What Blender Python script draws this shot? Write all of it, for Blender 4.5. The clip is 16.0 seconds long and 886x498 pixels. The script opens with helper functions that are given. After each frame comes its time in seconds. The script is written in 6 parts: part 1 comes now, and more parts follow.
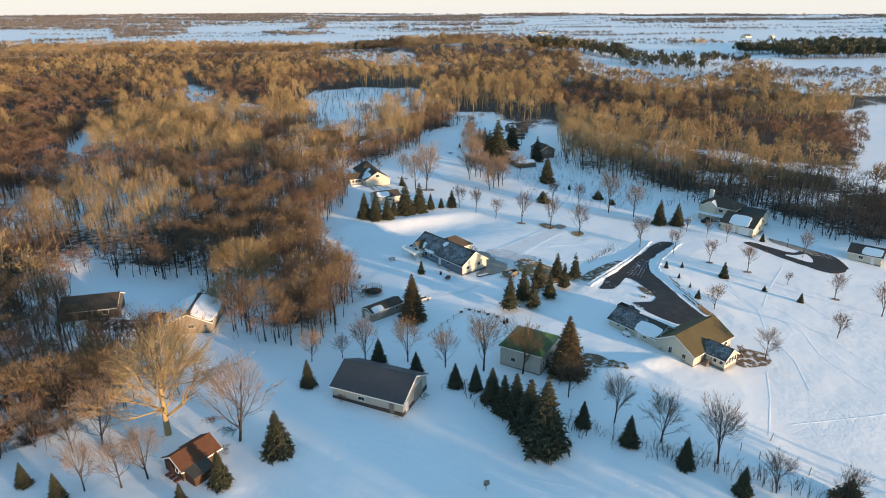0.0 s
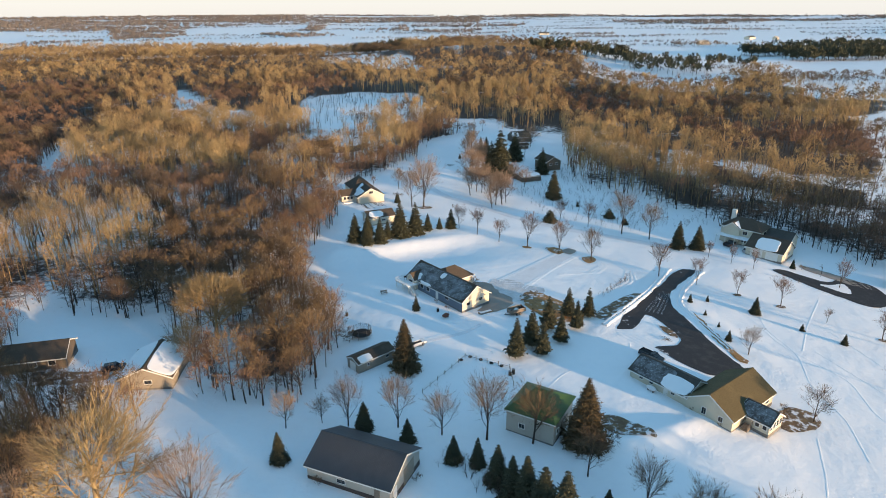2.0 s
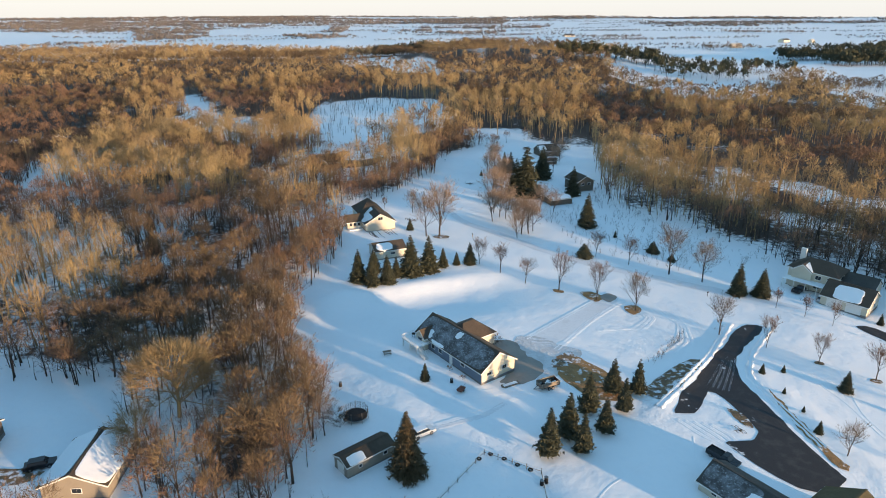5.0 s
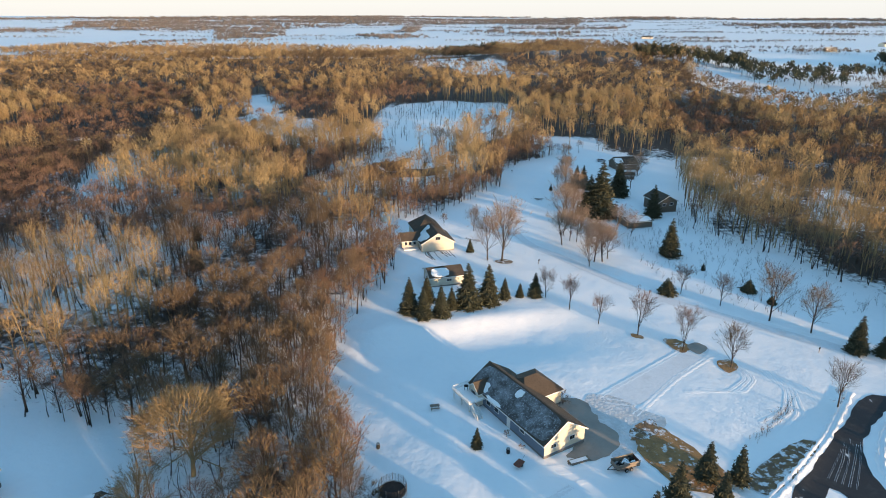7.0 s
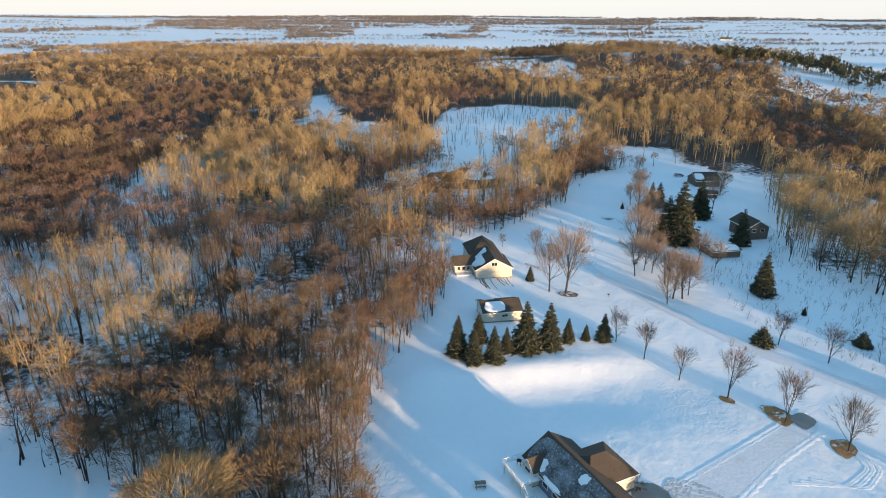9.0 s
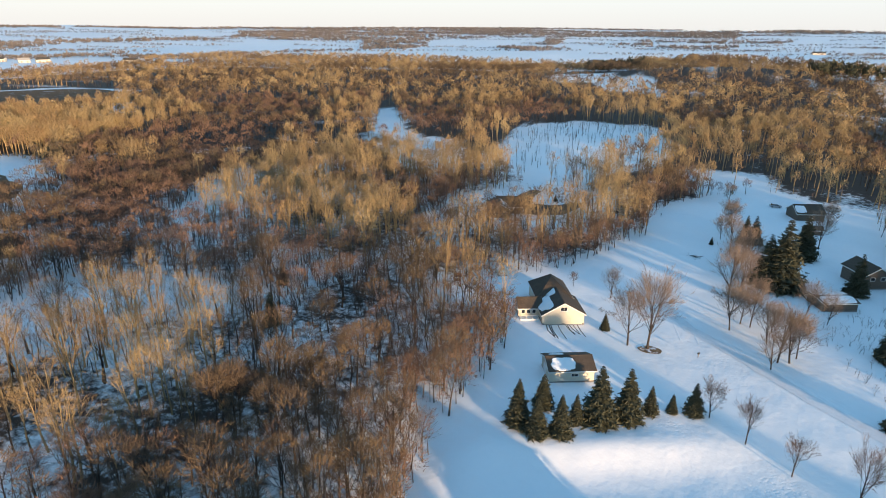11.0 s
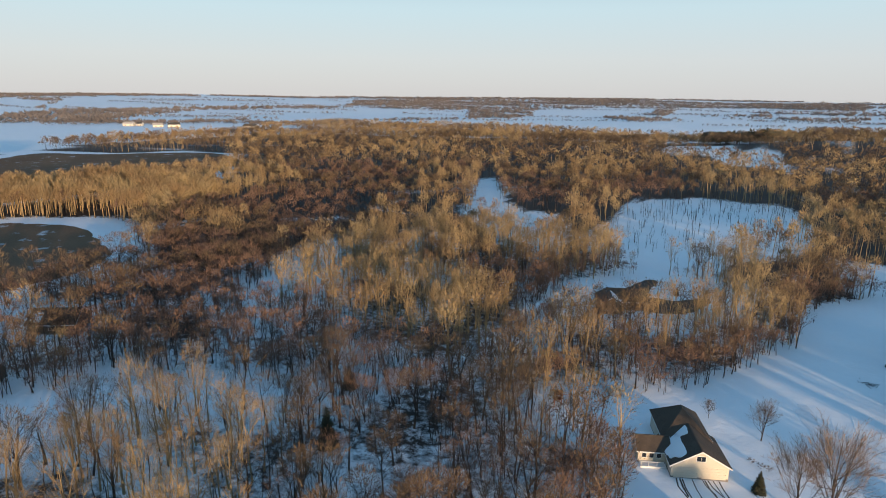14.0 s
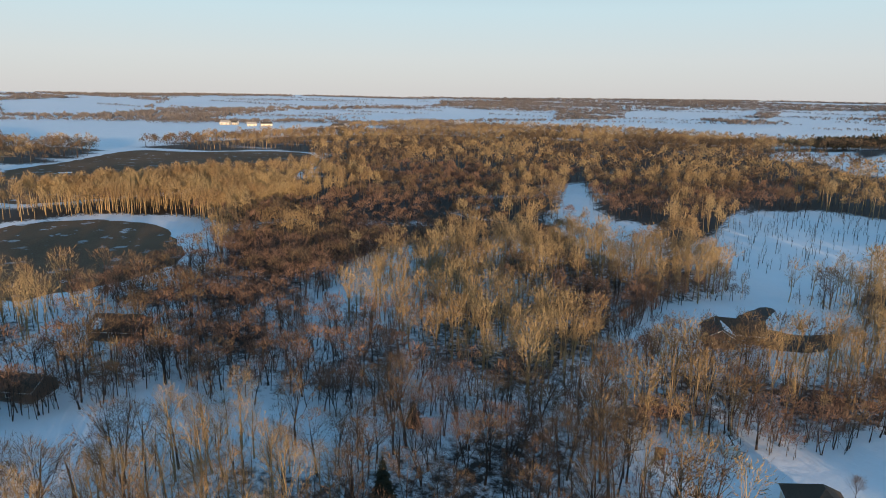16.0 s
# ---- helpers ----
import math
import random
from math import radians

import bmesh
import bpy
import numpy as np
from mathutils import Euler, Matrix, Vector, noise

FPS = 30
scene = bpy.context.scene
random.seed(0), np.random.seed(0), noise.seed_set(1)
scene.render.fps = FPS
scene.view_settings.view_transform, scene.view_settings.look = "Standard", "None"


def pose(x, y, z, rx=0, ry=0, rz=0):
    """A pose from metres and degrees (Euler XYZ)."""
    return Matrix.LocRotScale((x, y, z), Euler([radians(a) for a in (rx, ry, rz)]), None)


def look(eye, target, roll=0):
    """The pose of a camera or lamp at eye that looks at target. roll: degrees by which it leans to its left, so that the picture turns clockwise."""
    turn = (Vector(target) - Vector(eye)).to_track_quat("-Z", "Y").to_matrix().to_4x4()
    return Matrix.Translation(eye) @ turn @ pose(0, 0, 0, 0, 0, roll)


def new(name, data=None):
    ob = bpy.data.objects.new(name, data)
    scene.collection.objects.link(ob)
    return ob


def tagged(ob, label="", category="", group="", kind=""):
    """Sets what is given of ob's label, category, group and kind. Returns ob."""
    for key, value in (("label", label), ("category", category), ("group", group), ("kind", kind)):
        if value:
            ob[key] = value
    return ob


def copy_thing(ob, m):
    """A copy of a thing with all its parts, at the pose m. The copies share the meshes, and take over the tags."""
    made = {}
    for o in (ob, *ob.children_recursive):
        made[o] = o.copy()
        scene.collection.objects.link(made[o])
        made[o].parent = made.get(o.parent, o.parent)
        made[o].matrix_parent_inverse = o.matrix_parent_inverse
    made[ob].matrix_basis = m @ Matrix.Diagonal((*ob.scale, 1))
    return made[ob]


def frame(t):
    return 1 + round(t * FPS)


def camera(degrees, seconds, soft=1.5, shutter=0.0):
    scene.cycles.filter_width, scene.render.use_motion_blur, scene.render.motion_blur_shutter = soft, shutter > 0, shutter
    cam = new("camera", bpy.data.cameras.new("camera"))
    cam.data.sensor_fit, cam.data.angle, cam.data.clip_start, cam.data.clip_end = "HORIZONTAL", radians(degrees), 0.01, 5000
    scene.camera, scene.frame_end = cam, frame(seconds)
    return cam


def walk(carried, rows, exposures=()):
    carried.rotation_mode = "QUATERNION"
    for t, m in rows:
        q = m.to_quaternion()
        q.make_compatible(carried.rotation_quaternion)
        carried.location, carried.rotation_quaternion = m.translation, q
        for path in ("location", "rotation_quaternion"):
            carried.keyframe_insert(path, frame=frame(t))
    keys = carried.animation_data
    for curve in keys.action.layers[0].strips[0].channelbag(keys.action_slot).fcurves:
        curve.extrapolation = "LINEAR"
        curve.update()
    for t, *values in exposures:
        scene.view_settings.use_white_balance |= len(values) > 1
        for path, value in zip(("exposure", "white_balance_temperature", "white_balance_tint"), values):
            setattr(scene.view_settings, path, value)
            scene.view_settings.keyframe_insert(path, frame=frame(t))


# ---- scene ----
cam = camera(70.1, 16.0, 0.95)
METRES, EYE, TILT, LEAN, TURN = 167.0, 70.0, 0.0, 1.2, 0.0
ROWS = [
    (0.0, 0.0, 0.0, 0.0, 0.42, -20.71, -1.11),
    (0.5, 0.0008, 0.0314, 0.0013, 0.43, -20.68, -1.08),
    (1.0, 0.0014, 0.0631, 0.0025, 0.44, -20.67, -1.07),
    (1.5, 0.0025, 0.0945, 0.004, 0.45, -20.64, -1.06),
    (2.0, 0.0039, 0.1261, 0.0053, 0.46, -20.62, -1.04),
    (2.5, 0.0053, 0.1572, 0.0063, 0.48, -20.57, -1.05),
    (3.0, 0.0059, 0.1885, 0.0074, 0.5, -20.55, -1.04),
    (5.5, 0.0073, 0.3445, 0.0087, 3.8, -20.56, -1.17),
    (6.0, 0.0057, 0.3762, 0.0085, 5.46, -20.57, -1.23),
    (6.5, 0.0042, 0.408, 0.0087, 7.14, -20.62, -1.27),
    (7.0, 0.0021, 0.4399, 0.0094, 8.7, -20.66, -1.3),
    (7.5, -0.0004, 0.4718, 0.0102, 9.35, -20.68, -1.29),
    (8.0, -0.0038, 0.503, 0.0111, 10.66, -20.7, -1.33),
    (8.5, -0.0083, 0.5342, 0.0108, 12.61, -20.76, -1.4),
    (9.0, -0.0133, 0.5652, 0.0097, 14.53, -20.81, -1.39),
    (11.5, -0.0515, 0.7147, 0.0084, 22.57, -19.16, -1.51),
    (12.0, -0.0614, 0.7439, 0.0084, 24.18, -17.19, -1.61),
    (12.5, -0.0727, 0.7725, 0.0087, 25.52, -15.31, -1.66),
    (13.0, -0.0852, 0.8003, 0.0074, 26.89, -14.36, -1.7),
    (13.5, -0.099, 0.8278, 0.0061, 28.39, -14.38, -1.68),
    (14.0, -0.1139, 0.8559, 0.004, 30.16, -14.42, -1.66),
    (14.5, -0.1292, 0.883, 0.0022, 31.91, -14.45, -1.65),
    (15.0, -0.1445, 0.9102, 0.0004, 33.73, -14.49, -1.63),
    (15.5, -0.1604, 0.9364, -0.0005, 35.68, -14.54, -1.65),
    (16.0, -0.1777, 0.9622, -0.002, 37.86, -14.57, -1.69),
]
walk(cam, [(t, pose(0, 0, 0, TILT, LEAN, TURN) @ pose(0, 0, EYE) @ pose(METRES * x, METRES * y, METRES * z, 90 + pitch, roll, yaw)) for t, x, y, z, yaw, pitch, roll in ROWS],
     [(0.0, 0.76, 6500, 10), (6.0, 0.8, 6380, 10), (9.0, 0.82, 6300, 10), (11.5, 0.7, 6150, 10), (13.0, 0.36, 6050, 11), (16.0, 0.24, 6050, 11)])

# ---- world and sun: late winter evening, low sun behind and to the right of the way ----
SUN_AZ, SUN_EL = -37.0, 4.8          # degrees: counter-clockwise from +x, above the horizon
world = bpy.data.worlds.new("sky")
scene.world = world
world.use_nodes = True
wn = world.node_tree
wn.nodes.clear()
sky = wn.nodes.new("ShaderNodeTexSky")
sky.sky_type = 'NISHITA'
sky.sun_disc = False
sky.sun_elevation = radians(SUN_EL)
sky.sun_rotation = radians(90.0 - SUN_AZ)
sky.altitude = 300
sky.air_density = 1.0
sky.dust_density = 0.3
sky.ozone_density = 1.0
bg = wn.nodes.new("ShaderNodeBackground")
bg.inputs["Strength"].default_value = 0.012
# the thin high haze of the evening: pale cream at the horizon, clear blue above
place = wn.nodes.new("ShaderNodeTexCoord")
xyz = wn.nodes.new("ShaderNodeSeparateXYZ")
ramp = wn.nodes.new("ShaderNodeValToRGB")
stops = [(0.0, (1.02, 1.01, 0.97)), (0.05, (1.07, 1.1, 1.07)), (0.12, (0.97, 1.18, 1.2)), (0.35, (0.34, 0.62, 0.86)), (1.0, (0.14, 0.39, 0.72))]
for i, (at, colour) in enumerate(stops):
    e = ramp.color_ramp.elements[i] if i < 2 else ramp.color_ramp.elements.new(at)
    e.position, e.color = at, (*colour, 1)
haze = wn.nodes.new("ShaderNodeBackground")
haze.inputs["Strength"].default_value = 0.49
both_skies = wn.nodes.new("ShaderNodeAddShader")
wout = wn.nodes.new("ShaderNodeOutputWorld")
wn.links.new(place.outputs["Generated"], xyz.inputs[0])
wn.links.new(xyz.outputs["Z"], ramp.inputs[0])
wn.links.new(ramp.outputs[0], haze.inputs["Color"])
wn.links.new(sky.outputs[0], bg.inputs["Color"])
wn.links.new(bg.outputs[0], both_skies.inputs[0])
wn.links.new(haze.outputs[0], both_skies.inputs[1])
wn.links.new(both_skies.outputs[0], wout.inputs["Surface"])

sun_data = bpy.data.lights.new("sun", "SUN")
sun_data.energy = 5.0
sun_data.angle = radians(0.9)
sun_data.color = (1.0, 0.67, 0.38)
sun = new("sun", sun_data)
az, el = radians(SUN_AZ), radians(SUN_EL)
sun.matrix_world = look((300 * math.cos(az), 300 * math.sin(az), 300 * math.tan(el)), (0, 0, 0))

# ---- materials ----
def mat(name, base, rough=0.8, metal=0.0, spots=(), bump=0.0, bump_scale=8.0, spec=0.3, wave=None):
    """A node material: base colour, then layers (scale, colour, low, high, amount) of noise over it; bump of two grains."""
    m = bpy.data.materials.new(name)
    m.use_nodes = True
    nt = m.node_tree
    b = nt.nodes["Principled BSDF"]
    b.inputs["Roughness"].default_value = rough
    b.inputs["Metallic"].default_value = metal
    b.inputs["Specular IOR Level"].default_value = spec
    geo = nt.nodes.new("ShaderNodeNewGeometry")
    rgb = nt.nodes.new("ShaderNodeRGB")
    rgb.outputs[0].default_value = (*base, 1)
    last = rgb.outputs[0]
    for scale, colour, low, high, amount in spots:
        n = nt.nodes.new("ShaderNodeTexNoise")
        n.inputs["Scale"].default_value = scale
        n.inputs["Detail"].default_value = 5
        n.inputs["Roughness"].default_value = 0.6
        nt.links.new(geo.outputs["Position"], n.inputs["Vector"])
        r = nt.nodes.new("ShaderNodeMapRange")
        r.inputs["From Min"].default_value, r.inputs["From Max"].default_value = low, high
        r.inputs["To Max"].default_value = amount
        nt.links.new(n.outputs["Fac"], r.inputs["Value"])
        x = nt.nodes.new("ShaderNodeMix")
        x.data_type = 'RGBA'
        nt.links.new(r.outputs[0], x.inputs["Factor"])
        nt.links.new(last, x.inputs["A"])
        x.inputs["B"].default_value = (*colour, 1)
        last = x.outputs["Result"]
    nt.links.new(last, b.inputs["Base Color"])
    if bump:
        n1 = nt.nodes.new("ShaderNodeTexNoise")
        n1.inputs["Scale"].default_value = bump_scale
        n1.inputs["Detail"].default_value = 4
        nt.links.new(geo.outputs["Position"], n1.inputs["Vector"])
        bp = nt.nodes.new("ShaderNodeBump")
        bp.inputs["Strength"].default_value = bump
        bp.inputs["Distance"].default_value = 1.0 / bump_scale
        nt.links.new(n1.outputs["Fac"], bp.inputs["Height"])
        nt.links.new(bp.outputs[0], b.inputs["Normal"])
    if wave:
        # courses or ribs, set out in the part's own coordinates: (axis, scale, depth)
        axis, scale, depth = wave
        tc = nt.nodes.new("ShaderNodeTexCoord")
        w = nt.nodes.new("ShaderNodeTexWave")
        w.bands_direction = axis
        w.wave_profile = 'SAW'
        w.inputs["Scale"].default_value = scale
        w.inputs["Distortion"].default_value = 0.0
        nt.links.new(tc.outputs["Object"], w.inputs["Vector"])
        bp = nt.nodes.new("ShaderNodeBump")
        bp.inputs["Strength"].default_value = 0.8
        bp.inputs["Distance"].default_value = depth
        nt.links.new(w.outputs["Fac"], bp.inputs["Height"])
        nt.links.new(bp.outputs[0], b.inputs["Normal"])
    return m


def snow_material(trodden=True):
    m = mat("snow", (0.92, 0.92, 0.92), 0.65, spots=[(0.05, (0.86, 0.87, 0.88), 0.35, 0.7, 0.8), (0.7, (0.84, 0.85, 0.86), 0.5, 0.8, 0.5)], spec=0.2)
    nt = m.node_tree
    b = nt.nodes["Principled BSDF"]
    geo = nt.nodes.new("ShaderNodeNewGeometry")
    last = None
    # drifts, wind crust and footprints
    for scale, strength, dist in ((0.12, 0.45, 0.8), (0.9, 0.25, 0.15), (3.0, 0.22, 0.06)):
        n = nt.nodes.new("ShaderNodeTexNoise")
        n.inputs["Scale"].default_value = scale
        n.inputs["Detail"].default_value = 4
        nt.links.new(geo.outputs["Position"], n.inputs["Vector"])
        bp = nt.nodes.new("ShaderNodeBump")
        bp.inputs["Strength"].default_value = strength
        bp.inputs["Distance"].default_value = dist
        nt.links.new(n.outputs["Fac"], bp.inputs["Height"])
        if last:
            nt.links.new(last, bp.inputs["Normal"])
        last = bp.outputs[0]
    if not trodden:
        nt.links.new(last, b.inputs["Normal"])
        return m
    # trampled stretches: dents in patches
    dents = nt.nodes.new("ShaderNodeTexVoronoi")
    dents.inputs["Scale"].default_value = 1.3
    patch = nt.nodes.new("ShaderNodeTexNoise")
    patch.inputs["Scale"].default_value = 0.055
    lim = nt.nodes.new("ShaderNodeMapRange")
    lim.inputs["From Min"].default_value, lim.inputs["From Max"].default_value = 0.5, 0.62
    cut = nt.nodes.new("ShaderNodeMapRange")
    cut.inputs["From Min"].default_value, cut.inputs["From Max"].default_value = 0.0, 0.45
    mul = nt.nodes.new("ShaderNodeMath")
    mul.operation = 'MULTIPLY'
    nt.links.new(geo.outputs["Position"], dents.inputs["Vector"])
    nt.links.new(geo.outputs["Position"], patch.inputs["Vector"])
    nt.links.new(patch.outputs["Fac"], lim.inputs["Value"])
    nt.links.new(dents.outputs["Distance"], cut.inputs["Value"])
    nt.links.new(cut.outputs[0], mul.inputs[0])
    nt.links.new(lim.outputs[0], mul.inputs[1])
    bp = nt.nodes.new("ShaderNodeBump")
    bp.inputs["Strength"].default_value = 0.34
    bp.inputs["Distance"].default_value = 0.09
    nt.links.new(mul.outputs[0], bp.inputs["Height"])
    nt.links.new(last, bp.inputs["Normal"])
    nt.links.new(bp.outputs[0], b.inputs["Normal"])
    return m


def forest_floor(m):
    """Fallen leaves, stems and dead weeds that break the snow cover under the trees, with the wood's inner shade
    painted into the same dark colour, by the ground's own amount.
    """
    nt = m.node_tree
    b = nt.nodes["Principled BSDF"]
    geo = nt.nodes.new("ShaderNodeNewGeometry")
    amount = nt.nodes.new("ShaderNodeAttribute")
    amount.attribute_name = "litter_and_shade"
    n = nt.nodes.new("ShaderNodeTexNoise")
    n.inputs["Scale"].default_value = 0.45
    n.inputs["Detail"].default_value = 6
    n.inputs["Roughness"].default_value = 0.7
    nt.links.new(geo.outputs["Position"], n.inputs["Vector"])
    add = nt.nodes.new("ShaderNodeMath")
    add.operation = 'ADD'
    nt.links.new(n.outputs["Fac"], add.inputs[0])
    nt.links.new(amount.outputs["Fac"], add.inputs[1])
    r = nt.nodes.new("ShaderNodeMapRange")
    r.inputs["From Min"].default_value, r.inputs["From Max"].default_value = 0.86, 1.08
    nt.links.new(add.outputs[0], r.inputs["Value"])
    x = nt.nodes.new("ShaderNodeMix")
    x.data_type = 'RGBA'
    nt.links.new(r.outputs[0], x.inputs["Factor"])
    nt.links.new(b.inputs["Base Color"].links[0].from_socket, x.inputs["A"])
    # dark leaf colour that also stands in for shade between the trees
    x.inputs["B"].default_value = (0.052, 0.04, 0.032, 1)
    nt.links.new(x.outputs["Result"], b.inputs["Base Color"])
    return m


GROUND = forest_floor(snow_material())
GROUND.name = "snow_litter_and_wood_shade"
SNOW = snow_material()
ROOF_SNOW = snow_material(False)
ROOF_SNOW.name = "roof_snow"
ICE = mat("marsh_ice", (0.20, 0.125, 0.08), 0.95, spots=[(0.12, (0.82, 0.84, 0.87), 0.60, 0.66, 1.0), (0.03, (0.14, 0.09, 0.06), 0.4, 0.6, 0.7), (1.5, (0.27, 0.18, 0.11), 0.45, 0.7, 0.6)], bump=0.3, bump_scale=1.5, spec=0.03)
ASPHALT = mat("asphalt", (0.035, 0.035, 0.038), 0.75, spots=[(0.5, (0.07, 0.068, 0.065), 0.5, 0.75, 0.8), (0.25, (0.8, 0.82, 0.85), 0.66, 0.7, 0.9)], bump=0.2, bump_scale=6)
APRON = mat("worn_drive", (0.32, 0.28, 0.24), 0.8, spots=[(0.35, (0.2, 0.18, 0.165), 0.4, 0.7, 0.5), (1.6, (0.33, 0.31, 0.29), 0.5, 0.8, 0.5)], bump=0.15, bump_scale=5)
SLUSH = mat("packed_snow", (0.80, 0.80, 0.81), 0.6, spots=[(0.25, (0.55, 0.53, 0.51), 0.55, 0.75, 0.5), (1.5, (0.70, 0.70, 0.71), 0.45, 0.75, 0.7)], bump=0.08, bump_scale=1.6)
MIRE = mat("slushy_ruts", (0.66, 0.66, 0.67), 0.5, spots=[(0.3, (0.42, 0.39, 0.37), 0.46, 0.68, 0.6), (1.8, (0.5, 0.49, 0.48), 0.45, 0.7, 0.7)], bump=0.3, bump_scale=1.6)
GRASS = mat("dead_grass", (0.36, 0.20, 0.085), 0.9, spots=[(0.6, (0.22, 0.13, 0.06), 0.4, 0.65, 0.9), (0.8, (0.8, 0.81, 0.84), 0.56, 0.66, 0.9)], bump=0.6, bump_scale=3)
DIRT = mat("thawed_earth", (0.16, 0.105, 0.065), 0.9, spots=[(0.7, (0.26, 0.165, 0.08), 0.45, 0.65, 0.9), (0.8, (0.82, 0.83, 0.86), 0.5, 0.6, 0.9)], bump=0.6, bump_scale=3)
BARK = mat("brown_bark", (0.058, 0.045, 0.036), 0.9, spots=[(1.2, (0.038, 0.031, 0.026), 0.4, 0.7, 0.7)])
BARK_PALE = mat("pale_bark", (0.36, 0.26, 0.13), 0.85, spots=[(1.5, (0.2, 0.16, 0.12), 0.5, 0.72, 0.8)])
TWIG = mat("oak_twigs", (0.15, 0.106, 0.068), 0.9, spots=[(0.045, (0.195, 0.136, 0.072), 0.42, 0.62, 0.9), (0.6, (0.075, 0.054, 0.04), 0.46, 0.64, 0.8)])
TWIG_TAN = mat("tan_twigs", (0.29, 0.215, 0.16), 0.9, spots=[(0.3, (0.2, 0.145, 0.105), 0.42, 0.62, 0.9)])
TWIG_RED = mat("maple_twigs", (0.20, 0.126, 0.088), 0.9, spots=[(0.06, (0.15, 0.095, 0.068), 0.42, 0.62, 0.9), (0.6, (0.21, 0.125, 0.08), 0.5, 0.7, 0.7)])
TWIG_GOLD = mat("aspen_twigs", (0.36, 0.27, 0.14), 0.9, spots=[(0.05, (0.24, 0.155, 0.08), 0.42, 0.62, 0.9), (0.7, (0.2, 0.14, 0.08), 0.5, 0.7, 0.6)])
# far woods: the pale grey of distance haze is put into this twig colour
TWIG_FAR = mat("hazed_far_twigs", (0.17, 0.148, 0.135), 0.9, spots=[(0.006, (0.11, 0.098, 0.092), 0.42, 0.6, 0.9), (0.03, (0.2, 0.17, 0.14), 0.5, 0.65, 0.7)])
TWIG_GREY = mat("grey_twigs", (0.145, 0.115, 0.092), 0.9, spots=[(0.05, (0.10, 0.078, 0.062), 0.42, 0.62, 0.9)])
NEEDLE = mat("spruce_needles", (0.07, 0.072, 0.043), 0.85, spots=[(0.8, (0.034, 0.041, 0.028), 0.4, 0.65, 0.8), (3.0, (0.12, 0.10, 0.055), 0.5, 0.75, 0.6)])
# spruce needles with the warm evening sun put into their brown base colour
NEEDLE_BROWN = mat("sun_warmed_needles", (0.12, 0.085, 0.045), 0.85, spots=[(2.0, (0.06, 0.06, 0.035), 0.45, 0.65, 0.8)])

# ---- the lie of the land ----
def lattice(ix, iy, seed):
    h = (ix.astype(np.int64) * 374761393 + iy.astype(np.int64) * 668265263 + seed * 1274126177) & 0x7FFFFFFF
    h = ((h ^ (h >> 13)) * 1103515245) & 0x7FFFFFFF
    return ((h ^ (h >> 16)) & 0xFFFF) / 65535.0


def value_noise(x, y, size, seed=0):
    """Smooth noise from 0 to 1 with bumps of that many metres."""
    x, y = np.asarray(x, float) / size, np.asarray(y, float) / size
    ix, iy = np.floor(x), np.floor(y)
    fx, fy = x - ix, y - iy
    fx, fy = fx * fx * (3 - 2 * fx), fy * fy * (3 - 2 * fy)
    a, b = lattice(ix, iy, seed), lattice(ix + 1, iy, seed)
    c, d = lattice(ix, iy + 1, seed), lattice(ix + 1, iy + 1, seed)
    return (a * (1 - fx) + b * fx) * (1 - fy) + (c * (1 - fx) + d * fx) * fy


def bell(x, y, cx, cy, sx, sy, turn=0.0):
    c, s = math.cos(radians(turn)), math.sin(radians(turn))
    u, v = (x - cx) * c + (y - cy) * s, -(x - cx) * s + (y - cy) * c
    return np.exp(-(u / sx) ** 2 - (v / sy) ** 2)


def height(x, y):
    """The ground's height: nearly level yards, a wooded hill to the north, swells and rising land far off."""
    x, y = np.asarray(x, float), np.asarray(y, float)
    r = np.hypot(x, y - 100)
    level = np.clip((1100 - r) / 650, 0, 1)
    z = -0.02095 * x * level * level * (3 - 2 * level)        # the settlement slopes gently down to the east
    z += 0.7 * (value_noise(x, y, 60, 1) - 0.5) * np.clip((r - 60) / 200, 0.35, 3)
    z += 8 * (value_noise(x, y, 420, 2) - 0.5) * np.clip((r - 420) / 500, 0, 1)
    z += 24 * bell(x, y, 60, 1010, 210, 110, 8) + 9 * bell(x, y, -330, 900, 240, 120, -10)
    z += 1.0 * bell(x, y, -33, 203, 12, 5.5, 64) + 1.0 * bell(x, y, -12, 214, 22, 4, 25)   # bank below the spruce row
    z += 1.1 * bell(x, y, 40, 116.5, 12, 2.0, 24) + 0.5 * bell(x, y, 30, 111, 5, 2.0, 24)    # ploughed ridge
    z += 0.7 * bell(x, y, 48, 169, 15, 1.6, 52) + 0.6 * bell(x, y, 69, 158, 18, 1.6, -72)    # ploughed banks
    z -= 1.7 * bell(x, y, -9, 204, 32, 11, 25)                # hollow field between the deck house and the bank
    z -= 0.06 * np.clip(-10 - x, 0, 30) * np.clip((x + 110) / 50, 0, 1) * np.clip((y - 135) / 20, 0, 1) * np.clip((215 - y) / 20, 0, 1)   # yard falling to the wood
    along = np.clip(0.8 * x - 0.6 * y + 48, 0, 90) * np.clip((x - 35) / 30, 0, 1) * np.clip((420 - r) / 150, 0, 1)
    z -= 0.042 * along                                       # the eastern lawn falls towards the south-east
    far = np.clip((r - 2300) / 2500, 0, 1)
    z += 44 * far * far * (3 - 2 * far) + far * 16 * (value_noise(x, y, 900, 3) - 0.5)
    return z


def ground_z(x, y):
    return float(height(np.array([x]), np.array([y]))[0])


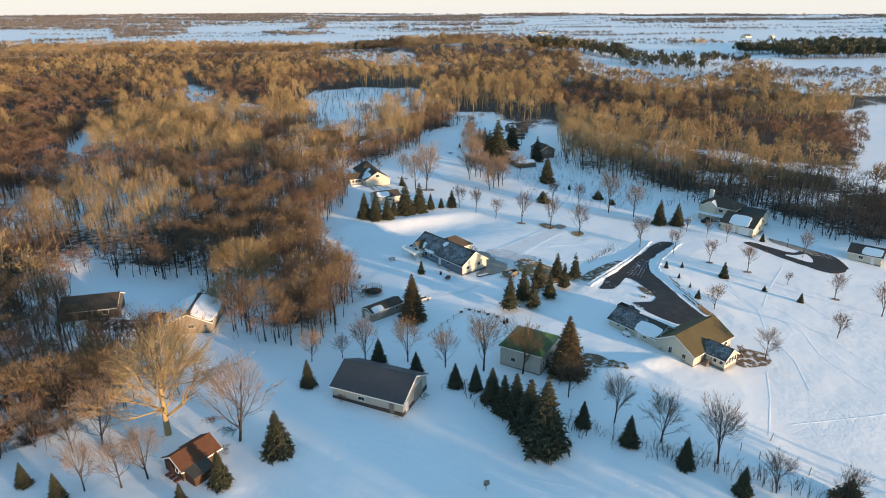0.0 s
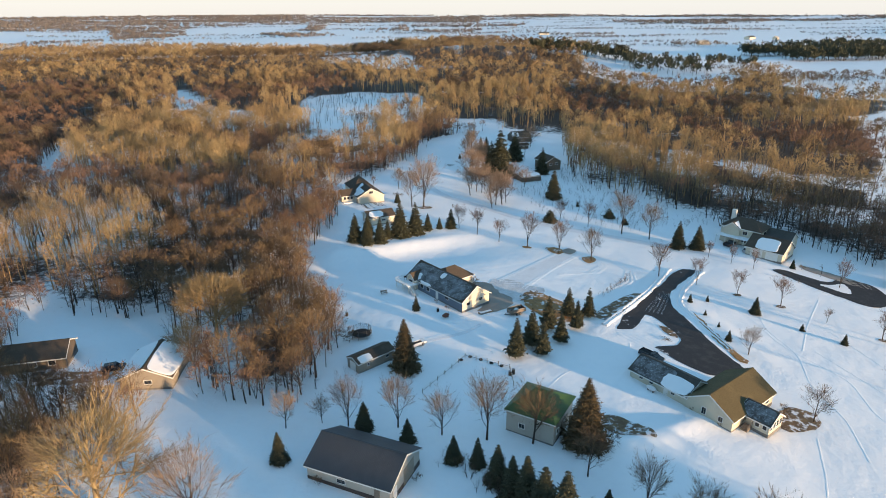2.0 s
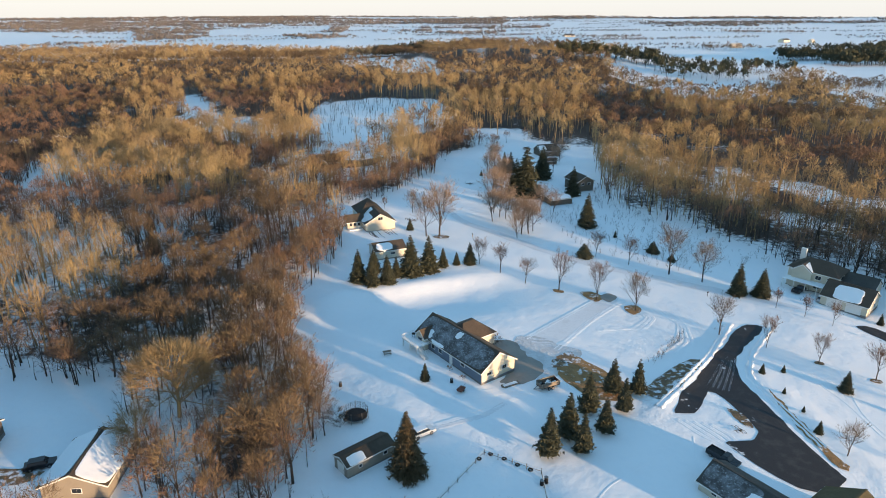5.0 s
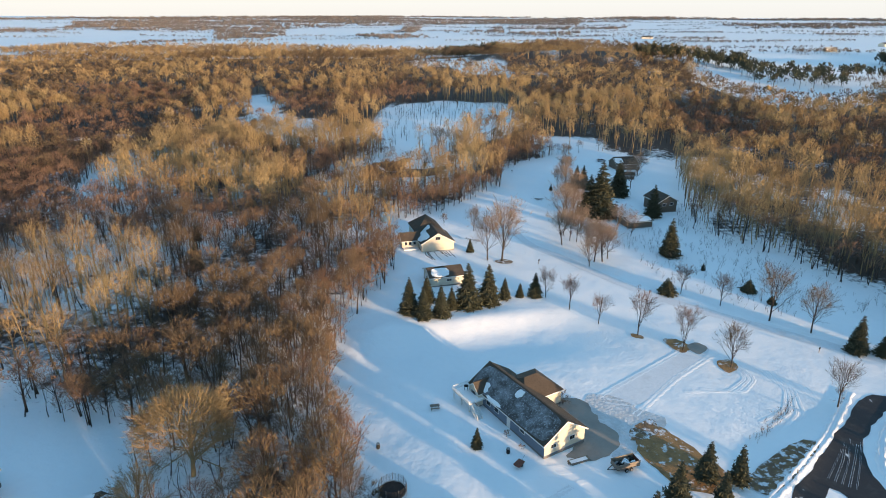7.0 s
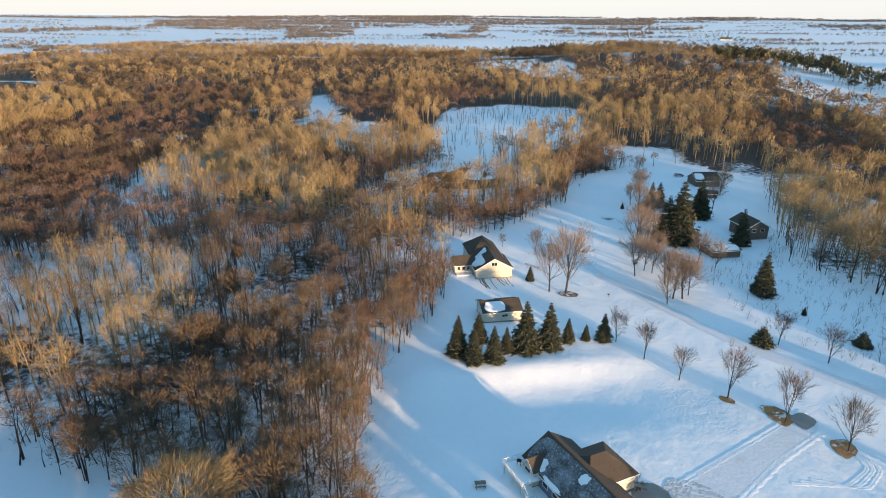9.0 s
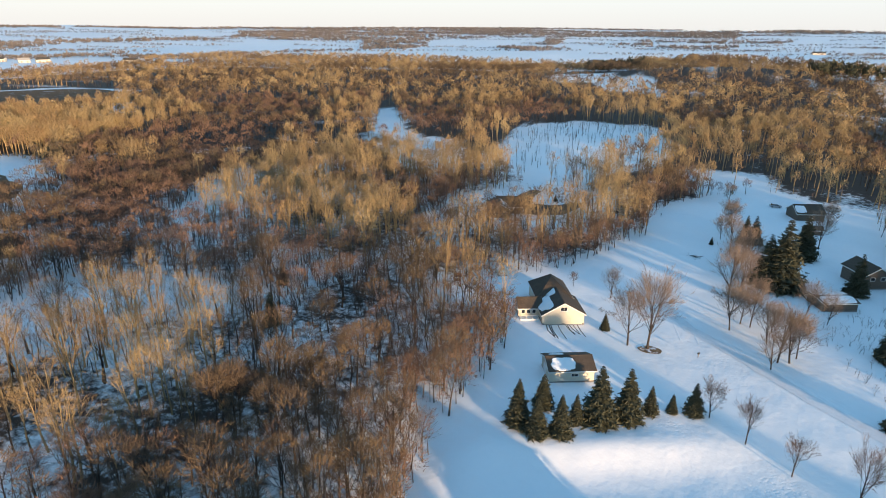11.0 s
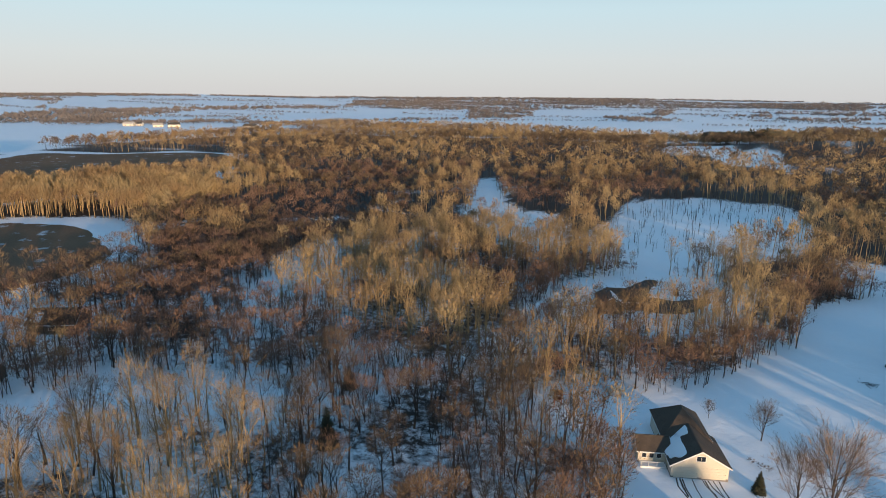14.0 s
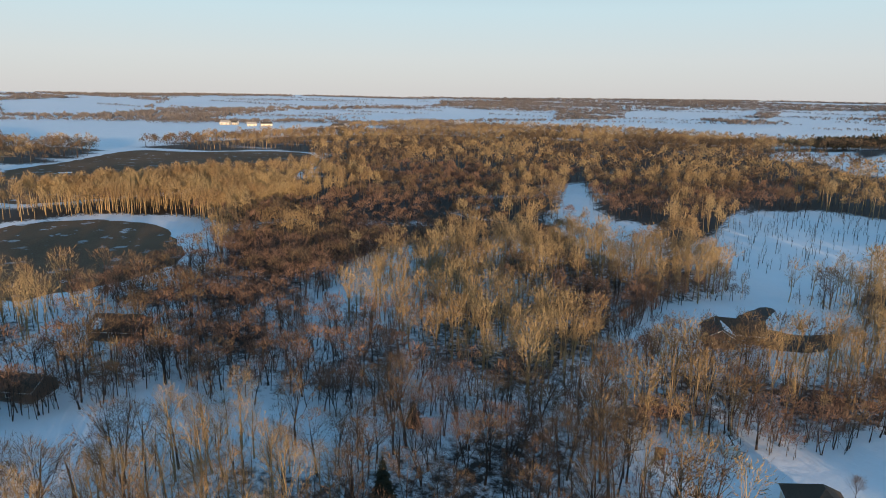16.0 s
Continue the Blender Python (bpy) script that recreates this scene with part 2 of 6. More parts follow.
def inside(poly, x, y):
    """Which of the points lie inside the polygon."""
    res = np.zeros(np.shape(x), bool)
    n = len(poly)
    for i in range(n):
        (x1, y1), (x2, y2) = poly[i], poly[(i + 1) % n]
        if y1 != y2:
            cross = ((y1 > y) != (y2 > y)) & (x < (x2 - x1) * (y - y1) / (y2 - y1) + x1)
            res ^= cross
    return res


def mesh_from(name, verts, tris, materials, index=None, smooth=False):
    """A mesh from arrays of places and triangles."""
    me = bpy.data.meshes.new(name)
    verts, tris = np.asarray(verts, np.float32), np.asarray(tris, np.int32)
    me.vertices.add(len(verts))
    me.vertices.foreach_set("co", verts.ravel())
    me.loops.add(len(tris) * 3)
    me.loops.foreach_set("vertex_index", tris.ravel())
    me.polygons.add(len(tris))
    me.polygons.foreach_set("loop_start", np.arange(len(tris), dtype=np.int32) * 3)
    me.polygons.foreach_set("loop_total", np.full(len(tris), 3, np.int32))
    for m in materials:
        me.materials.append(m)
    if index is not None:
        me.polygons.foreach_set("material_index", np.asarray(index, np.int32))
    if smooth:
        me.polygons.foreach_set("use_smooth", np.ones(len(tris), bool))
    me.update(calc_edges=True)
    return me


def spread(lo, hi, near_lo, near_hi, step):
    """Even steps between near_lo and near_hi, then growing ones out to lo and hi."""
    mid = list(np.arange(near_lo, near_hi + 0.01, step))
    up, down, s = [mid[-1]], [mid[0]], step
    while up[-1] < hi:
        s *= 1.09
        up.append(min(hi, up[-1] + s))
    s = step
    while down[-1] > lo:
        s *= 1.09
        down.append(max(lo, down[-1] - s))
    return np.array(down[:0:-1] + mid + up[1:])


gx = spread(-4950, 4950, -230, 130, 2.2)
gy = spread(-4950, 4950, 66, 330, 2.2)
GX, GY = np.meshgrid(gx, gy)
nx, ny = len(gx), len(gy)
gi = np.arange(nx * ny).reshape(ny, nx)
q = np.stack([gi[:-1, :-1], gi[:-1, 1:], gi[1:, 1:], gi[1:, :-1]], -1).reshape(-1, 4)
tris = np.concatenate([q[:, [0, 1, 2]], q[:, [0, 2, 3]]])
ground = new("ground", mesh_from("ground", np.stack([GX.ravel(), GY.ravel(), height(GX, GY).ravel()], -1), tris, [GROUND], smooth=True))
tagged(ground, "snow-covered rolling ground with tracks and drifts reaching the horizon", "ground", kind="structure")

from mathutils.geometry import delaunay_2d_cdt


def sheet(name, poly, material, label, category, lift=0.05, wobble=0.5, step=1.5, seed=0):
    """A thin layer that follows the ground inside a polygon with an uneven rim."""
    rng = np.random.default_rng(seed + len(poly) * 7)
    for _ in range(2):                     # round the corners
        poly = [c for a, b in zip(poly, list(poly[1:]) + [poly[0]]) for c in ((a[0] * 0.8 + b[0] * 0.2, a[1] * 0.8 + b[1] * 0.2), (a[0] * 0.2 + b[0] * 0.8, a[1] * 0.2 + b[1] * 0.8))]
    rim = []
    n = len(poly)
    round_it = sum(math.dist(a, b) for a, b in zip(poly, list(poly[1:]) + [poly[0]]))
    step = min(step, max(0.35, round_it / 40))
    for i in range(n):
        a, b = np.array(poly[i], float), np.array(poly[(i + 1) % n], float)
        k = max(1, int(np.hypot(*(b - a)) / step))
        for j in range(k):
            p = a + (b - a) * j / k
            rim.append(p + rng.normal(0, 0.35, 2) * wobble * min(1.0, step))
    rim = np.array(rim)
    x0, y0 = rim.min(0)
    x1, y1 = rim.max(0)
    mx, my = np.meshgrid(np.arange(x0, x1, step), np.arange(y0, y1, step))
    ok = inside([tuple(p) for p in rim], mx.ravel(), my.ravel())
    pts = [Vector(p) for p in rim] + [Vector((a, b)) for a, b in zip(mx.ravel()[ok], my.ravel()[ok])]
    m = len(rim)
    v, _, f, *_ = delaunay_2d_cdt(pts, [], [list(range(m))], 1, 1e-4)
    v = np.array([tuple(p) for p in v])
    z = height(v[:, 0], v[:, 1]) + lift
    f = [t for t in f if len(t) == 3]
    ob = new(name, mesh_from(name, np.column_stack([v, z]), f, [material], smooth=True))
    return tagged(ob, label, category, kind="structure")

# ---- trees ----
def tube(points, radii, sides):
    """A tapered tube along points; returns places and triangles."""
    pts = np.array(points, float)
    v, f = [], []
    for i, (p, r) in enumerate(zip(pts, radii)):
        d = pts[min(i + 1, len(pts) - 1)] - pts[max(i - 1, 0)]
        d = d / (np.linalg.norm(d) + 1e-9)
        a = np.cross(d, (0.31, 0.95, 0.05))
        a /= np.linalg.norm(a) + 1e-9
        b = np.cross(d, a)
        for k in range(sides):
            t = 2 * math.pi * k / sides
            v.append(p + r * (a * math.cos(t) + b * math.sin(t)))
    for i in range(len(pts) - 1):
        for k in range(sides):
            k2 = (k + 1) % sides
            f.append((i * sides + k, i * sides + k2, (i + 1) * sides + k2))
            f.append((i * sides + k, (i + 1) * sides + k2, (i + 1) * sides + k))
    return np.array(v), np.array(f)


def join(pieces):
    vs, fs, o = [], [], 0
    for v, f in pieces:
        vs.append(v)
        fs.append(np.asarray(f) + o)
        o += len(v)
    return np.concatenate(vs), np.concatenate(fs)


def slivers(base, tip, width, rng):
    """One thin triangle for each twig."""
    d = tip - base
    side = np.cross(d, rng.normal(size=d.shape))
    side /= np.linalg.norm(side, axis=1)[:, None] + 1e-9
    w = (np.asarray(width) * np.ones(len(base)))[:, None]
    n = len(base)
    v = np.stack([base - side * w / 2, base + side * w / 2, tip], 1).reshape(-1, 3)
    return v, np.arange(3 * n).reshape(n, 3)


def bare_tree(rng, h, crown, bottom, limbs, twigs, width, sides=4, stems=1, thick=0.017, subs=3, low=0.55, twig=1.0):
    """A leafless tree: (wood places, wood triangles, twig places, twig triangles). crown: radius, bottom: height where it begins."""
    wood, ends = [], []
    cz, rz = (bottom + h) / 2, (h - bottom) / 2
    for s in range(stems):
        lean = rng.normal(0, 0.05 if stems == 1 else 0.16, 2) * h
        path = [np.array((0.15 * s, 0.1 * s, -0.3)), np.array((lean[0] * 0.2, lean[1] * 0.2, h * 0.25)), np.array((lean[0] * 0.55, lean[1] * 0.55, h * 0.55)), np.array((lean[0], lean[1], h * 0.86))]
        path = [p + rng.normal(0, 0.01, 3) * h for p in path]
        path[0][2] = -0.3
        rad = [h * thick * k / stems ** 0.4 for k in (1.25, 0.85, 0.5, 0.12)]
        wood.append(tube(path, rad, sides))
        for _ in range(limbs // stems):
            u = rng.uniform(max(0.14, bottom / h * 0.7), 0.66)
            i = 0 if u < 0.25 else (1 if u < 0.55 else 2)
            lo, hi = ((0, .25), (.25, .55), (.55, .86))[i]
            p = path[i] + (path[i + 1] - path[i]) * (u - lo) / (hi - lo)
            a = rng.uniform(0, 2 * math.pi)
            top = rng.uniform(max(low, u + 0.12), 0.98) * h
            reach = crown * rng.uniform(0.45, 1.0) * math.sqrt(max(0.1, 1 - (max(0.0, top - cz) / (rz + 0.01)) ** 2 * 0.85))
            e = np.array((p[0] + math.cos(a) * reach, p[1] + math.sin(a) * reach, top))
            m = p + (e - p) * (0.55, 0.55, 0.42) + rng.normal(0, 0.05 if low > 0.5 else 0.12, 3) * reach
            r0 = h * thick * 0.5 * (1.05 - u)
            wood.append(tube([p, m, e], [r0, r0 * 0.62, r0 * 0.15], 3))
            ends.append((p, m, e))
            for _ in range(subs):
                t = rng.uniform(0.3, 0.95)
                b = m + (e - m) * (2 * t - 1) if t > 0.5 else p + (m - p) * 2 * t
                d = rng.normal(size=3) * 0.42 + (e - p) / (np.linalg.norm(e - p) + 1e-9) + np.array((math.cos(a) * 0.25, math.sin(a) * 0.25, 0.25))
                d /= np.linalg.norm(d)
                e2 = b + d * (h - bottom) * rng.uniform(0.16, 0.34)
                e2[2] = min(e2[2], h)
                wood.append(slivers(np.array([b]), np.array([e2]), r0 * 0.8, rng))
                ends.append((b, (b + e2) / 2, e2))
    k = rng.integers(0, len(ends), twigs)
    t = rng.uniform(0.25, 1.0, twigs)[:, None] ** 0.7
    E = np.array(ends)
    p, m, e = E[k, 0], E[k, 1], E[k, 2]
    b = np.where(t > 0.5, m + (e - m) * (2 * t - 1), p + (m - p) * 2 * t)
    out = b - np.array((0, 0, cz * 0.9))
    out /= np.linalg.norm(out, axis=1)[:, None] + 1e-9
    d = out * (1, 1, 0.6) + rng.normal(0, 0.5, (twigs, 3)) + np.array((0, 0, 0.75))
    d /= np.linalg.norm(d, axis=1)[:, None]
    tip = b + d * (crown * twig * rng.uniform(0.22, 0.5, twigs))[:, None]
    tip[:, 2] = np.minimum(tip[:, 2], h * 1.02)
    v2, f2 = slivers(b, tip, width * rng.uniform(0.6, 1.3, twigs), rng)
    v1, f1 = join(wood)
    return v1, f1, v2, f2


def puff_tree(rng, h, crown, bottom, twigs, width, fill=0.45, trunk=True, up=0.85, long=1.0):
    """A cheaper leafless tree for the woods: stem, and twigs that fill an uneven round crown."""
    v1, f1 = tube([(0, 0, -0.3), rng.normal(0, 0.02, 3) * h + (0, 0, h * 0.45), (rng.normal(0, 0.03) * h, rng.normal(0, 0.03) * h, h * 0.85)], [h * 0.013, h * 0.009, h * 0.002], 3)
    if not trunk:
        v1, f1 = slivers(np.array([[0, 0, -0.3]]), np.array([[0, 0, h * 0.8]]), h * 0.03, rng)
    cz, rz = (bottom + h) / 2, (h - bottom) / 2
    d = rng.normal(size=(twigs, 3))
    d /= np.linalg.norm(d, axis=1)[:, None]
    d[:, 2] = np.where(d[:, 2] < -0.35, -d[:, 2], d[:, 2])
    lobes = rng.normal(size=(5, 3))
    lobes /= np.linalg.norm(lobes, axis=1)[:, None]
    bulge = 0.78 + 0.26 * np.clip((d @ lobes.T).max(1), 0, 1)
    r = rng.uniform(fill ** 2, 1, twigs) ** 0.5 * bulge
    b = np.column_stack([d[:, 0] * crown * r * 0.85, d[:, 1] * crown * r * 0.85, cz + d[:, 2] * rz * r * 0.9])
    w = d * np.array((0.8, 0.8, 0.5)) + rng.normal(0, 0.35, (twigs, 3)) + np.array((0, 0, up))
    w /= np.linalg.norm(w, axis=1)[:, None]
    tip = b + w * (crown * long * rng.uniform(0.22, 0.5, twigs))[:, None]
    v2, f2 = slivers(b - w * crown * 0.12 * long, tip, width * rng.uniform(0.6, 1.35, twigs), rng)
    return v1, f1, v2, f2


def both(a, b):
    """One tree out of the limbs and twigs of two."""
    v1, f1 = join([(a[0], a[1])])
    v2, f2 = join([(a[2], a[3]), (b[2], b[3])])
    return v1, f1, v2, f2


def spruce_tree(rng, h, radius, whorls, arms, bare=0.06):
    """A conifer: trunk, and a crown of drooping needle sprays in whorls."""
    v1, f1 = tube([(0, 0, -0.3), (0, 0, h * 0.5), (0, 0, h * 0.97)], [h * 0.022, h * 0.013, h * 0.003], 6)
    vs, fs, o = [], [], 0
    for i in range(whorls):
        u = (i + rng.uniform(-0.3, 0.3)) / whorls
        z = h * (bare + (1 - bare) * u)
        r = radius * (1 - u) ** 0.85 * rng.uniform(0.85, 1.1) + 0.1
        n = max(4, int(arms * (0.45 + 0.55 * (1 - u))))
        a0 = rng.uniform(0, 6.28)
        for k in range(n):
            a = a0 + 2 * math.pi * k / n + rng.normal(0, 0.12)
            rr = r * rng.uniform(0.72, 1.12)
            c, s = math.cos(a), math.sin(a)
            w = (rr * 0.30 + 0.12) * 13 / arms
            zz = z + rng.normal(0, 0.012) * h
            rise = 0.12 * rr
            root = np.array((0, 0, zz + 0.1 * rr))
            mid = np.array((c * rr * 0.55, s * rr * 0.55, zz - 0.10 * rr))
            tip = np.array((c * rr, s * rr, zz - 0.24 * rr + rise))
            side = np.array((-s, c, 0))
            pts = [root, mid + side * w - (0, 0, 0.15 * rr), mid + (0, 0, 0.06 * rr), mid - side * w - (0, 0, 0.15 * rr), tip]
            vs += pts
            fs += [(o, o + 1, o + 2), (o, o + 2, o + 3), (o + 1, o + 4, o + 2), (o + 2, o + 4, o + 3)]
            o += 5
            for _ in range(7):                      # hanging and outer sprays
                t = rng.uniform(0.35, 1.0)
                b = mid + (tip - mid) * (2 * t - 1) if t > 0.5 else root + (mid - root) * 2 * t
                b = b + side * rng.normal(0, w * 0.5)
                d = np.array((c, s, 0)) * rng.uniform(0.1, 0.5) + side * rng.normal(0, 0.45) + np.array((0, 0, rng.uniform(-0.5, 0.25)))
                l = rng.uniform(0.16, 0.34) * rr + 0.12
                q = np.cross(d, rng.normal(size=3))
                q *= (0.075 * rr + 0.035) * 13 / arms / (np.linalg.norm(q) + 1e-9)
                vs += [b - q, b + q, b + d * l / np.linalg.norm(d)]
                fs.append((o, o + 1, o + 2))
                o += 3
    return v1, f1, np.array(vs), np.array(fs)


def stand(name, places, variants, materials, label, category, seed, tall=(0.6, 1.28)):
    """Very many trees of one sort as one mesh. variants: results of bare_tree; places: x, y."""
    rng = np.random.default_rng(seed)
    vs, fs, ms, o = [], [], [], 0
    pick = rng.integers(0, len(variants), len(places))
    for i, (v1, f1, v2, f2) in enumerate(variants):
        p = places[pick == i]
        if not len(p):
            continue
        v = np.concatenate([v1, v2])
        f = np.concatenate([f1, f2 + len(v1)])
        a, s, w = rng.uniform(0, 6.283, len(p)), rng.uniform(*tall, len(p)), rng.uniform(0.85, 1.2, len(p))
        c, n = np.cos(a) * s * w, np.sin(a) * s * w
        X = v[None, :, 0] * c[:, None] - v[None, :, 1] * n[:, None] + p[:, 0, None]
        Y = v[None, :, 0] * n[:, None] + v[None, :, 1] * c[:, None] + p[:, 1, None]
        Z = v[None, :, 2] * s[:, None] + height(p[:, 0], p[:, 1])[:, None]
        vs.append(np.stack([X, Y, Z], -1).reshape(-1, 3))
        fs.append((f[None] + (np.arange(len(p)) * len(v))[:, None, None] + o).reshape(-1, 3))
        ms.append(np.tile(np.r_[np.zeros(len(f1), int), np.ones(len(f2), int)], len(p)))
        o += len(p) * len(v)
    ob = new(name, mesh_from(name, np.concatenate(vs), np.concatenate(fs), materials, np.concatenate(ms)))
    return tagged(ob, label, category, kind="stuff")


# open ground inside the woods
CLEARINGS = [
    # the yards
    [(-51, 125), (-47, 125), (-28, 122), (-23, 130), (-24, 151), (-40, 185), (-41, 208), (-37, 238), (-41, 261), (-64, 266), (-66, 280), (-37, 293), (-26, 316), (-14, 343), (-14, 375), (8, 412), (37, 435), (72, 412), (62, 344), (58, 297), (73, 285), (99, 246), (98, 239), (121, 223), (135, 204), (600, 130), (600, -600), (-600, -600), (-600, 30), (-140, 50), (-68, 82), (-58, 98), (-54, 112)],
    [(-101, 160), (-68, 159), (-60, 147), (-47, 125), (-60, 118), (-86, 128)],
    [(-106, 443), (-107, 471), (-112, 569), (-79, 610), (-25, 601), (-13, 531), (-23, 466), (-45, 433), (-52, 402), (-73, 394)],
    [(2, 464), (37, 472), (31, 430), (5, 417)],
    [(-92, 328), (-90, 367), (-68, 397), (-40, 398), (-36, 374), (-50, 345), (-70, 326)],
    [(-172, 190), (-161, 216), (-162, 229), (-144, 230), (-120, 244), (-108, 247), (-112, 236), (-134, 226), (-135, 215), (-138, 205), (-134, 198), (-146, 185)],
    [(-161, 266), (-186, 305), (-208, 367), (-196, 359), (-171, 302), (-156, 271)],
    [(-245, 630), (-235, 600), (-198, 529), (-166, 477), (-142, 495), (-118, 430), (-126, 408), (-140, 414), (-178, 458), (-203, 510), (-240, 590)],
    [(-210, 223), (-226, 231), (-229, 241), (-200, 246), (-192, 231)],
    [(-188, 200), (-178, 200), (-172, 212), (-185, 214)],
    [(-368, 262), (-362, 306), (-320, 334), (-292, 322), (-250, 300), (-236, 275), (-238, 245), (-240, 215), (-340, 200)],
    [(-412, 275), (-404, 315), (-404, 362), (-415, 420), (-408, 480), (-563, 633), (-640, 600), (-659, 542), (-750, 527), (-902, 552), (-667, 440), (-596, 368), (-587, 334), (-520, 290)],
    [(175, 270), (215, 280), (357, 522), (323, 525), (282, 428), (249, 372)],
    [(-157, 882), (-177, 981), (-51, 921), (-38, 820), (-76, 834)],
    [(319, 510), (375, 549), (600, 500), (600, 311), (220, 311), (217, 323), (265, 407)],
    [(-221, 547), (-196, 532), (-179, 484), (-191, 482)],
]
# fields and lakes beyond the woods
FIELDS = [
    # the long lake, and the snow fields round it
    [(-1260, 900), (-1206, 1120), (-1029, 1178), (-1015, 1423), (-802, 1592), (-1298, 2583), (-1639, 2297), (-1849, 1982), (-1978, 1749), (-1768, 1356)],
    [(-889, 432), (-764, 490), (-803, 591), (-814, 681), (-864, 940), (-1182, 1238), (-1188, 998), (-1383, 971), (-1451, 825), (-1670, 683)],
    [(-1993, 789), (-1841, 894), (-1915, 1062), (-2117, 1291), (-2931, 1626), (-3531, 1724), (-3198, 1310), (-3082, 1143)],
    [(-2201, 1296), (-2204, 1819), (-2010, 2076), (-2037, 2728), (-2641, 3500), (-3111, 3042), (-3298, 2416), (-3251, 1970)],
    # the plain beyond the wooded hill
    [(-680, 1376), (-443, 1395), (-296, 1255), (-214, 1215), (-95, 1389), (-18, 1763), (-24, 2363), (-337, 2196), (-447, 1918), (-620, 2224), (-884, 2529), (-849, 2028), (-813, 1761)],
    [(-842, 2139), (-650, 2099), (-567, 2724), (-683, 3268), (-952, 3031), (-1064, 2736)],
    [(-482, 2566), (-205, 2643), (-276, 3549), (-596, 3330)],
    # the eastern farm land
    [(174, 848), (188, 755), (207, 666), (274, 689), (377, 846), (390, 783), (340, 623), (378, 615), (421, 625), (900, 660), (1600, 900), (1286, 1964), (873, 1696), (728, 1879), (440, 1579), (262, 1345)],
    [(150, 1500), (263, 1415), (428, 1537), (695, 1617), (1278, 1955), (2152, 3315), (1596, 3129), (1138, 2956), (787, 3040), (488, 3462), (261, 2864), (15, 2259)],
    [(-879, 1022), (-795, 1004), (-732, 907), (-772, 918)],
]


def woods(x, y):
    """How thick the woods stand, 0 to 1."""
    w = np.ones(len(x))
    r = np.hypot(x, y - 100)
    # thinner marshy wood to the east
    east = inside([(112, 313), (105, 388), (148, 404), (183, 356), (196, 300), (224, 315), (167, 240), (132, 232)], x, y)
    w[east] = 0.5
    # scattered small trees round the frozen pond and along its far shore
    w *= np.where(value_noise(x, y, 26, 5) < 0.2, 0.35, 1.0)
    for c in CLEARINGS:
        w[inside(c, x, y)] = 0
    limit = np.where(x > 150, 900, 1200) + 250 * (value_noise(x, y, 300, 7) - 0.5)
    out = r > limit
    strips = value_noise(x * 0.35 + 40, y, 210, 8) * 0.6 + value_noise(x * 0.4, y, 80, 9) * 0.4
    w = np.where(out, (strips > np.where(x > 0.05 * y, 0.585, 0.47)).astype(float), w)
    for c in FIELDS:
        w[inside(c, x, y)] = 0
    return w


# fallen leaves and weeds lie where the trees stand; further out more dark is painted in as the wood's inner shade
wx, wy = GX.ravel(), GY.ravel()
soft = np.zeros(len(wx))
for ox, oy in ((0, 0), (5, 0), (-5, 0), (0, 5), (0, -5), (8, 8), (-8, 8), (8, -8), (-8, -8)):
    soft += (woods(wx + ox, wy + oy) > 0.3) / 9.0
litter_and_shade = soft * soft * (1 + 0.7 * np.clip((np.hypot(wx + 60, wy - 190) - 170) / 140, 0, 1)) * (np.hypot(wx, wy - 100) < 1150) * (0.17 + 0.40 * value_noise(wx, wy, 17, 61) + 0.2 * value_noise(wx, wy, 48, 62))
layer = ground.data.attributes.new("litter_and_shade", 'FLOAT', 'POINT')
layer.data.foreach_set("value", litter_and_shade.astype(np.float32))


def scatter(x0, x1, y0, y1, cell, seed, keep=lambda x, y: np.ones(len(x), bool)):
    rng = np.random.default_rng(seed)
    X, Y = np.meshgrid(np.arange(x0, x1, cell), np.arange(y0, y1, cell))
    X = X.ravel() + rng.uniform(-0.5, 0.5, X.size) * cell
    Y = Y.ravel() + rng.uniform(-0.5, 0.5, X.size) * cell
    ok = keep(X, Y)
    X, Y = X[ok], Y[ok]
    ok = rng.uniform(size=len(X)) < woods(X, Y)
    return np.column_stack([X[ok], Y[ok]])


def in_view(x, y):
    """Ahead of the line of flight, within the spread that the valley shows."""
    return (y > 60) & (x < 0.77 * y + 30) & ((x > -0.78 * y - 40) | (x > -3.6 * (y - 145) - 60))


rng = np.random.default_rng(11)
reach = lambda x, y: np.hypot(x + 60, y - 190)          # from the middle of the settlement
NEAR, MID = 235, 470

oak_near = [both(bare_tree(rng, 13, 3.7, 3.8, 8, 150, 0.11, sides=3, subs=4, thick=0.014, twig=0.7), puff_tree(rng, 13.2, rng.uniform(3.0, 4.0), 6.4, 130, 0.15, fill=0.6, up=0.45, long=0.6)) for _ in range(9)]
red_near = [both(bare_tree(rng, 10.5, 3.2, 2.8, 8, 130, 0.10, sides=3, stems=2, subs=4, thick=0.013, twig=0.7), puff_tree(rng, 10.8, rng.uniform(2.6, 3.5), 5.0, 120, 0.14, fill=0.6, up=0.5, long=0.6)) for _ in range(9)]
gold_near = [both(bare_tree(rng, 15.5, 2.9, 5.6, 9, 115, 0.11, sides=3, subs=5, thick=0.0115, twig=0.8), puff_tree(rng, 15.6, rng.uniform(2.5, 3.3), 7.4, 85, 0.14, fill=0.45, up=0.7, long=0.7)) for _ in range(9)]
oak_fine = [both(bare_tree(rng, 13, 3.7, 3.8, 10, 340, 0.055, sides=4, subs=6, thick=0.014, twig=0.6), puff_tree(rng, 13.2, rng.uniform(3.0, 4.0), 6.4, 280, 0.06, fill=0.6, up=0.45, long=0.5)) for _ in range(6)]
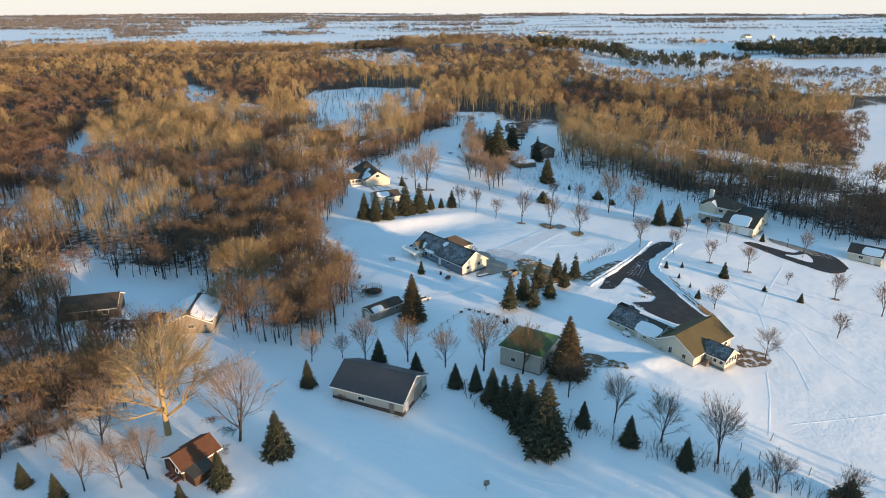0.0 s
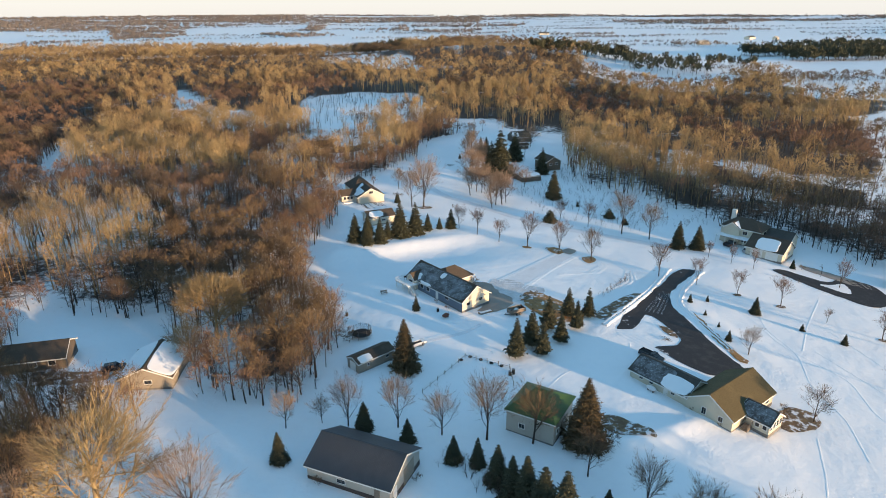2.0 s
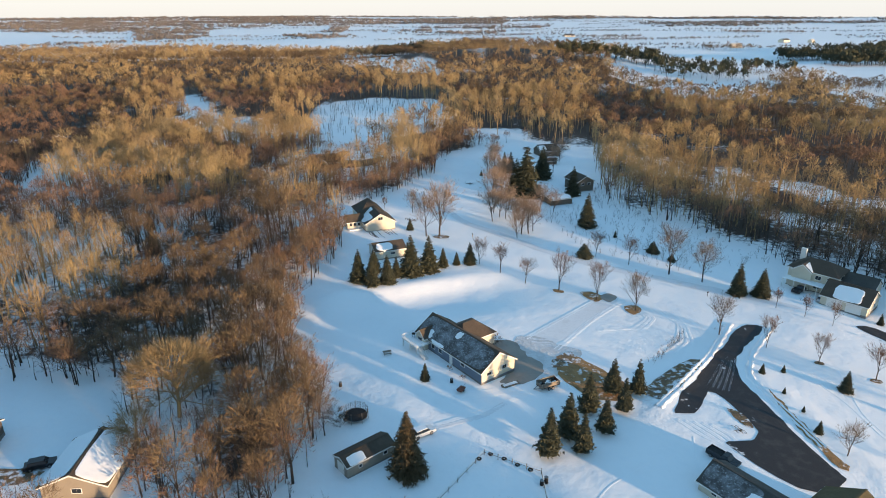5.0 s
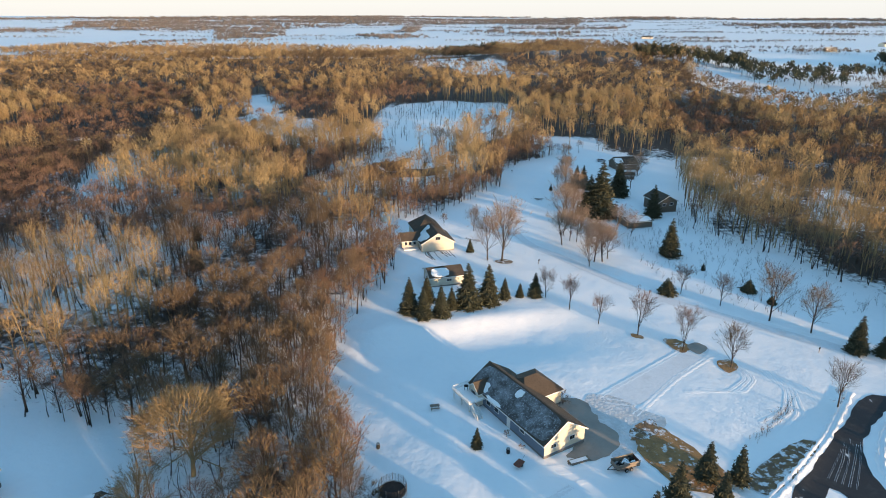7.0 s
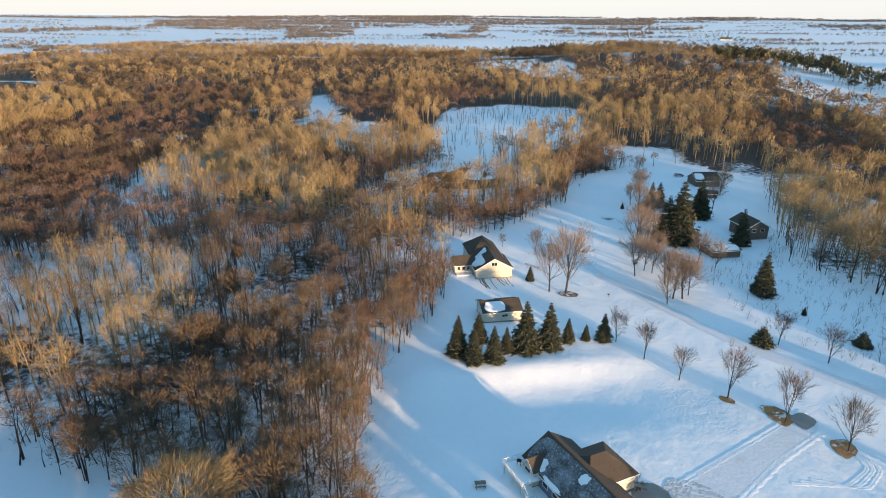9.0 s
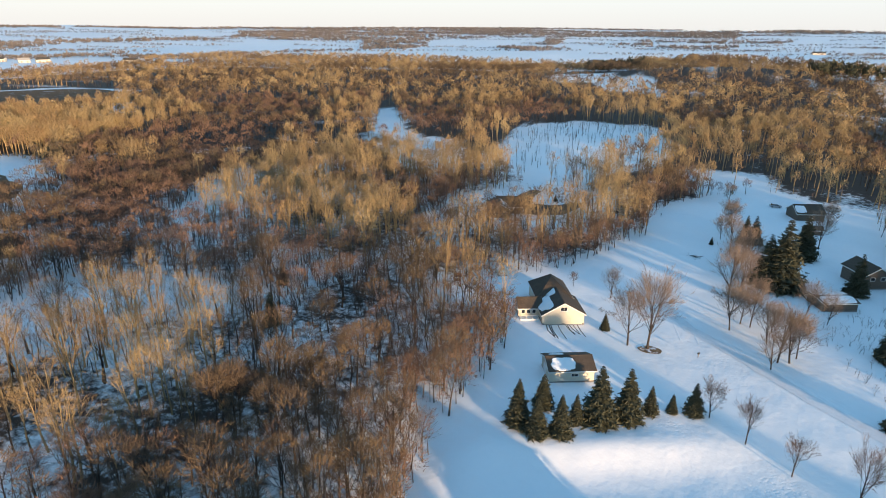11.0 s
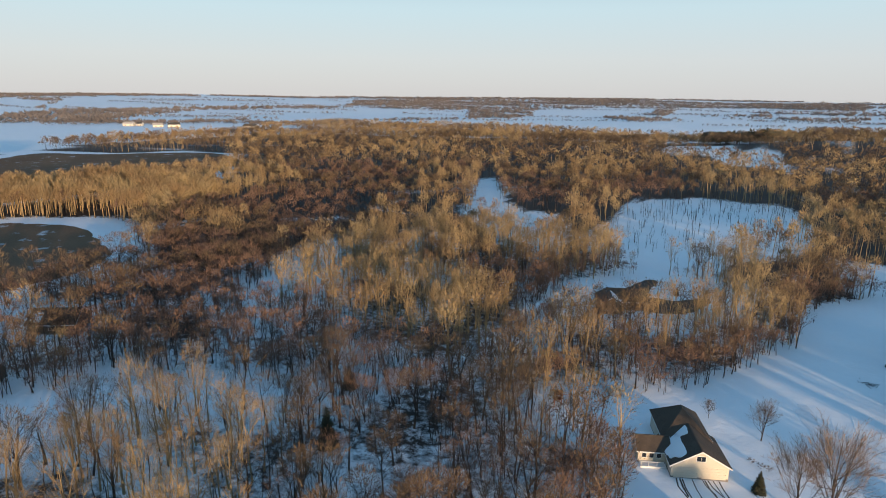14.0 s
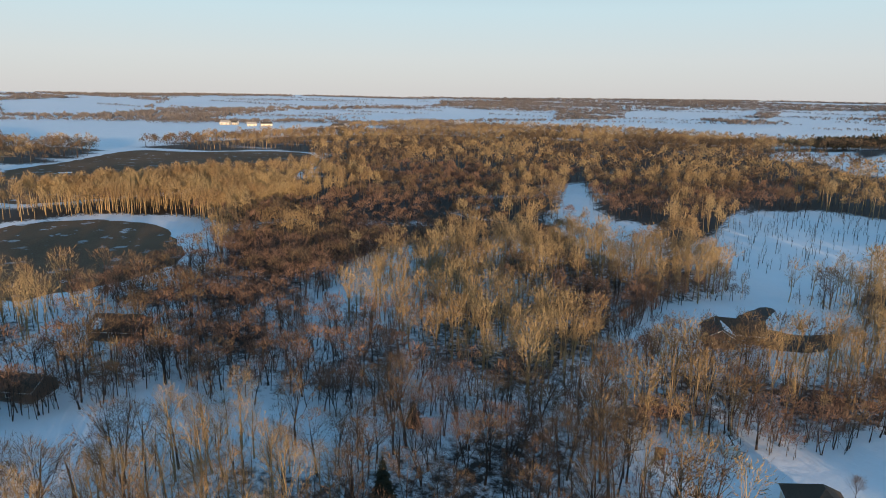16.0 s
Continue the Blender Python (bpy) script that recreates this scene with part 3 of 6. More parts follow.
red_fine = [both(bare_tree(rng, 10.5, 3.2, 2.8, 10, 320, 0.05, sides=4, stems=2, subs=6, thick=0.013, twig=0.6), puff_tree(rng, 10.8, rng.uniform(2.6, 3.5), 5.0, 260, 0.055, fill=0.6, up=0.5, long=0.5)) for _ in range(6)]
gold_fine = [both(bare_tree(rng, 15.5, 2.9, 6.5, 11, 300, 0.05, sides=4, subs=7, thick=0.0115, twig=0.6), puff_tree(rng, 15.6, rng.uniform(2.3, 3.0), 8.4, 200, 0.05, fill=0.5, up=0.7, long=0.55)) for _ in range(6)]
brush_near = [bare_tree(rng, 4.5, 1.8, 0.6, 4, 50, 0.04, sides=3, stems=2, subs=2) for _ in range(5)]
pole_near = [bare_tree(rng, 9.0, 1.4, 4.5, 3, 12, 0.09, sides=3, subs=1, thick=0.012) for _ in range(6)]
oak_mid = [puff_tree(rng, 14, rng.uniform(3.4, 4.8), 4.8, 190, 0.27, fill=0.55, up=0.4, long=0.6) for _ in range(10)]
red_mid = [puff_tree(rng, 11.5, rng.uniform(3.0, 4.2), 4.0, 180, 0.26, fill=0.65, up=0.4, long=0.6) for _ in range(10)]
gold_mid = [puff_tree(rng, 16.5, rng.uniform(2.4, 3.6), 5.0, 180, 0.23, fill=0.4, up=0.75, long=0.8) for _ in range(10)]
oak_far = [puff_tree(rng, 14, rng.uniform(4.2, 5.8), 3.4, 56, 0.78, fill=0.6, trunk=False, up=0.3, long=0.6) for _ in range(10)]
gold_far = [puff_tree(rng, 16.5, rng.uniform(3.4, 4.6), 4.5, 54, 0.65, fill=0.4, trunk=False, up=0.55, long=0.75) for _ in range(10)]
clump_far = [puff_tree(rng, 8.5, rng.uniform(13, 18), -4.0, 18, 3.3, fill=0.3, trunk=False, up=0.25, long=0.9) for _ in range(6)]


def sort(p, seed):
    """Which sort grows where: 0 oak, 1 red maple, 2 aspen."""
    r = np.random.default_rng(seed).uniform(-0.16, 0.16, len(p))
    n = value_noise(p[:, 0], p[:, 1], 55, 21) * 0.65 + value_noise(p[:, 0], p[:, 1], 22, 22) * 0.35 + r
    front = (p[:, 0] > -160) & (p[:, 1] < 275)
    s = np.where(n > np.where(front, 0.62, 0.53), 2, np.where(n < 0.38, 1, 0))
    # maples along the edge of the yards
    edge = (p[:, 0] > -95) & (p[:, 0] < -20) & (p[:, 1] < 250)
    s = np.where(edge & (s == 2) & (r > -0.1), 1, s)
    # aspens on the knoll by the pond road and on the eastern slope
    grove = inside([(-50, 318), (-22, 330), (-16, 352), (-25, 395), (-45, 380)], p[:, 0], p[:, 1])
    grove |= inside([(62, 300), (66, 420), (130, 420), (170, 300), (110, 250)], p[:, 0], p[:, 1])
    grove |= inside([(-430, 280), (-300, 320), (-300, 400), (-460, 430)], p[:, 0], p[:, 1])
    grove |= inside([(-170, 285), (-90, 270), (-85, 310), (-120, 330), (-175, 330)], p[:, 0], p[:, 1])
    grove |= inside([(-128, 176), (-88, 170), (-80, 196), (-100, 212), (-122, 206)], p[:, 0], p[:, 1])
    return np.where(grove & (r > -0.13), 2, s)


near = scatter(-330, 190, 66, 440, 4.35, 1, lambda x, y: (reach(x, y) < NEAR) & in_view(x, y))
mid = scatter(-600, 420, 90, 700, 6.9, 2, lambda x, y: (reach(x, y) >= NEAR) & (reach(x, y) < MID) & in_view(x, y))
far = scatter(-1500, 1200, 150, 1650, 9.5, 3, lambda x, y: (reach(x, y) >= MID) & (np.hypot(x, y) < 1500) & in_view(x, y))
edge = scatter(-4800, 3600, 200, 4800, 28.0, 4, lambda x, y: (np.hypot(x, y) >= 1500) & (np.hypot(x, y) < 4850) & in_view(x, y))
# the trees nearest to the yards stand singly
skirt = (np.hypot(near[:, 0] + 22, near[:, 1] - 118) < 74) | ((near[:, 0] > -78) & (near[:, 1] < 225) & (near[:, 0] < 0))
singles, near = near[skirt], near[~skirt]
# the stretch of wood that the flight passes lowest and nearest
beside = np.hypot(near[:, 0] + 92, near[:, 1] - 214) < 52
close, near = near[beside], near[~beside]
k = sort(close, 16)
stand("oak_wood", close[k == 0], oak_fine, [BARK, TWIG], "bare oak wood with fine dark branches", "woodland", 53)
stand("maple_wood", close[k == 1], red_fine, [BARK, TWIG_RED], "bare maple wood with fine reddish twigs", "woodland", 54)
stand("aspen_wood", close[k == 2], gold_fine, [BARK_PALE, TWIG_GOLD], "bare aspens with pale stems and fine twigs", "woodland", 55)
k = sort(near, 5)
stand("oak_wood", near[k == 0], oak_near, [BARK, TWIG], "bare brown oak wood standing in shaded snow", "woodland", 31)
stand("maple_wood", near[k == 1], red_near, [BARK, TWIG_RED], "bare reddish maple wood with twiggy crowns", "woodland", 32)
stand("aspen_wood", near[k == 2], gold_near, [BARK_PALE, TWIG_GOLD], "bare pale-stemmed aspen wood with golden crowns", "woodland", 33)
k = sort(mid, 6)
stand("oak_wood", mid[k == 0], oak_mid, [BARK, TWIG], "bare brown oak wood in the middle distance", "woodland", 34)
stand("maple_wood", mid[k == 1], red_mid, [BARK, TWIG_RED], "bare reddish maple wood in the middle distance", "woodland", 35)
stand("aspen_wood", mid[k == 2], gold_mid, [BARK_PALE, TWIG_GOLD], "bare golden aspen wood in the middle distance", "woodland", 36)
strip = scatter(-440, -280, 270, 410, 3.6, 17, lambda x, y: inside([(-408, 285), (-366, 296), (-326, 332), (-296, 336), (-290, 390), (-404, 400)], x, y))
stand("aspen_wood", strip, gold_mid, [BARK_PALE, TWIG_GOLD], "dense golden aspen strip between two frozen marshes", "woodland", 56, (0.75, 1.2))
k = sort(far, 7)
stand("far_wood", far[k != 2], oak_far, [BARK, TWIG], "distant bare brown wood", "woodland", 37)
stand("far_wood", far[k == 2], gold_far, [BARK_PALE, TWIG_GOLD], "distant bare golden wood", "woodland", 38)
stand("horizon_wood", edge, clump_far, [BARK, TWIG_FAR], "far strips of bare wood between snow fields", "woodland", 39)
# tree lines between the far fields
lines = []
lr = np.random.default_rng(93)
for _ in range(110):
    cx, cy = lr.uniform(-3000, 2200), lr.uniform(1250, 4000)
    n, a = int(lr.uniform(12, 60)), lr.normal(0.1, 0.22)
    t = np.linspace(-0.5, 0.5, n) * n * 11
    lines.append(np.column_stack([cx + t * math.cos(a), cy + t * math.sin(a)]) + lr.normal(0, 3, (n, 2)))
shore = np.array([(-1330, 860), (-1212, 1110), (-1035, 1170), (-1020, 1415), (-880, 1740)], float)
t = lr.uniform(0, 4, 420)
for _ in range(2):
    lines.append(np.column_stack([np.interp(t, range(5), shore[:, 0]), np.interp(t, range(5), shore[:, 1])]) + lr.normal(0, 16, (420, 2)))
    shore = np.array([(-1750, 640), (-1460, 830), (-1390, 980), (-1205, 1005), (-1190, 1240)], float)
hedge_far = [puff_tree(rng, 8, 6.0, -2.0, 14, 1.9, fill=0.3, trunk=False, up=0.3) for _ in range(4)]
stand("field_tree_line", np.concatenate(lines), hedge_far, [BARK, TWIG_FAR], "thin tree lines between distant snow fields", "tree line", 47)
# pines on the eastern fields, and unseen tree belts added beside the line of flight to cast shade
pines = [puff_tree(rng, 11, 3.6, 0.5, 40, 1.3, fill=0.2, trunk=False) for _ in range(4)]
pr = np.random.default_rng(91)
dark = []
for x0, x1, y0, y1, n in ((120, 260, 945, 1000, 170), (500, 600, 1100, 1165, 190), (520, 700, 1000, 1060, 330), (640, 860, 1060, 1340, 420), (230, 330, 815, 930, 75), (330, 410, 880, 940, 30), (-150, -60, 1040, 1075, 120)):
    dark.append(np.column_stack([pr.uniform(x0, x1, n), pr.uniform(y0, y1, n)]))
bare = [np.column_stack([pr.uniform(470, 570, 90), pr.uniform(1380, 1430, 90)])]
for x0, x1, y0, y1, n in ((330, 440, 715, 790, 150), (440, 560, 720, 800, 120), (250, 420, 840, 940, 70), (300, 480, 1900, 1990, 120), (900, 1200, 2420, 2540, 200)):
    bare.append(np.column_stack([pr.uniform(x0, x1, n), pr.uniform(y0, y1, n)]))
stand("field_grove", np.concatenate(bare), oak_far, [BARK, TWIG], "bare groves standing in distant snow fields", "woodland", 52, (0.5, 0.95))
stand("pine_wood", np.concatenate(dark), pines, [BARK, NEEDLE], "dark pine groves on distant snow fields", "woodland", 41, (0.9, 1.9))
def belt(a, b, n, deep, thin=()):
    """Places along a belt of trees from a to b, with thinner stretches (from, to, share) along it."""
    u, w = pr.uniform(0, 1, n), pr.uniform(-deep, deep, n)
    keep = np.ones(n)
    for lo, hi, share in thin:
        keep[(u > lo) & (u < hi)] = share
    ok = pr.uniform(0, 1, n) < keep
    d = np.subtract(b, a) / math.dist(a, b)
    return np.column_stack([a[0] + (b[0] - a[0]) * u - d[1] * w, a[1] + (b[1] - a[1]) * u + d[0] * w])[ok]


# out-of-view trees that block the low sun; thinned stretches let beams through
stand("shade_belt", belt((56, -62), (110, 61), 330, 12, ((0.0, 0.3, 0.6), (0.36, 0.76, 0.22), (0.88, 1.0, 0.5))), oak_mid, [BARK, TWIG], "unseen bare tree belt added to shade the foreground", "woodland", 42, (1.1, 1.7))
# second unseen belt, added only to shade the ground further north
stand("shade_belt", belt((226, 133), (206, 200), 260, 16), oak_mid, [BARK, TWIG], "unseen bare tree belt added to shade the north yard", "woodland", 49, (1.5, 2.1))
# dead stems standing in the pond, scrub beside the lane, hedge rows
snags = [bare_tree(rng, 6, 1.1, 2.0, 3, 10, 0.05, sides=3, subs=1, thick=0.02) for _ in range(4)]
P = np.column_stack([pr.uniform(-112, -10, 700), 400 + 210 * pr.uniform(0, 1, 700) ** 0.6])
P = P[inside(CLEARINGS[2], P[:, 0], P[:, 1])][:330]
stand("pond_snags", P, snags, [BARK, TWIG_GREY], "dead grey stems standing in the frozen pond", "dead trees", 43)
P = np.column_stack([pr.uniform(30, 100, 900), pr.uniform(228, 340, 900)])
P = P[inside([(37, 250), (62, 229), (98, 238), (73, 285), (60, 330), (50, 300), (28, 285)], P[:, 0], P[:, 1])]
stand("scrub", P, brush_near, [BARK, TWIG_GREY], "low scrub and dry weeds poking through snow", "scrub", 44, (0.2, 0.6))
u = pr.uniform(0, 1, 260)
P = np.concatenate([np.column_stack([2 + 18 * u[:100], 109 - 18 * u[:100]]), np.column_stack([20 + 46 * u[100:], 96 - 19 * u[100:]])]) + pr.normal(0, 1.1, (260, 2))
stand("hedge_row", P, brush_near, [BARK, TWIG], "tangled brown hedge row along the field", "hedge", 45, (0.3, 0.75))
u = pr.uniform(0, 1, 110)
stand("edge_weeds", np.column_stack([-25 - 15 * u, 150 + 36 * u]) + pr.normal(0, 0.9, (110, 2)), brush_near, [BARK, TWIG_GREY], "dark weeds and rubble along the wood's edge", "weeds", 48, (0.12, 0.32))
u = pr.uniform(0, 1, 60)
stand("reed_row", np.column_stack([43 + 12 * u, 175 + 15 * u]) + pr.normal(0, 0.5, (60, 2)), brush_near, [BARK, TWIG_RED], "reddish dry tall grass along the drive", "grass", 46, (0.2, 0.4))
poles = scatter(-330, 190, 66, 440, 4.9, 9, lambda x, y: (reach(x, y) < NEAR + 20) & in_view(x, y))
stand("saplings", poles, pole_near, [BARK, TWIG_GREY], "thin dark saplings crowded under the taller trees", "undergrowth", 50, (0.5, 1.25))
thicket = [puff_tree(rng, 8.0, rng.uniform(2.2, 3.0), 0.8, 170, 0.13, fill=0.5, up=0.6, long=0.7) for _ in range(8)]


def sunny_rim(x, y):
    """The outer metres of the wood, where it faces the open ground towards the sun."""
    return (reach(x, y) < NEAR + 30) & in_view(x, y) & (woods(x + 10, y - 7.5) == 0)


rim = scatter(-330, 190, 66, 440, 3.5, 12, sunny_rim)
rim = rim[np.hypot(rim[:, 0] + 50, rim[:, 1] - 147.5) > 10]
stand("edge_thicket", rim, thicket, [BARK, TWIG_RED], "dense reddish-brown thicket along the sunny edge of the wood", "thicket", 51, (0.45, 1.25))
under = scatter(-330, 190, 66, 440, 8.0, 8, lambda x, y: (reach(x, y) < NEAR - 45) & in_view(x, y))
stand("undergrowth", under, brush_near, [BARK, TWIG_GREY], "thin grey-brown brush under the bare trees", "undergrowth", 40, (0.4, 1.0))

# ---- building kit ----
def part(name, bm, material, parent, label="", smooth=False):
    """Links a bmesh as one mesh under a thing or a part."""
    me = bpy.data.meshes.new(name)
    bm.to_mesh(me)
    bm.free()
    me.materials.append(material)
    if smooth:
        for p in me.polygons:
            p.use_smooth = True
    ob = new(name, me)
    if parent:
        ob.parent = parent
    if label:
        ob["label"] = label
    return ob


def block(bm, x0, x1, y0, y1, z0, z1, m=None, bevel=0.0):
    """Adds a box to bm."""
    r = bmesh.ops.create_cube(bm, size=1.0)
    mm = Matrix.Translation(((x0 + x1) / 2, (y0 + y1) / 2, (z0 + z1) / 2)) @ Matrix.Diagonal((abs(x1 - x0), abs(y1 - y0), abs(z1 - z0), 1))
    bmesh.ops.transform(bm, matrix=(m @ mm) if m else mm, verts=r["verts"])
    if bevel:
        es = {e for v in r["verts"] for e in v.link_edges}
        bmesh.ops.bevel(bm, geom=list(es), offset=bevel, segments=2, affect='EDGES')
    return bm


def box(name, x0, x1, y0, y1, z0, z1, material, parent, label="", m=None, bevel=0.0):
    return part(name, block(bmesh.new(), x0, x1, y0, y1, z0, z1, m, bevel), material, parent, label)


def rod(bm, a, b, r, sides=6):
    """Adds a straight round bar from a to b."""
    a, b = Vector(a), Vector(b)
    d = b - a
    q = bmesh.ops.create_cone(bm, cap_ends=True, segments=sides, radius1=r, radius2=r, depth=d.length)
    bmesh.ops.transform(bm, matrix=Matrix.Translation((a + b) / 2) @ d.to_track_quat('Z', 'Y').to_matrix().to_4x4(), verts=q["verts"])
    return bm


def loft(bm, rings):
    """Closed solid from rings of the same number of places."""
    vs = [[bm.verts.new(p) for p in ring] for ring in rings]
    n = len(rings[0])
    for a, b in zip(vs, vs[1:]):
        for i in range(n):
            bm.faces.new((a[i], a[(i + 1) % n], b[(i + 1) % n], b[i]))
    bm.faces.new(vs[0][::-1])
    bm.faces.new(vs[-1])
    bmesh.ops.recalc_face_normals(bm, faces=bm.faces)
    return bm


def thing(name, x, y, turn, label, category, group="", z=None):
    e = new(name)
    e.matrix_world = pose(x, y, ground_z(x, y) if z is None else z, 0, 0, turn)
    return tagged(e, label, category, group)


def siding(name, base):
    return mat(name, base, 0.7, spots=[(0.4, tuple(c * 0.82 for c in base), 0.45, 0.75, 0.6), (4.0, tuple(c * 0.9 for c in base), 0.5, 0.8, 0.5)], wave=('Z', 2.6, 0.02))


def roofing(name, base, lichen=None):
    return mat(name, base, 0.85, spots=[(0.35, tuple(c * 1.6 for c in base), 0.5, 0.75, 0.6), (3.5, tuple(c * 0.6 for c in base), 0.5, 0.75, 0.7)] + ([(0.6, lichen, 0.55, 0.7, 0.5)] if lichen else []), bump=0.4, bump_scale=5)


CREAM = siding("cream_siding", (0.60, 0.55, 0.44))
BLUEGREY = siding("blue_grey_siding", (0.17, 0.21, 0.27))
WARMWHITE = siding("off_white_siding", (0.66, 0.60, 0.48))
TAN = mat("tan_metal_siding", (0.46, 0.42, 0.36), 0.55, spots=[(0.5, (0.38, 0.34, 0.29), 0.45, 0.75, 0.7)], wave=('X', 1.2, 0.02))
DUN = siding("brown_siding", (0.13, 0.105, 0.08))
TAUPE = siding("taupe_siding", (0.30, 0.26, 0.21))
LOG = mat("brown_boards", (0.12, 0.06, 0.035), 0.8, spots=[(1.5, (0.07, 0.04, 0.025), 0.45, 0.7, 0.7)], wave=('Z', 2.0, 0.03))
ROOF_SLATE = mat("dark_metal_roof", (0.045, 0.05, 0.058), 0.5, spots=[(0.25, (0.07, 0.075, 0.08), 0.45, 0.7, 0.6)], wave=('X', 1.1, 0.03), spec=0.4)
ROOF_BROWN = roofing("brown_shingles", (0.085, 0.065, 0.048))
ROOF_GREY = roofing("weathered_shingles", (0.075, 0.07, 0.062))
ROOF_OLIVE = roofing("olive_shingles", (0.10, 0.08, 0.04))
ROOF_RUST = roofing("rust_brown_roof", (0.115, 0.052, 0.03))
ROOF_GREEN = mat("green_metal_roof", (0.045, 0.10, 0.035), 0.5, spots=[(0.3, (0.06, 0.12, 0.05), 0.45, 0.7, 0.6)], wave=('X', 1.1, 0.03))
TRIM = mat("white_trim", (0.75, 0.74, 0.71), 0.6, spots=[(1.0, (0.62, 0.6, 0.57), 0.5, 0.75, 0.5)])
BASE = mat("foundation_concrete", (0.20, 0.19, 0.18), 0.9, spots=[(1.0, (0.13, 0.12, 0.11), 0.45, 0.7, 0.8)])
GLASS = mat("window_glass", (0.02, 0.024, 0.03), 0.08, spec=0.6)
GREY_WOOD = mat("weathered_wood", (0.23, 0.19, 0.15), 0.85, spots=[(1.5, (0.14, 0.11, 0.09), 0.45, 0.7, 0.8)])
RED_WOOD = mat("stained_wood", (0.19, 0.07, 0.045), 0.8, spots=[(1.5, (0.11, 0.045, 0.03), 0.45, 0.7, 0.8)])
BLACK = mat("black_rubber", (0.02, 0.02, 0.021), 0.8, spots=[(3.0, (0.035, 0.034, 0.033), 0.45, 0.7, 0.8)])
STEEL = mat("dull_steel", (0.30, 0.30, 0.30), 0.45, metal=0.8, spots=[(3.0, (0.18, 0.17, 0.16), 0.45, 0.7, 0.8)])
PAINT_BLACK = mat("black_car_paint", (0.018, 0.018, 0.022), 0.25, spots=[(1.0, (0.05, 0.048, 0.045), 0.5, 0.8, 0.5)], spec=0.5)
PAINT_SILVER = mat("silver_car_paint", (0.42, 0.42, 0.43), 0.3, metal=0.5, spots=[(1.0, (0.3, 0.29, 0.28), 0.5, 0.8, 0.5)])
PAINT_WHITE = mat("white_car_paint", (0.72, 0.72, 0.72), 0.3, spots=[(1.0, (0.5, 0.49, 0.47), 0.5, 0.8, 0.5)])


FROST = mat("frosted_shingles", (0.085, 0.08, 0.078), 0.85, spots=[(0.5, (0.42, 0.44, 0.47), 0.40, 0.75, 0.7), (2.6, (0.7, 0.72, 0.75), 0.52, 0.72, 0.6), (7.0, (0.07, 0.065, 0.06), 0.46, 0.66, 0.6)], bump=0.3, bump_scale=4)


def slope_snow(parent, L, W, hw, hr, side, u0, u1, v0, v1, seed, x0=0, y0=0, rag=0.25, thin=False):
    """A patch of snow on one slope of a gable roof. u along the ridge, v from the ridge down, both 0 to 1."""
    r = np.random.default_rng(seed)
    n = 44
    ring = []
    jag = r.uniform(0, 1, n)
    jag = (np.roll(jag, 2) + 2 * np.roll(jag, 1) + 3 * jag + 2 * np.roll(jag, -1) + np.roll(jag, -2)) / 9
    for i in range(n):
        a = 2 * math.pi * i / n
        c, s = math.cos(a), math.sin(a)
        k = max(abs(c), abs(s))
        j = 1 - rag * jag[i] * (0.4 if abs(s) > 0.9 and s > 0 else 1)
        u = (u0 + u1) / 2 + (u1 - u0) / 2 * c / k ** 0.75 * j
        v = (v0 + v1) / 2 + (v1 - v0) / 2 * s / k ** 0.75 * j
        ring.append((min(max(u, 0.01), 0.99), min(max(v, 0.0), 1.04)))
    over = 0.45
    rise = (hr - hw) / (W / 2)

    def at(u, v, t):
        y = v * (W / 2 + over * 0.85)
        return Vector((x0 + (u - 0.5) * (L + 0.7), y0 + side * y, hr + 0.2 - y * rise + t))
    bm = bmesh.new()
    cu, cv = (u0 + u1) / 2, (v0 + v1) / 2
    if thin:
        loft(bm, [[at(u, v, -0.02) for u, v in ring], [at(u, v, 0.02) for u, v in ring]])
        return part("frost", bm, FROST, parent, "thin frost and snow on the shingles")
    loft(bm, [[at(u, v, -0.02) for u, v in ring], [at(u, v, 0.09) for u, v in ring], [at(cu + (u - cu) * 0.93, cv + (v - cv) * 0.93, 0.14) for u, v in ring]])
    return part("roof_snow", bm, ROOF_SNOW, parent, "patch of old snow on the roof")


def window(parent, x, y, z, turn, w=1.0, h=1.2, panes=2, name="window"):
    """A window on a wall at its centre place, facing turn degrees in the house's own frame."""
    m = pose(x, y, z, 0, 0, turn)
    bm = bmesh.new()
    t = 0.09
    for s in (-1, 1):
        block(bm, -0.05, 0.07, s * w / 2 - t / 2, s * w / 2 + t / 2, -h / 2, h / 2, m)
        block(bm, -0.05, 0.07, -w / 2 - t / 2, w / 2 + t / 2, s * h / 2 - t / 2, s * h / 2 + t / 2, m)
    ob = part(name, bm, TRIM, parent)
    for i in range(panes):
        a, b = -w / 2 + w * i / panes, -w / 2 + w * (i + 1) / panes
        box("pane", -0.04, 0.03, a + 0.045, b - 0.03, -h / 2 + 0.05, h / 2 - 0.05, GLASS, ob, m=m)
    return ob


def door(parent, x, y, turn, w=0.95, h=2.05, material=None, name="door", z=0.1):
    m = pose(x, y, z, 0, 0, turn)
    bm = block(bmesh.new(), -0.05, 0.05, -w / 2, w / 2, 0, h, m)
    n = 4 if w > 2 else 2
    for i in range(n):
        block(bm, 0.05, 0.075, -w / 2 + 0.1, w / 2 - 0.1, h * i / n + 0.07, h * (i + 1) / n - 0.07, m)
    ob = part(name, bm, material or TRIM, parent)
    box("handle", 0.05, 0.12, w / 2 - 0.16, w / 2 - 0.1, 0.98, 1.06, STEEL, ob, m=m)
    return ob


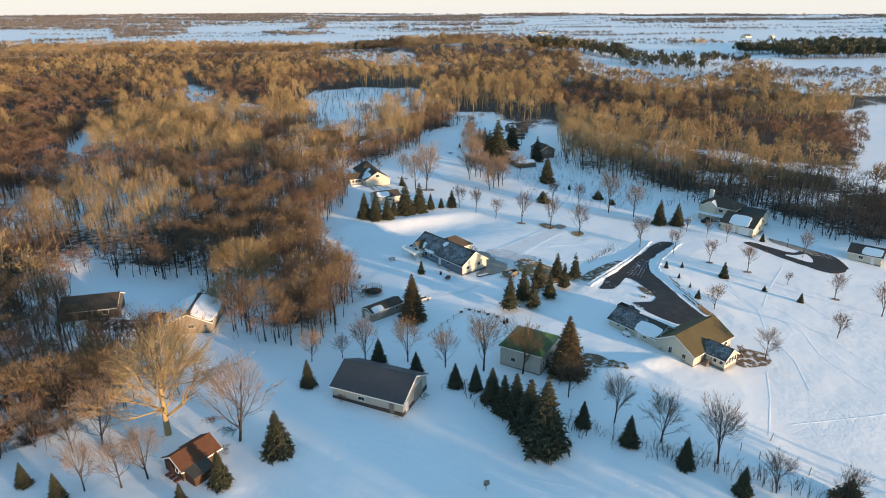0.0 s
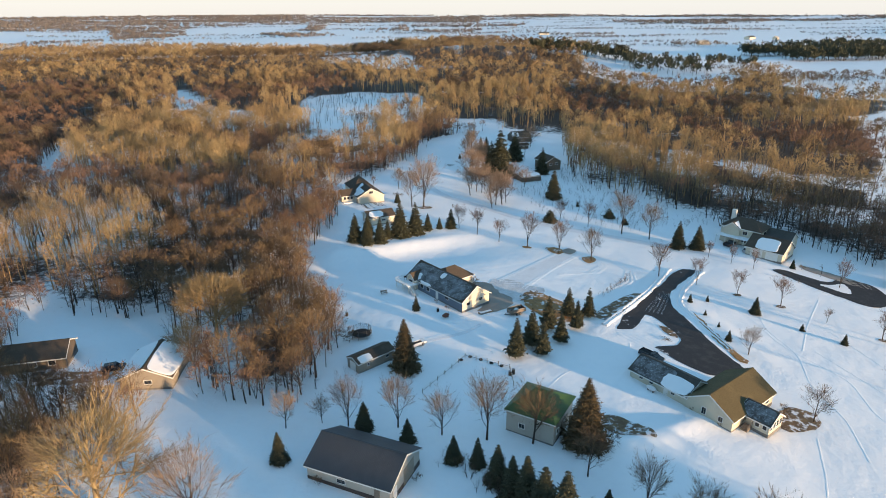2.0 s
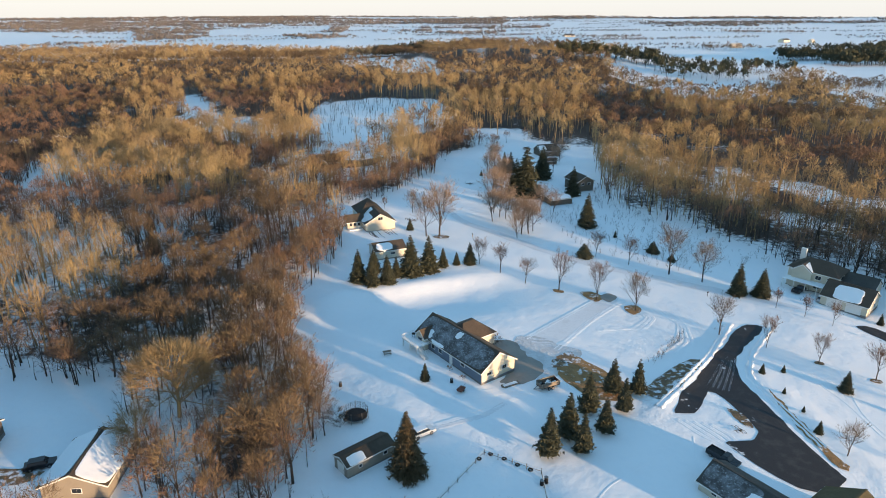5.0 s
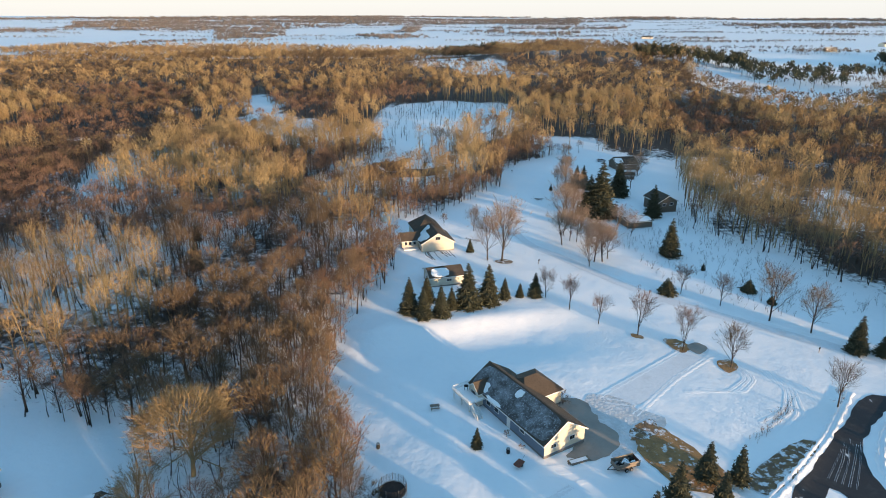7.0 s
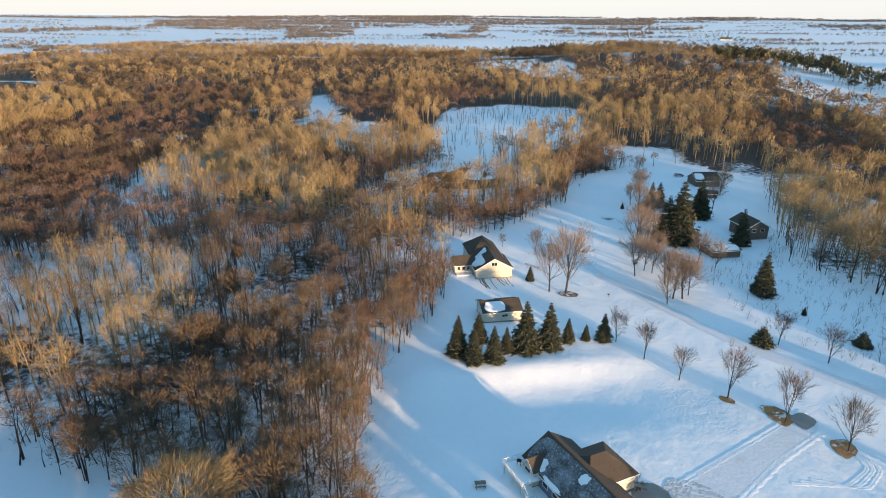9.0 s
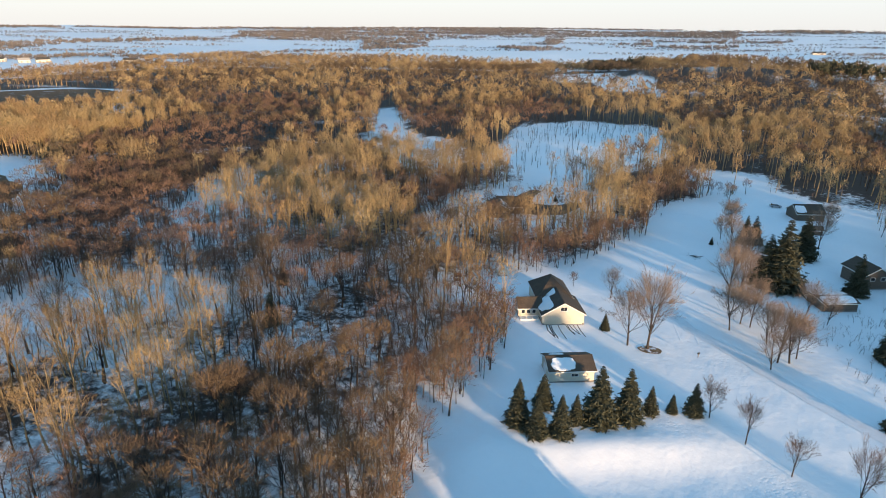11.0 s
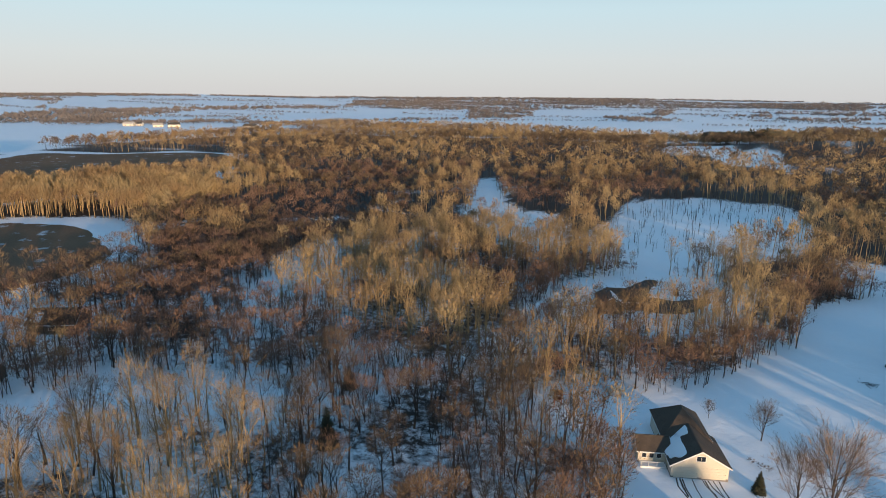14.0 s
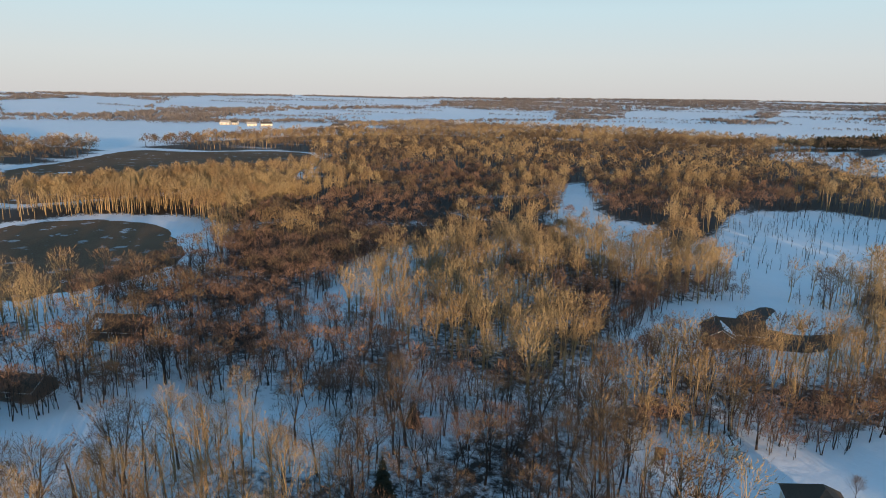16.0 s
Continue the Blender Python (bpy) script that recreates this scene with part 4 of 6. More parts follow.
def gable(parent, L, W, hw, hr, wall, roof, x0=0.0, y0=0.0, turn=0.0, over=0.45, base=0.3, z0=0.0, wainscot=None):
    """Walls with two gables and a two-sloped roof; the ridge runs along x. Parts hang under parent."""
    m = pose(x0, y0, z0, 0, 0, turn)
    w, l = W / 2, L / 2
    pent = [(-w, base - 0.3), (w, base - 0.3), (w, hw), (0, hr), (-w, hw)]
    bm = loft(bmesh.new(), [[m @ Vector((s * l, y, z)) for y, z in pent] for s in (-1, 1)])
    part("wall", bm, wall, parent)
    box("foundation", -l - 0.03, l + 0.03, -w - 0.03, w + 0.03, -0.4, base, wainscot or BASE, parent, m=m)
    rise = (hr - hw) / w
    o, th = over, 0.16
    for s in (-1, 1):
        e = w + o
        prof = [(0, hr + 0.02), (s * e, hr + 0.02 - e * rise), (s * e, hr + 0.02 + th - e * rise), (0, hr + 0.02 + th)]
        bm = loft(bmesh.new(), [[m @ Vector((k * (l + o * 0.8), y, z)) for y, z in prof] for k in (-1, 1)])
        part("roof_slope", bm, roof, parent)
        ez = hr - e * rise
        box("fascia", -l - o * 0.8, l + o * 0.8, s * e - 0.02, s * e + 0.05, ez - 0.14, ez + 0.1, TRIM, parent, m=m)
        for k in (-1, 1):
            q = [(0, hr - 0.14), (s * e, hr - 0.14 - e * rise), (s * e, hr + 0.13 - e * rise), (0, hr + 0.13)]
            x = k * (l + o * 0.8)
            bm = loft(bmesh.new(), [[m @ Vector((x + d, y, z)) for y, z in q] for d in (0.004 * k, 0.05 * k)])
            part("bargeboard", bm, TRIM, parent)
    box("ridge_cap", -l - o * 0.8, l + o * 0.8, -0.14, 0.14, hr + 0.13, hr + 0.21, roof, parent, m=m)
    return m


def hipped(parent, L, W, hw, hr, ridge, wall, roof, x0=0.0, y0=0.0, turn=0.0, over=0.4, base=0.3):
    """Walls with a hipped roof; a ridge of that length along x."""
    m = pose(x0, y0, 0, 0, 0, turn)
    box("wall", -L / 2, L / 2, -W / 2, W / 2, base - 0.3, hw, wall, parent, m=m)
    box("foundation", -L / 2 - 0.03, L / 2 + 0.03, -W / 2 - 0.03, W / 2 + 0.03, -0.4, base, BASE, parent, m=m)
    a, b = L / 2 + over, W / 2 + over
    bm = bmesh.new()
    low = [(-a, -b), (a, -b), (a, b), (-a, b)]
    r = [(-ridge / 2, -0.01), (ridge / 2, -0.01), (ridge / 2, 0.01), (-ridge / 2, 0.01)]
    loft(bm, [[m @ Vector((x, y, hw - 0.06)) for x, y in low], [m @ Vector((x, y, hw + 0.12)) for x, y in low], [m @ Vector((x, y, hr)) for x, y in r]])
    part("roof", bm, roof, parent)
    for s in (-1, 1):
        box("fascia", -a - 0.03, a + 0.03, s * b, s * (b + 0.04), hw - 0.08, hw + 0.14, TRIM, parent, m=m)
    return m


def pole_barn():
    h = thing("pole_barn", -11.6, 105.2, -22.6, "tan metal pole barn with a dark grey roof", "barn")
    L, W = 15.0, 10.4
    gable(h, L, W, 3.0, 5.6, TAN, ROOF_SLATE, wainscot=mat("dark_wainscot", (0.07, 0.055, 0.05), 0.7), base=0.8)
    window(h, -1.2, -W / 2, 1.6, -90, 1.5, 0.8)
    door(h, 5.2, -W / 2, -90, material=GREY_WOOD)
    door(h, L / 2, 1.2, 0, 3.6, 3.0, TAUPE, "sliding_door")
    door(h, L / 2, -3.6, 0, 1.2, 2.1, TRIM)


def cabin():
    h = thing("garden_cabin", -40.0, 83.7, 55, "small brown cabin with a rust-brown roof and lean-to", "cabin")
    gable(h, 6.6, 4.9, 2.3, 3.7, LOG, ROOF_RUST, over=0.5)
    window(h, -3.3, -0.9, 1.4, 180, 0.8, 0.9)
    door(h, -3.3, 0.8, 180, material=RED_WOOD)
    slope_snow(h, 6.6, 4.9, 2.3, 3.7, 1, 0.02, 0.4, 0.45, 1.0, 5)
    box("lean_to_wall", -3.0, 0.4, -5.0, -2.5, 0, 1.7, LOG, h)
    bm = loft(bmesh.new(), [[Vector((x, -2.4, 2.25)), Vector((x, -5.4, 1.75)), Vector((x, -5.4, 1.87)), Vector((x, -2.4, 2.37))] for x in (-3.3, 0.7)])
    part("lean_to_roof", bm, ROOF_GREY, h)
    for y in (-1.6, -0.5, 0.6):
        box("porch_step", -4.3, -3.4, y - 0.1, y + 0.6, 0.0, 0.25, RED_WOOD, h)


def shop():
    h = thing("workshop", 18.9, 118.9, -30, "tan workshop with a green metal hipped roof", "workshop")
    hipped(h, 9.0, 9.6, 4.5, 7.6, 2.0, TAN, ROOF_GREEN)
    window(h, -1.5, -4.8, 2.0, -90, 1.1, 1.0)
    door(h, 4.6, 0.5, 0, 3.0, 2.7, TAUPE, "sliding_door")
    window(h, 4.6, -3.2, 2.2, 0, 0.9, 1.0)


def ranch_house():
    h = thing("ranch_house", 56.9, 126.6, 38, "cream ranch house with an olive shingle roof and long garage wing", "house")
    L, W = 15.0, 9.8
    gable(h, L, W, 2.7, 5.6, CREAM, ROOF_OLIVE)
    window(h, -L / 2, 0.8, 1.7, 180, 0.9, 1.5)
    window(h, -L / 2, -2.6, 1.6, 180, 0.9, 1.1)
    for y in (-2.6, 0.2, 2.6):
        window(h, L / 2, y, 1.6, 0, 1.1, 1.2)
    window(h, 5.2, -W / 2, 1.6, -90, 1.4, 1.2)
    # the long wing, at right angles
    gable(h, 13.0, 7.4, 2.7, 4.7, CREAM, ROOF_GREY, x0=-3.6, y0=11.2, turn=90)
    for y in (7.6, 12.6, 15.0):
        window(h, -7.3, y, 1.8, 180, 0.9, 0.6)
    door(h, -7.3, 9.2, 180)
    s = slope_snow(h, 13.0, 7.4, 2.7, 4.7, 1, 0.3, 1.0, 0.04, 1.0, 9, rag=0.08, thin=True)
    s.matrix_local = pose(-3.6, 11.2, 0, 0, 0, 90)
    s = slope_snow(h, 13.0, 7.4, 2.7, 4.7, 1, -0.02, 0.5, 0.25, 1.05, 8)
    s.matrix_local = pose(-3.6, 11.2, 0, 0, 0, 90)
    # the sun room and its steps
    gable(h, 5.4, 4.8, 2.5, 4.1, CREAM, ROOF_GREY, x0=-0.9, y0=-6.9, turn=-90)
    for i in range(4):
        window(h, -2.6 + i * 1.13, -9.6, 1.7, -90, 0.85, 1.3, 1)
    for y in (-8.8, -7.4):
        window(h, -3.3, y, 1.6, 180, 0.8, 1.3, 1)
    bm = bmesh.new()
    for i in range(5):
        block(bm, -4.0 - i * 0.28, -3.7 - i * 0.28, -6.6, -5.3, 0, 0.9 - i * 0.18)
    part("steps", bm, GREY_WOOD, h, "weathered wooden steps")
    for y in (-6.65, -5.25):
        bm = bmesh.new()
        rod(bm, (-3.5, y, 1.8), (-5.2, y, 0.9), 0.05)
        rod(bm, (-3.5, y, 0), (-3.5, y, 1.8), 0.05)
        rod(bm, (-5.2, y, 0), (-5.2, y, 0.9), 0.05)
        part("handrail", bm, GREY_WOOD, h)
    s = slope_snow(h, 5.4, 4.8, 2.5, 4.1, -1, 0.02, 0.98, 0.04, 1.0, 12, rag=0.04, thin=True)
    s.matrix_local = pose(-0.9, -6.9, 0, 0, 0, -90)


def deck_house():
    h = thing("deck_house", 1.9, 175.4, -50, "blue-grey house with brown shingles and a raised white deck", "house")
    L, W = 22.5, 9.2
    gable(h, L, W, 3.0, 6.0, BLUEGREY, ROOF_BROWN)
    gab = loft(bmesh.new(), [[Vector((x, y, z)) for y, z in ((-W / 2 + 0.02, 0.5), (W / 2 - 0.02, 0.5), (W / 2 - 0.02, 2.95), (0, 5.9), (-W / 2 + 0.02, 2.95))] for x in (L / 2 - 0.02, L / 2 + 0.03)])
    part("gable_cladding", gab, WARMWHITE, h, "cream gable cladding")
    window(h, L / 2 + 0.03, -2.6, 1.9, 0, 1.2, 0.8)
    window(h, L / 2 + 0.03, 1.6, 2.1, 0, 1.2, 0.9)
    hipped(h, 9.0, 8.2, 3.1, 5.6, 3.0, WARMWHITE, ROOF_BROWN, x0=-4.0, y0=4.4, turn=90)
    # small gable over the deck door
    gable(h, 4.2, 3.2, 3.2, 4.6, WARMWHITE, ROOF_BROWN, x0=-8.6, y0=-3.6, turn=90, over=0.3)
    window(h, -8.6, -5.74, 1.9, -90, 1.6, 2.0)
    for x in (-5.2, -2.6):
        window(h, x, -W / 2, 1.8, -90, 1.3, 1.3)
    door(h, 1.2, -W / 2, -90, 1.0, 2.1)
    window(h, 5.2, -W / 2, 1.9, -90, 1.3, 0.9)
    # snow
    slope_snow(h, L, W, 3.0, 6.0, -1, 0.0, 1.0, 0.04, 1.0, 21, rag=0.02, thin=True)
    slope_snow(h, L, W, 3.0, 6.0, -1, 0.08, 0.24, 0.55, 1.03, 25, rag=0.6)
    slope_snow(h, L, W, 3.0, 6.0, -1, 0.45, 0.54, 0.06, 0.42, 22, rag=0.5)
    slope_snow(h, L, W, 3.0, 6.0, -1, 0.2, 0.5, 0.88, 1.03, 23, rag=0.7)
    # the deck
    deck = box("deck", -12.0, -6.2, -8.4, -4.62, 1.9, 2.1, TRIM, h, "white raised deck with snow on it")
    box("deck_snow", -11.8, -6.4, -8.2, -4.8, 2.1, 2.22, SNOW, deck)
    for x in (-11.8, -9.1, -6.4):
        box("deck_post", x - 0.09, x + 0.09, -8.3, -8.12, -0.3, 1.9, TRIM, deck)
    for a, b in (((-12, -8.4), (-6.2, -8.4)), ((-12, -8.4), (-12, -4.7))):
        bm = bmesh.new()
        for z in (2.25, 3.0):
            rod(bm, (*a, z), (*b, z), 0.045)
        n = 16
        for i in range(n + 1):
            x, y = a[0] + (b[0] - a[0]) * i / n, a[1] + (b[1] - a[1]) * i / n
            rod(bm, (x, y, 2.1), (x, y, 3.0), 0.025, 4)
        part("railing", bm, TRIM, deck)
    bm = bmesh.new()
    for i in range(10):
        block(bm, -6.1 + i * 0.27, -5.8 + i * 0.27, -8.3, -7.2, 1.85 - i * 0.19, 1.92 - i * 0.19)
    block(bm, -6.2, -3.3, -8.36, -8.3, 0.0, 0.2, pose(0, 0, 0))
    part("stairs", bm, TRIM, deck)
    bm = bmesh.new()
    for y in (-8.35, -7.15):
        rod(bm, (-6.1, y, 2.9), (-3.4, y, 1.0), 0.045)
        rod(bm, (-3.4, y, 0), (-3.4, y, 1.0), 0.045)
        rod(bm, (-6.1, y, 1.8), (-3.4, y, -0.05), 0.07)
    part("stair_rail", bm, TRIM, deck)


def shed_long():
    h = thing("storage_trailer", -14.4, 139.4, 43, "long low beige storage building beside a spruce", "shed")
    gable(h, 9.4, 4.0, 2.3, 3.1, TAUPE, ROOF_BROWN, over=0.2)
    window(h, 2.8, -2.0, 1.5, -90, 0.8, 0.7, 1)
    window(h, -2.2, -2.0, 1.4, -90, 0.6, 0.7, 1)
    door(h, -4.7, 0, 180, 2.0, 2.0)
    slope_snow(h, 9.4, 4.0, 2.3, 3.1, -1, 0.06, 0.42, 0.2, 0.98, 31)


def west_house():
    h = thing("forest_house", -57.8, 133.0, 96, "dark taupe house with snow-covered roof at the wood's edge", "house")
    gable(h, 11.4, 9.8, 2.7, 4.8, TAUPE, ROOF_BROWN)
    for s in (-1, 1):
        slope_snow(h, 11.4, 9.8, 2.7, 4.8, s, -0.02, 1.02, 0.05, 1.03, 40 + s, rag=0.06)
    window(h, -5.7, -0.4, 1.7, 180, 1.5, 0.9)
    door(h, 2.0, 4.9, 90, 2.6, 2.1)


def chalet():
    h = thing("gabled_house", -31.7, 267.4, 114, "off-white gabled house with a steep brown roof", "house")
    L, W = 18.0, 10.5
    gable(h, 10.5, W, 2.8, 5.8, WARMWHITE, ROOF_BROWN, x0=-3.7)
    window(h, -8.95, -0.0, 4.2, 180, 1.7, 1.1)
    for y in (-2.6, 2.6):
        door(h, -8.95, y, 180, 4.4, 2.2, WARMWHITE, "garage_door")
    hipped(h, 11.5, 9.0, 3.6, 8.0, 1.5, WARMWHITE, ROOF_BROWN, x0=4.6, y0=0.6)
    gable(h, 6.0, 5.4, 2.8, 4.4, WARMWHITE, ROOF_BROWN, x0=-1.8, y0=7.6, turn=90)
    for y in (6.6, 8.0, 9.4):
        window(h, -4.5, y, 1.8, 180, 0.9, 1.3, 1)
    box("porch", -6.6, -4.6, 5.6, 10.4, 0.0, 0.5, TRIM, h)
    bm = bmesh.new()
    for y in (5.7, 7.3, 8.9, 10.3):
        rod(bm, (-6.5, y, 0.5), (-6.5, y, 1.4), 0.05)
    rod(bm, (-6.5, 5.7, 1.4), (-6.5, 10.3, 1.4), 0.05)
    part("porch_rail", bm, TRIM, h)
    slope_snow(h, 10.5, W, 2.8, 5.8, 1, 0.05, 0.9, 0.35, 1.03, 51, x0=-3.7, rag=0.35)
    slope_snow(h, 10.5, W, 2.8, 5.8, 1, 0.6, 1.05, 0.05, 0.6, 52, x0=-3.7, rag=0.4)
    g = thing("detached_garage", -22.8, 236.3, 25, "off-white garage with a snow-patched brown roof", "garage")
    gable(g, 9.6, 7.2, 2.9, 4.3, WARMWHITE, ROOF_BROWN)
    window(g, 0.6, -3.6, 1.7, -90, 1.5, 0.7)
    slope_snow(g, 9.6, 7.2, 2.9, 4.3, -1, 0.06, 0.62, 0.1, 1.0, 53)
    slope_snow(g, 9.6, 7.2, 2.9, 4.3, 1, 0.1, 0.45, 0.2, 0.6, 54)
    door(g, -4.8, 0.5, 180, 2.6, 2.2, TRIM, "garage_door")


def large_house():
    h = thing("two_storey_house", 101.8, 222.5, -45, "large pale two-storey house with snow on its brown roofs", "house")
    hipped(h, 12.5, 9.0, 5.6, 8.3, 5.0, CREAM, ROOF_BROWN)
    gable(h, 4.0, 5.0, 5.6, 7.4, CREAM, ROOF_BROWN, x0=-2.5, y0=-3.2, turn=90, over=0.3)
    for x in (-4.4, -1.6, 1.6, 4.6):
        window(h, x, -4.5, 4.4, -90, 1.5, 1.2)
        window(h, x, -4.5, 1.7, -90, 1.5, 1.2)
    window(h, 6.25, 0, 4.4, 0, 2.4, 1.2, 3)
    box("porch_roof", -6.6, 5.5, -7.6, -4.5, 2.9, 3.1, ROOF_SNOW, h, "snow-covered porch roof")
    for x in (-6.4, -3.4, -0.4, 2.6, 5.3):
        box("porch_post", x - 0.09, x + 0.09, -7.5, -7.32, 0, 2.9, TRIM, h)
    box("chimney", -5.8, -4.4, 1.6, 2.6, 5.0, 9.8, TRIM, h, "white chimney")
    gable(h, 11.0, 10.0, 3.0, 5.8, CREAM, ROOF_BROWN, x0=10.6, y0=-6.8)
    for x in (8.4, 13.0):
        door(h, x, -11.8, -90, 3.6, 2.3, TRIM, "garage_door")
    door(h, 16.1, -9.0, 0)
    window(h, 16.1, -6.0, 1.7, 0, 1.2, 1.2)
    gable(h, 8.5, 8.0, 3.2, 5.6, CREAM, ROOF_GREY, x0=10.0, y0=3.2)
    slope_snow(h, 4.0, 5.0, 5.6, 7.4, -1, 0.02, 0.98, 0.1, 1.0, 61).matrix_local = pose(-2.5, -3.2, 0, 0, 0, 90)
    s = slope_snow(h, 11.0, 10.0, 3.0, 5.8, -1, 0.2, 0.85, 0.1, 1.03, 63)
    s.matrix_local = pose(10.6, -6.8, 0)
    # small house beyond the turning place
    g = thing("cottage", 134.5, 188.0, -40, "small beige cottage with a snowy brown roof", "house")
    gable(g, 9.0, 7.0, 2.8, 4.6, CREAM, ROOF_BROWN)
    slope_snow(g, 9.0, 7.0, 2.8, 4.6, -1, 0.35, 1.0, 0.1, 1.0, 66)
    window(g, -1, -3.5, 1.6, -90, 1.2, 1.0)
    window(g, 4.5, 0, 1.6, 0, 1.2, 1.0)
    door(g, 2.2, -3.5, -90)


def north_houses():
    h = thing("flat_roofed_shed", 38.0, 300.5, 24, "low dark shed under a snow-covered roof among spruces", "shed")
    gable(h, 9.5, 7.5, 2.4, 3.0, DUN, ROOF_BROWN)
    for s in (-1, 1):
        slope_snow(h, 9.5, 7.5, 2.4, 3.0, s, 0.02, 0.98, 0.05, 1.0, 71 + s, rag=0.1)
    door(h, -2, -3.75, -90, 2.4, 2.0, DUN)
    h = thing("dark_house", 50.5, 324.0, 115, "dark brown house with a white deck beside the wood", "house")
    gable(h, 10.0, 8.0, 4.4, 6.6, DUN, ROOF_BROWN)
    slope_snow(h, 10.0, 8.0, 4.4, 6.6, -1, 0.5, 1.0, 0.1, 1.0, 73)
    window(h, -5.0, 1.6, 3.2, 180, 1.4, 1.1)
    window(h, -5.0, -1.6, 3.2, 180, 1.4, 1.1)
    box("balcony", -4.0, 1.5, -5.8, -4.0, 2.3, 2.5, TRIM, h)
    bm = bmesh.new()
    rod(bm, (-4, -5.8, 3.4), (1.5, -5.8, 3.4), 0.06)
    for i in range(8):
        rod(bm, (-4 + 0.78 * i, -5.8, 0 if i % 3 == 0 else 2.4), (-4 + 0.78 * i, -5.8, 3.4), 0.05, 4)
    part("balcony_rail", bm, TRIM, h)
    h = thing("brown_house", 44.0, 395.0, 20, "brown house with a patch of snow on its roof", "house")
    gable(h, 11.0, 8.5, 3.0, 5.6, DUN, ROOF_BROWN)
    slope_snow(h, 11.0, 8.5, 3.0, 5.6, -1, 0.0, 0.4, 0.1, 0.9, 74)
    window(h, 0, -4.25, 1.7, -90, 1.4, 1.1)
    h = thing("woodshed", 43.5, 373.0, 10, "low dark woodshed in the snow", "shed")
    gable(h, 6.0, 4.0, 2.0, 2.8, DUN, ROOF_BROWN)
    door(h, 0, -2.0, -90, 1.6, 1.8, GREY_WOOD)
    h = thing("pond_house", -66.0, 352.0, 22, "brown rambling house beside the frozen pond", "house")
    gable(h, 13.0, 9.0, 3.0, 5.8, DUN, ROOF_BROWN)
    gable(h, 12.0, 8.0, 3.0, 5.4, DUN, ROOF_GREY, x0=-6.0, y0=-4.0, turn=90)
    s = slope_snow(h, 12.0, 8.0, 3.0, 5.4, -1, 0.1, 0.9, 0.05, 1.0, 76)
    s.matrix_local = pose(-6.0, -4.0, 0, 0, 0, 90)
    for x in (0.5, 3.0, 5.4):
        window(h, x, -4.5, 1.7, -90, 1.5, 1.2)
    for x in (-7.6, -4.6):
        window(h, x, -10.0, 1.7, -90, 1.4, 1.2)
    h = thing("hidden_house", -199.0, 236.5, 35, "dark house with snow on its roof deep in the wood", "house")
    gable(h, 13.0, 10.0, 3.0, 6.0, DUN, ROOF_BROWN)
    slope_snow(h, 13.0, 10.0, 3.0, 6.0, -1, 0.05, 0.3, 0.2, 0.9, 77)
    slope_snow(h, 13.0, 10.0, 3.0, 6.0, 1, 0.7, 0.98, 0.1, 0.8, 78)
    window(h, 0, -5, 1.7, -90, 1.4, 1.1)
    h = thing("hidden_house", -181.5, 206.0, 30, "dark-roofed house half hidden by bare trees", "house")
    gable(h, 11.0, 8.0, 2.8, 4.8, DUN, ROOF_BROWN)
    window(h, 0, -4, 1.6, -90, 1.4, 1.1)
    h = thing("garden_shed", -51.6, 285.6, 118, "small white garden shed with snow on its roof", "shed")
    gable(h, 3.6, 2.8, 2.0, 2.9, WARMWHITE, ROOF_GREY, over=0.2)
    door(h, -1.8, 0, 180, 1.4, 1.7)
    for s in (-1, 1):
        slope_snow(h, 3.6, 2.8, 2.0, 2.9, s, 0.02, 0.98, 0.05, 1.0, 80 + s, rag=0.1)
    h = thing("brick_bungalow", -84.0, 137.0, 15, "brown bungalow behind bare trees", "house")
    gable(h, 12.0, 8.0, 2.7, 4.6, DUN, ROOF_BROWN)
    window(h, 0, -4.0, 1.6, -90, 1.4, 1.1)
    window(h, 3.5, -4.0, 1.6, -90, 1.4, 1.1)


pole_barn()
cabin()
shop()
ranch_house()
deck_house()
shed_long()
west_house()
chalet()
large_house()
north_houses()

# ---- roads, drives and thawed patches ----
sheet("drive", [(41, 157), (58, 179), (70, 196), (77, 196), (64, 181), (60, 171), (62, 162), (64, 149), (66, 143), (67, 140), (58, 136), (50, 146), (49, 149), (55, 149.5), (57, 153), (53, 167), (47, 157)], ASPHALT, "dark wet asphalt drive cleared of snow", "drive", 0.06)
sheet("thawed_verge", [(64.5, 169), (67, 152), (69, 143), (66.5, 143), (64.5, 158)], GRASS, "dead grass verge with snow remnants", "verge", 0.1)
sheet("thawed_spot", [(53, 160), (56, 158), (56.5, 153), (54.5, 154)], DIRT, "brown thawed spot in the snow island", "lawn", 0.08)
sheet("thawed_bank", [(41, 160.5), (46, 165), (55.5, 177), (52, 178), (44, 171), (38, 163.5)], DIRT, "bare grass bank with snow streaks", "verge", 0.1)
sheet("turning_drive", [(99, 198), (103, 199), (112.5, 190), (118, 194), (126, 190), (124, 178), (116, 174), (107, 185)], ASPHALT, "dark asphalt drive with a turning place", "drive", 0.06)
sheet("snow_island", [(113.2, 188.5), (117, 190.5), (116, 184), (113.6, 182.5), (108, 189)], SNOW, "snow-covered island in the turning place", "verge", 0.16)
sheet("worn_drive", [(111, 204), (125, 190), (122, 186), (110, 199)], APRON, "grey worn drive strip", "drive", 0.06)
sheet("apron", [(7, 182), (11, 183.5), (14, 183), (15, 179), (16.5, 176), (19, 174), (19, 170), (17, 166.5), (13, 164.5), (9, 165), (11, 168), (12, 173)], APRON, "grey paved apron in front of the garage", "drive", 0.06)
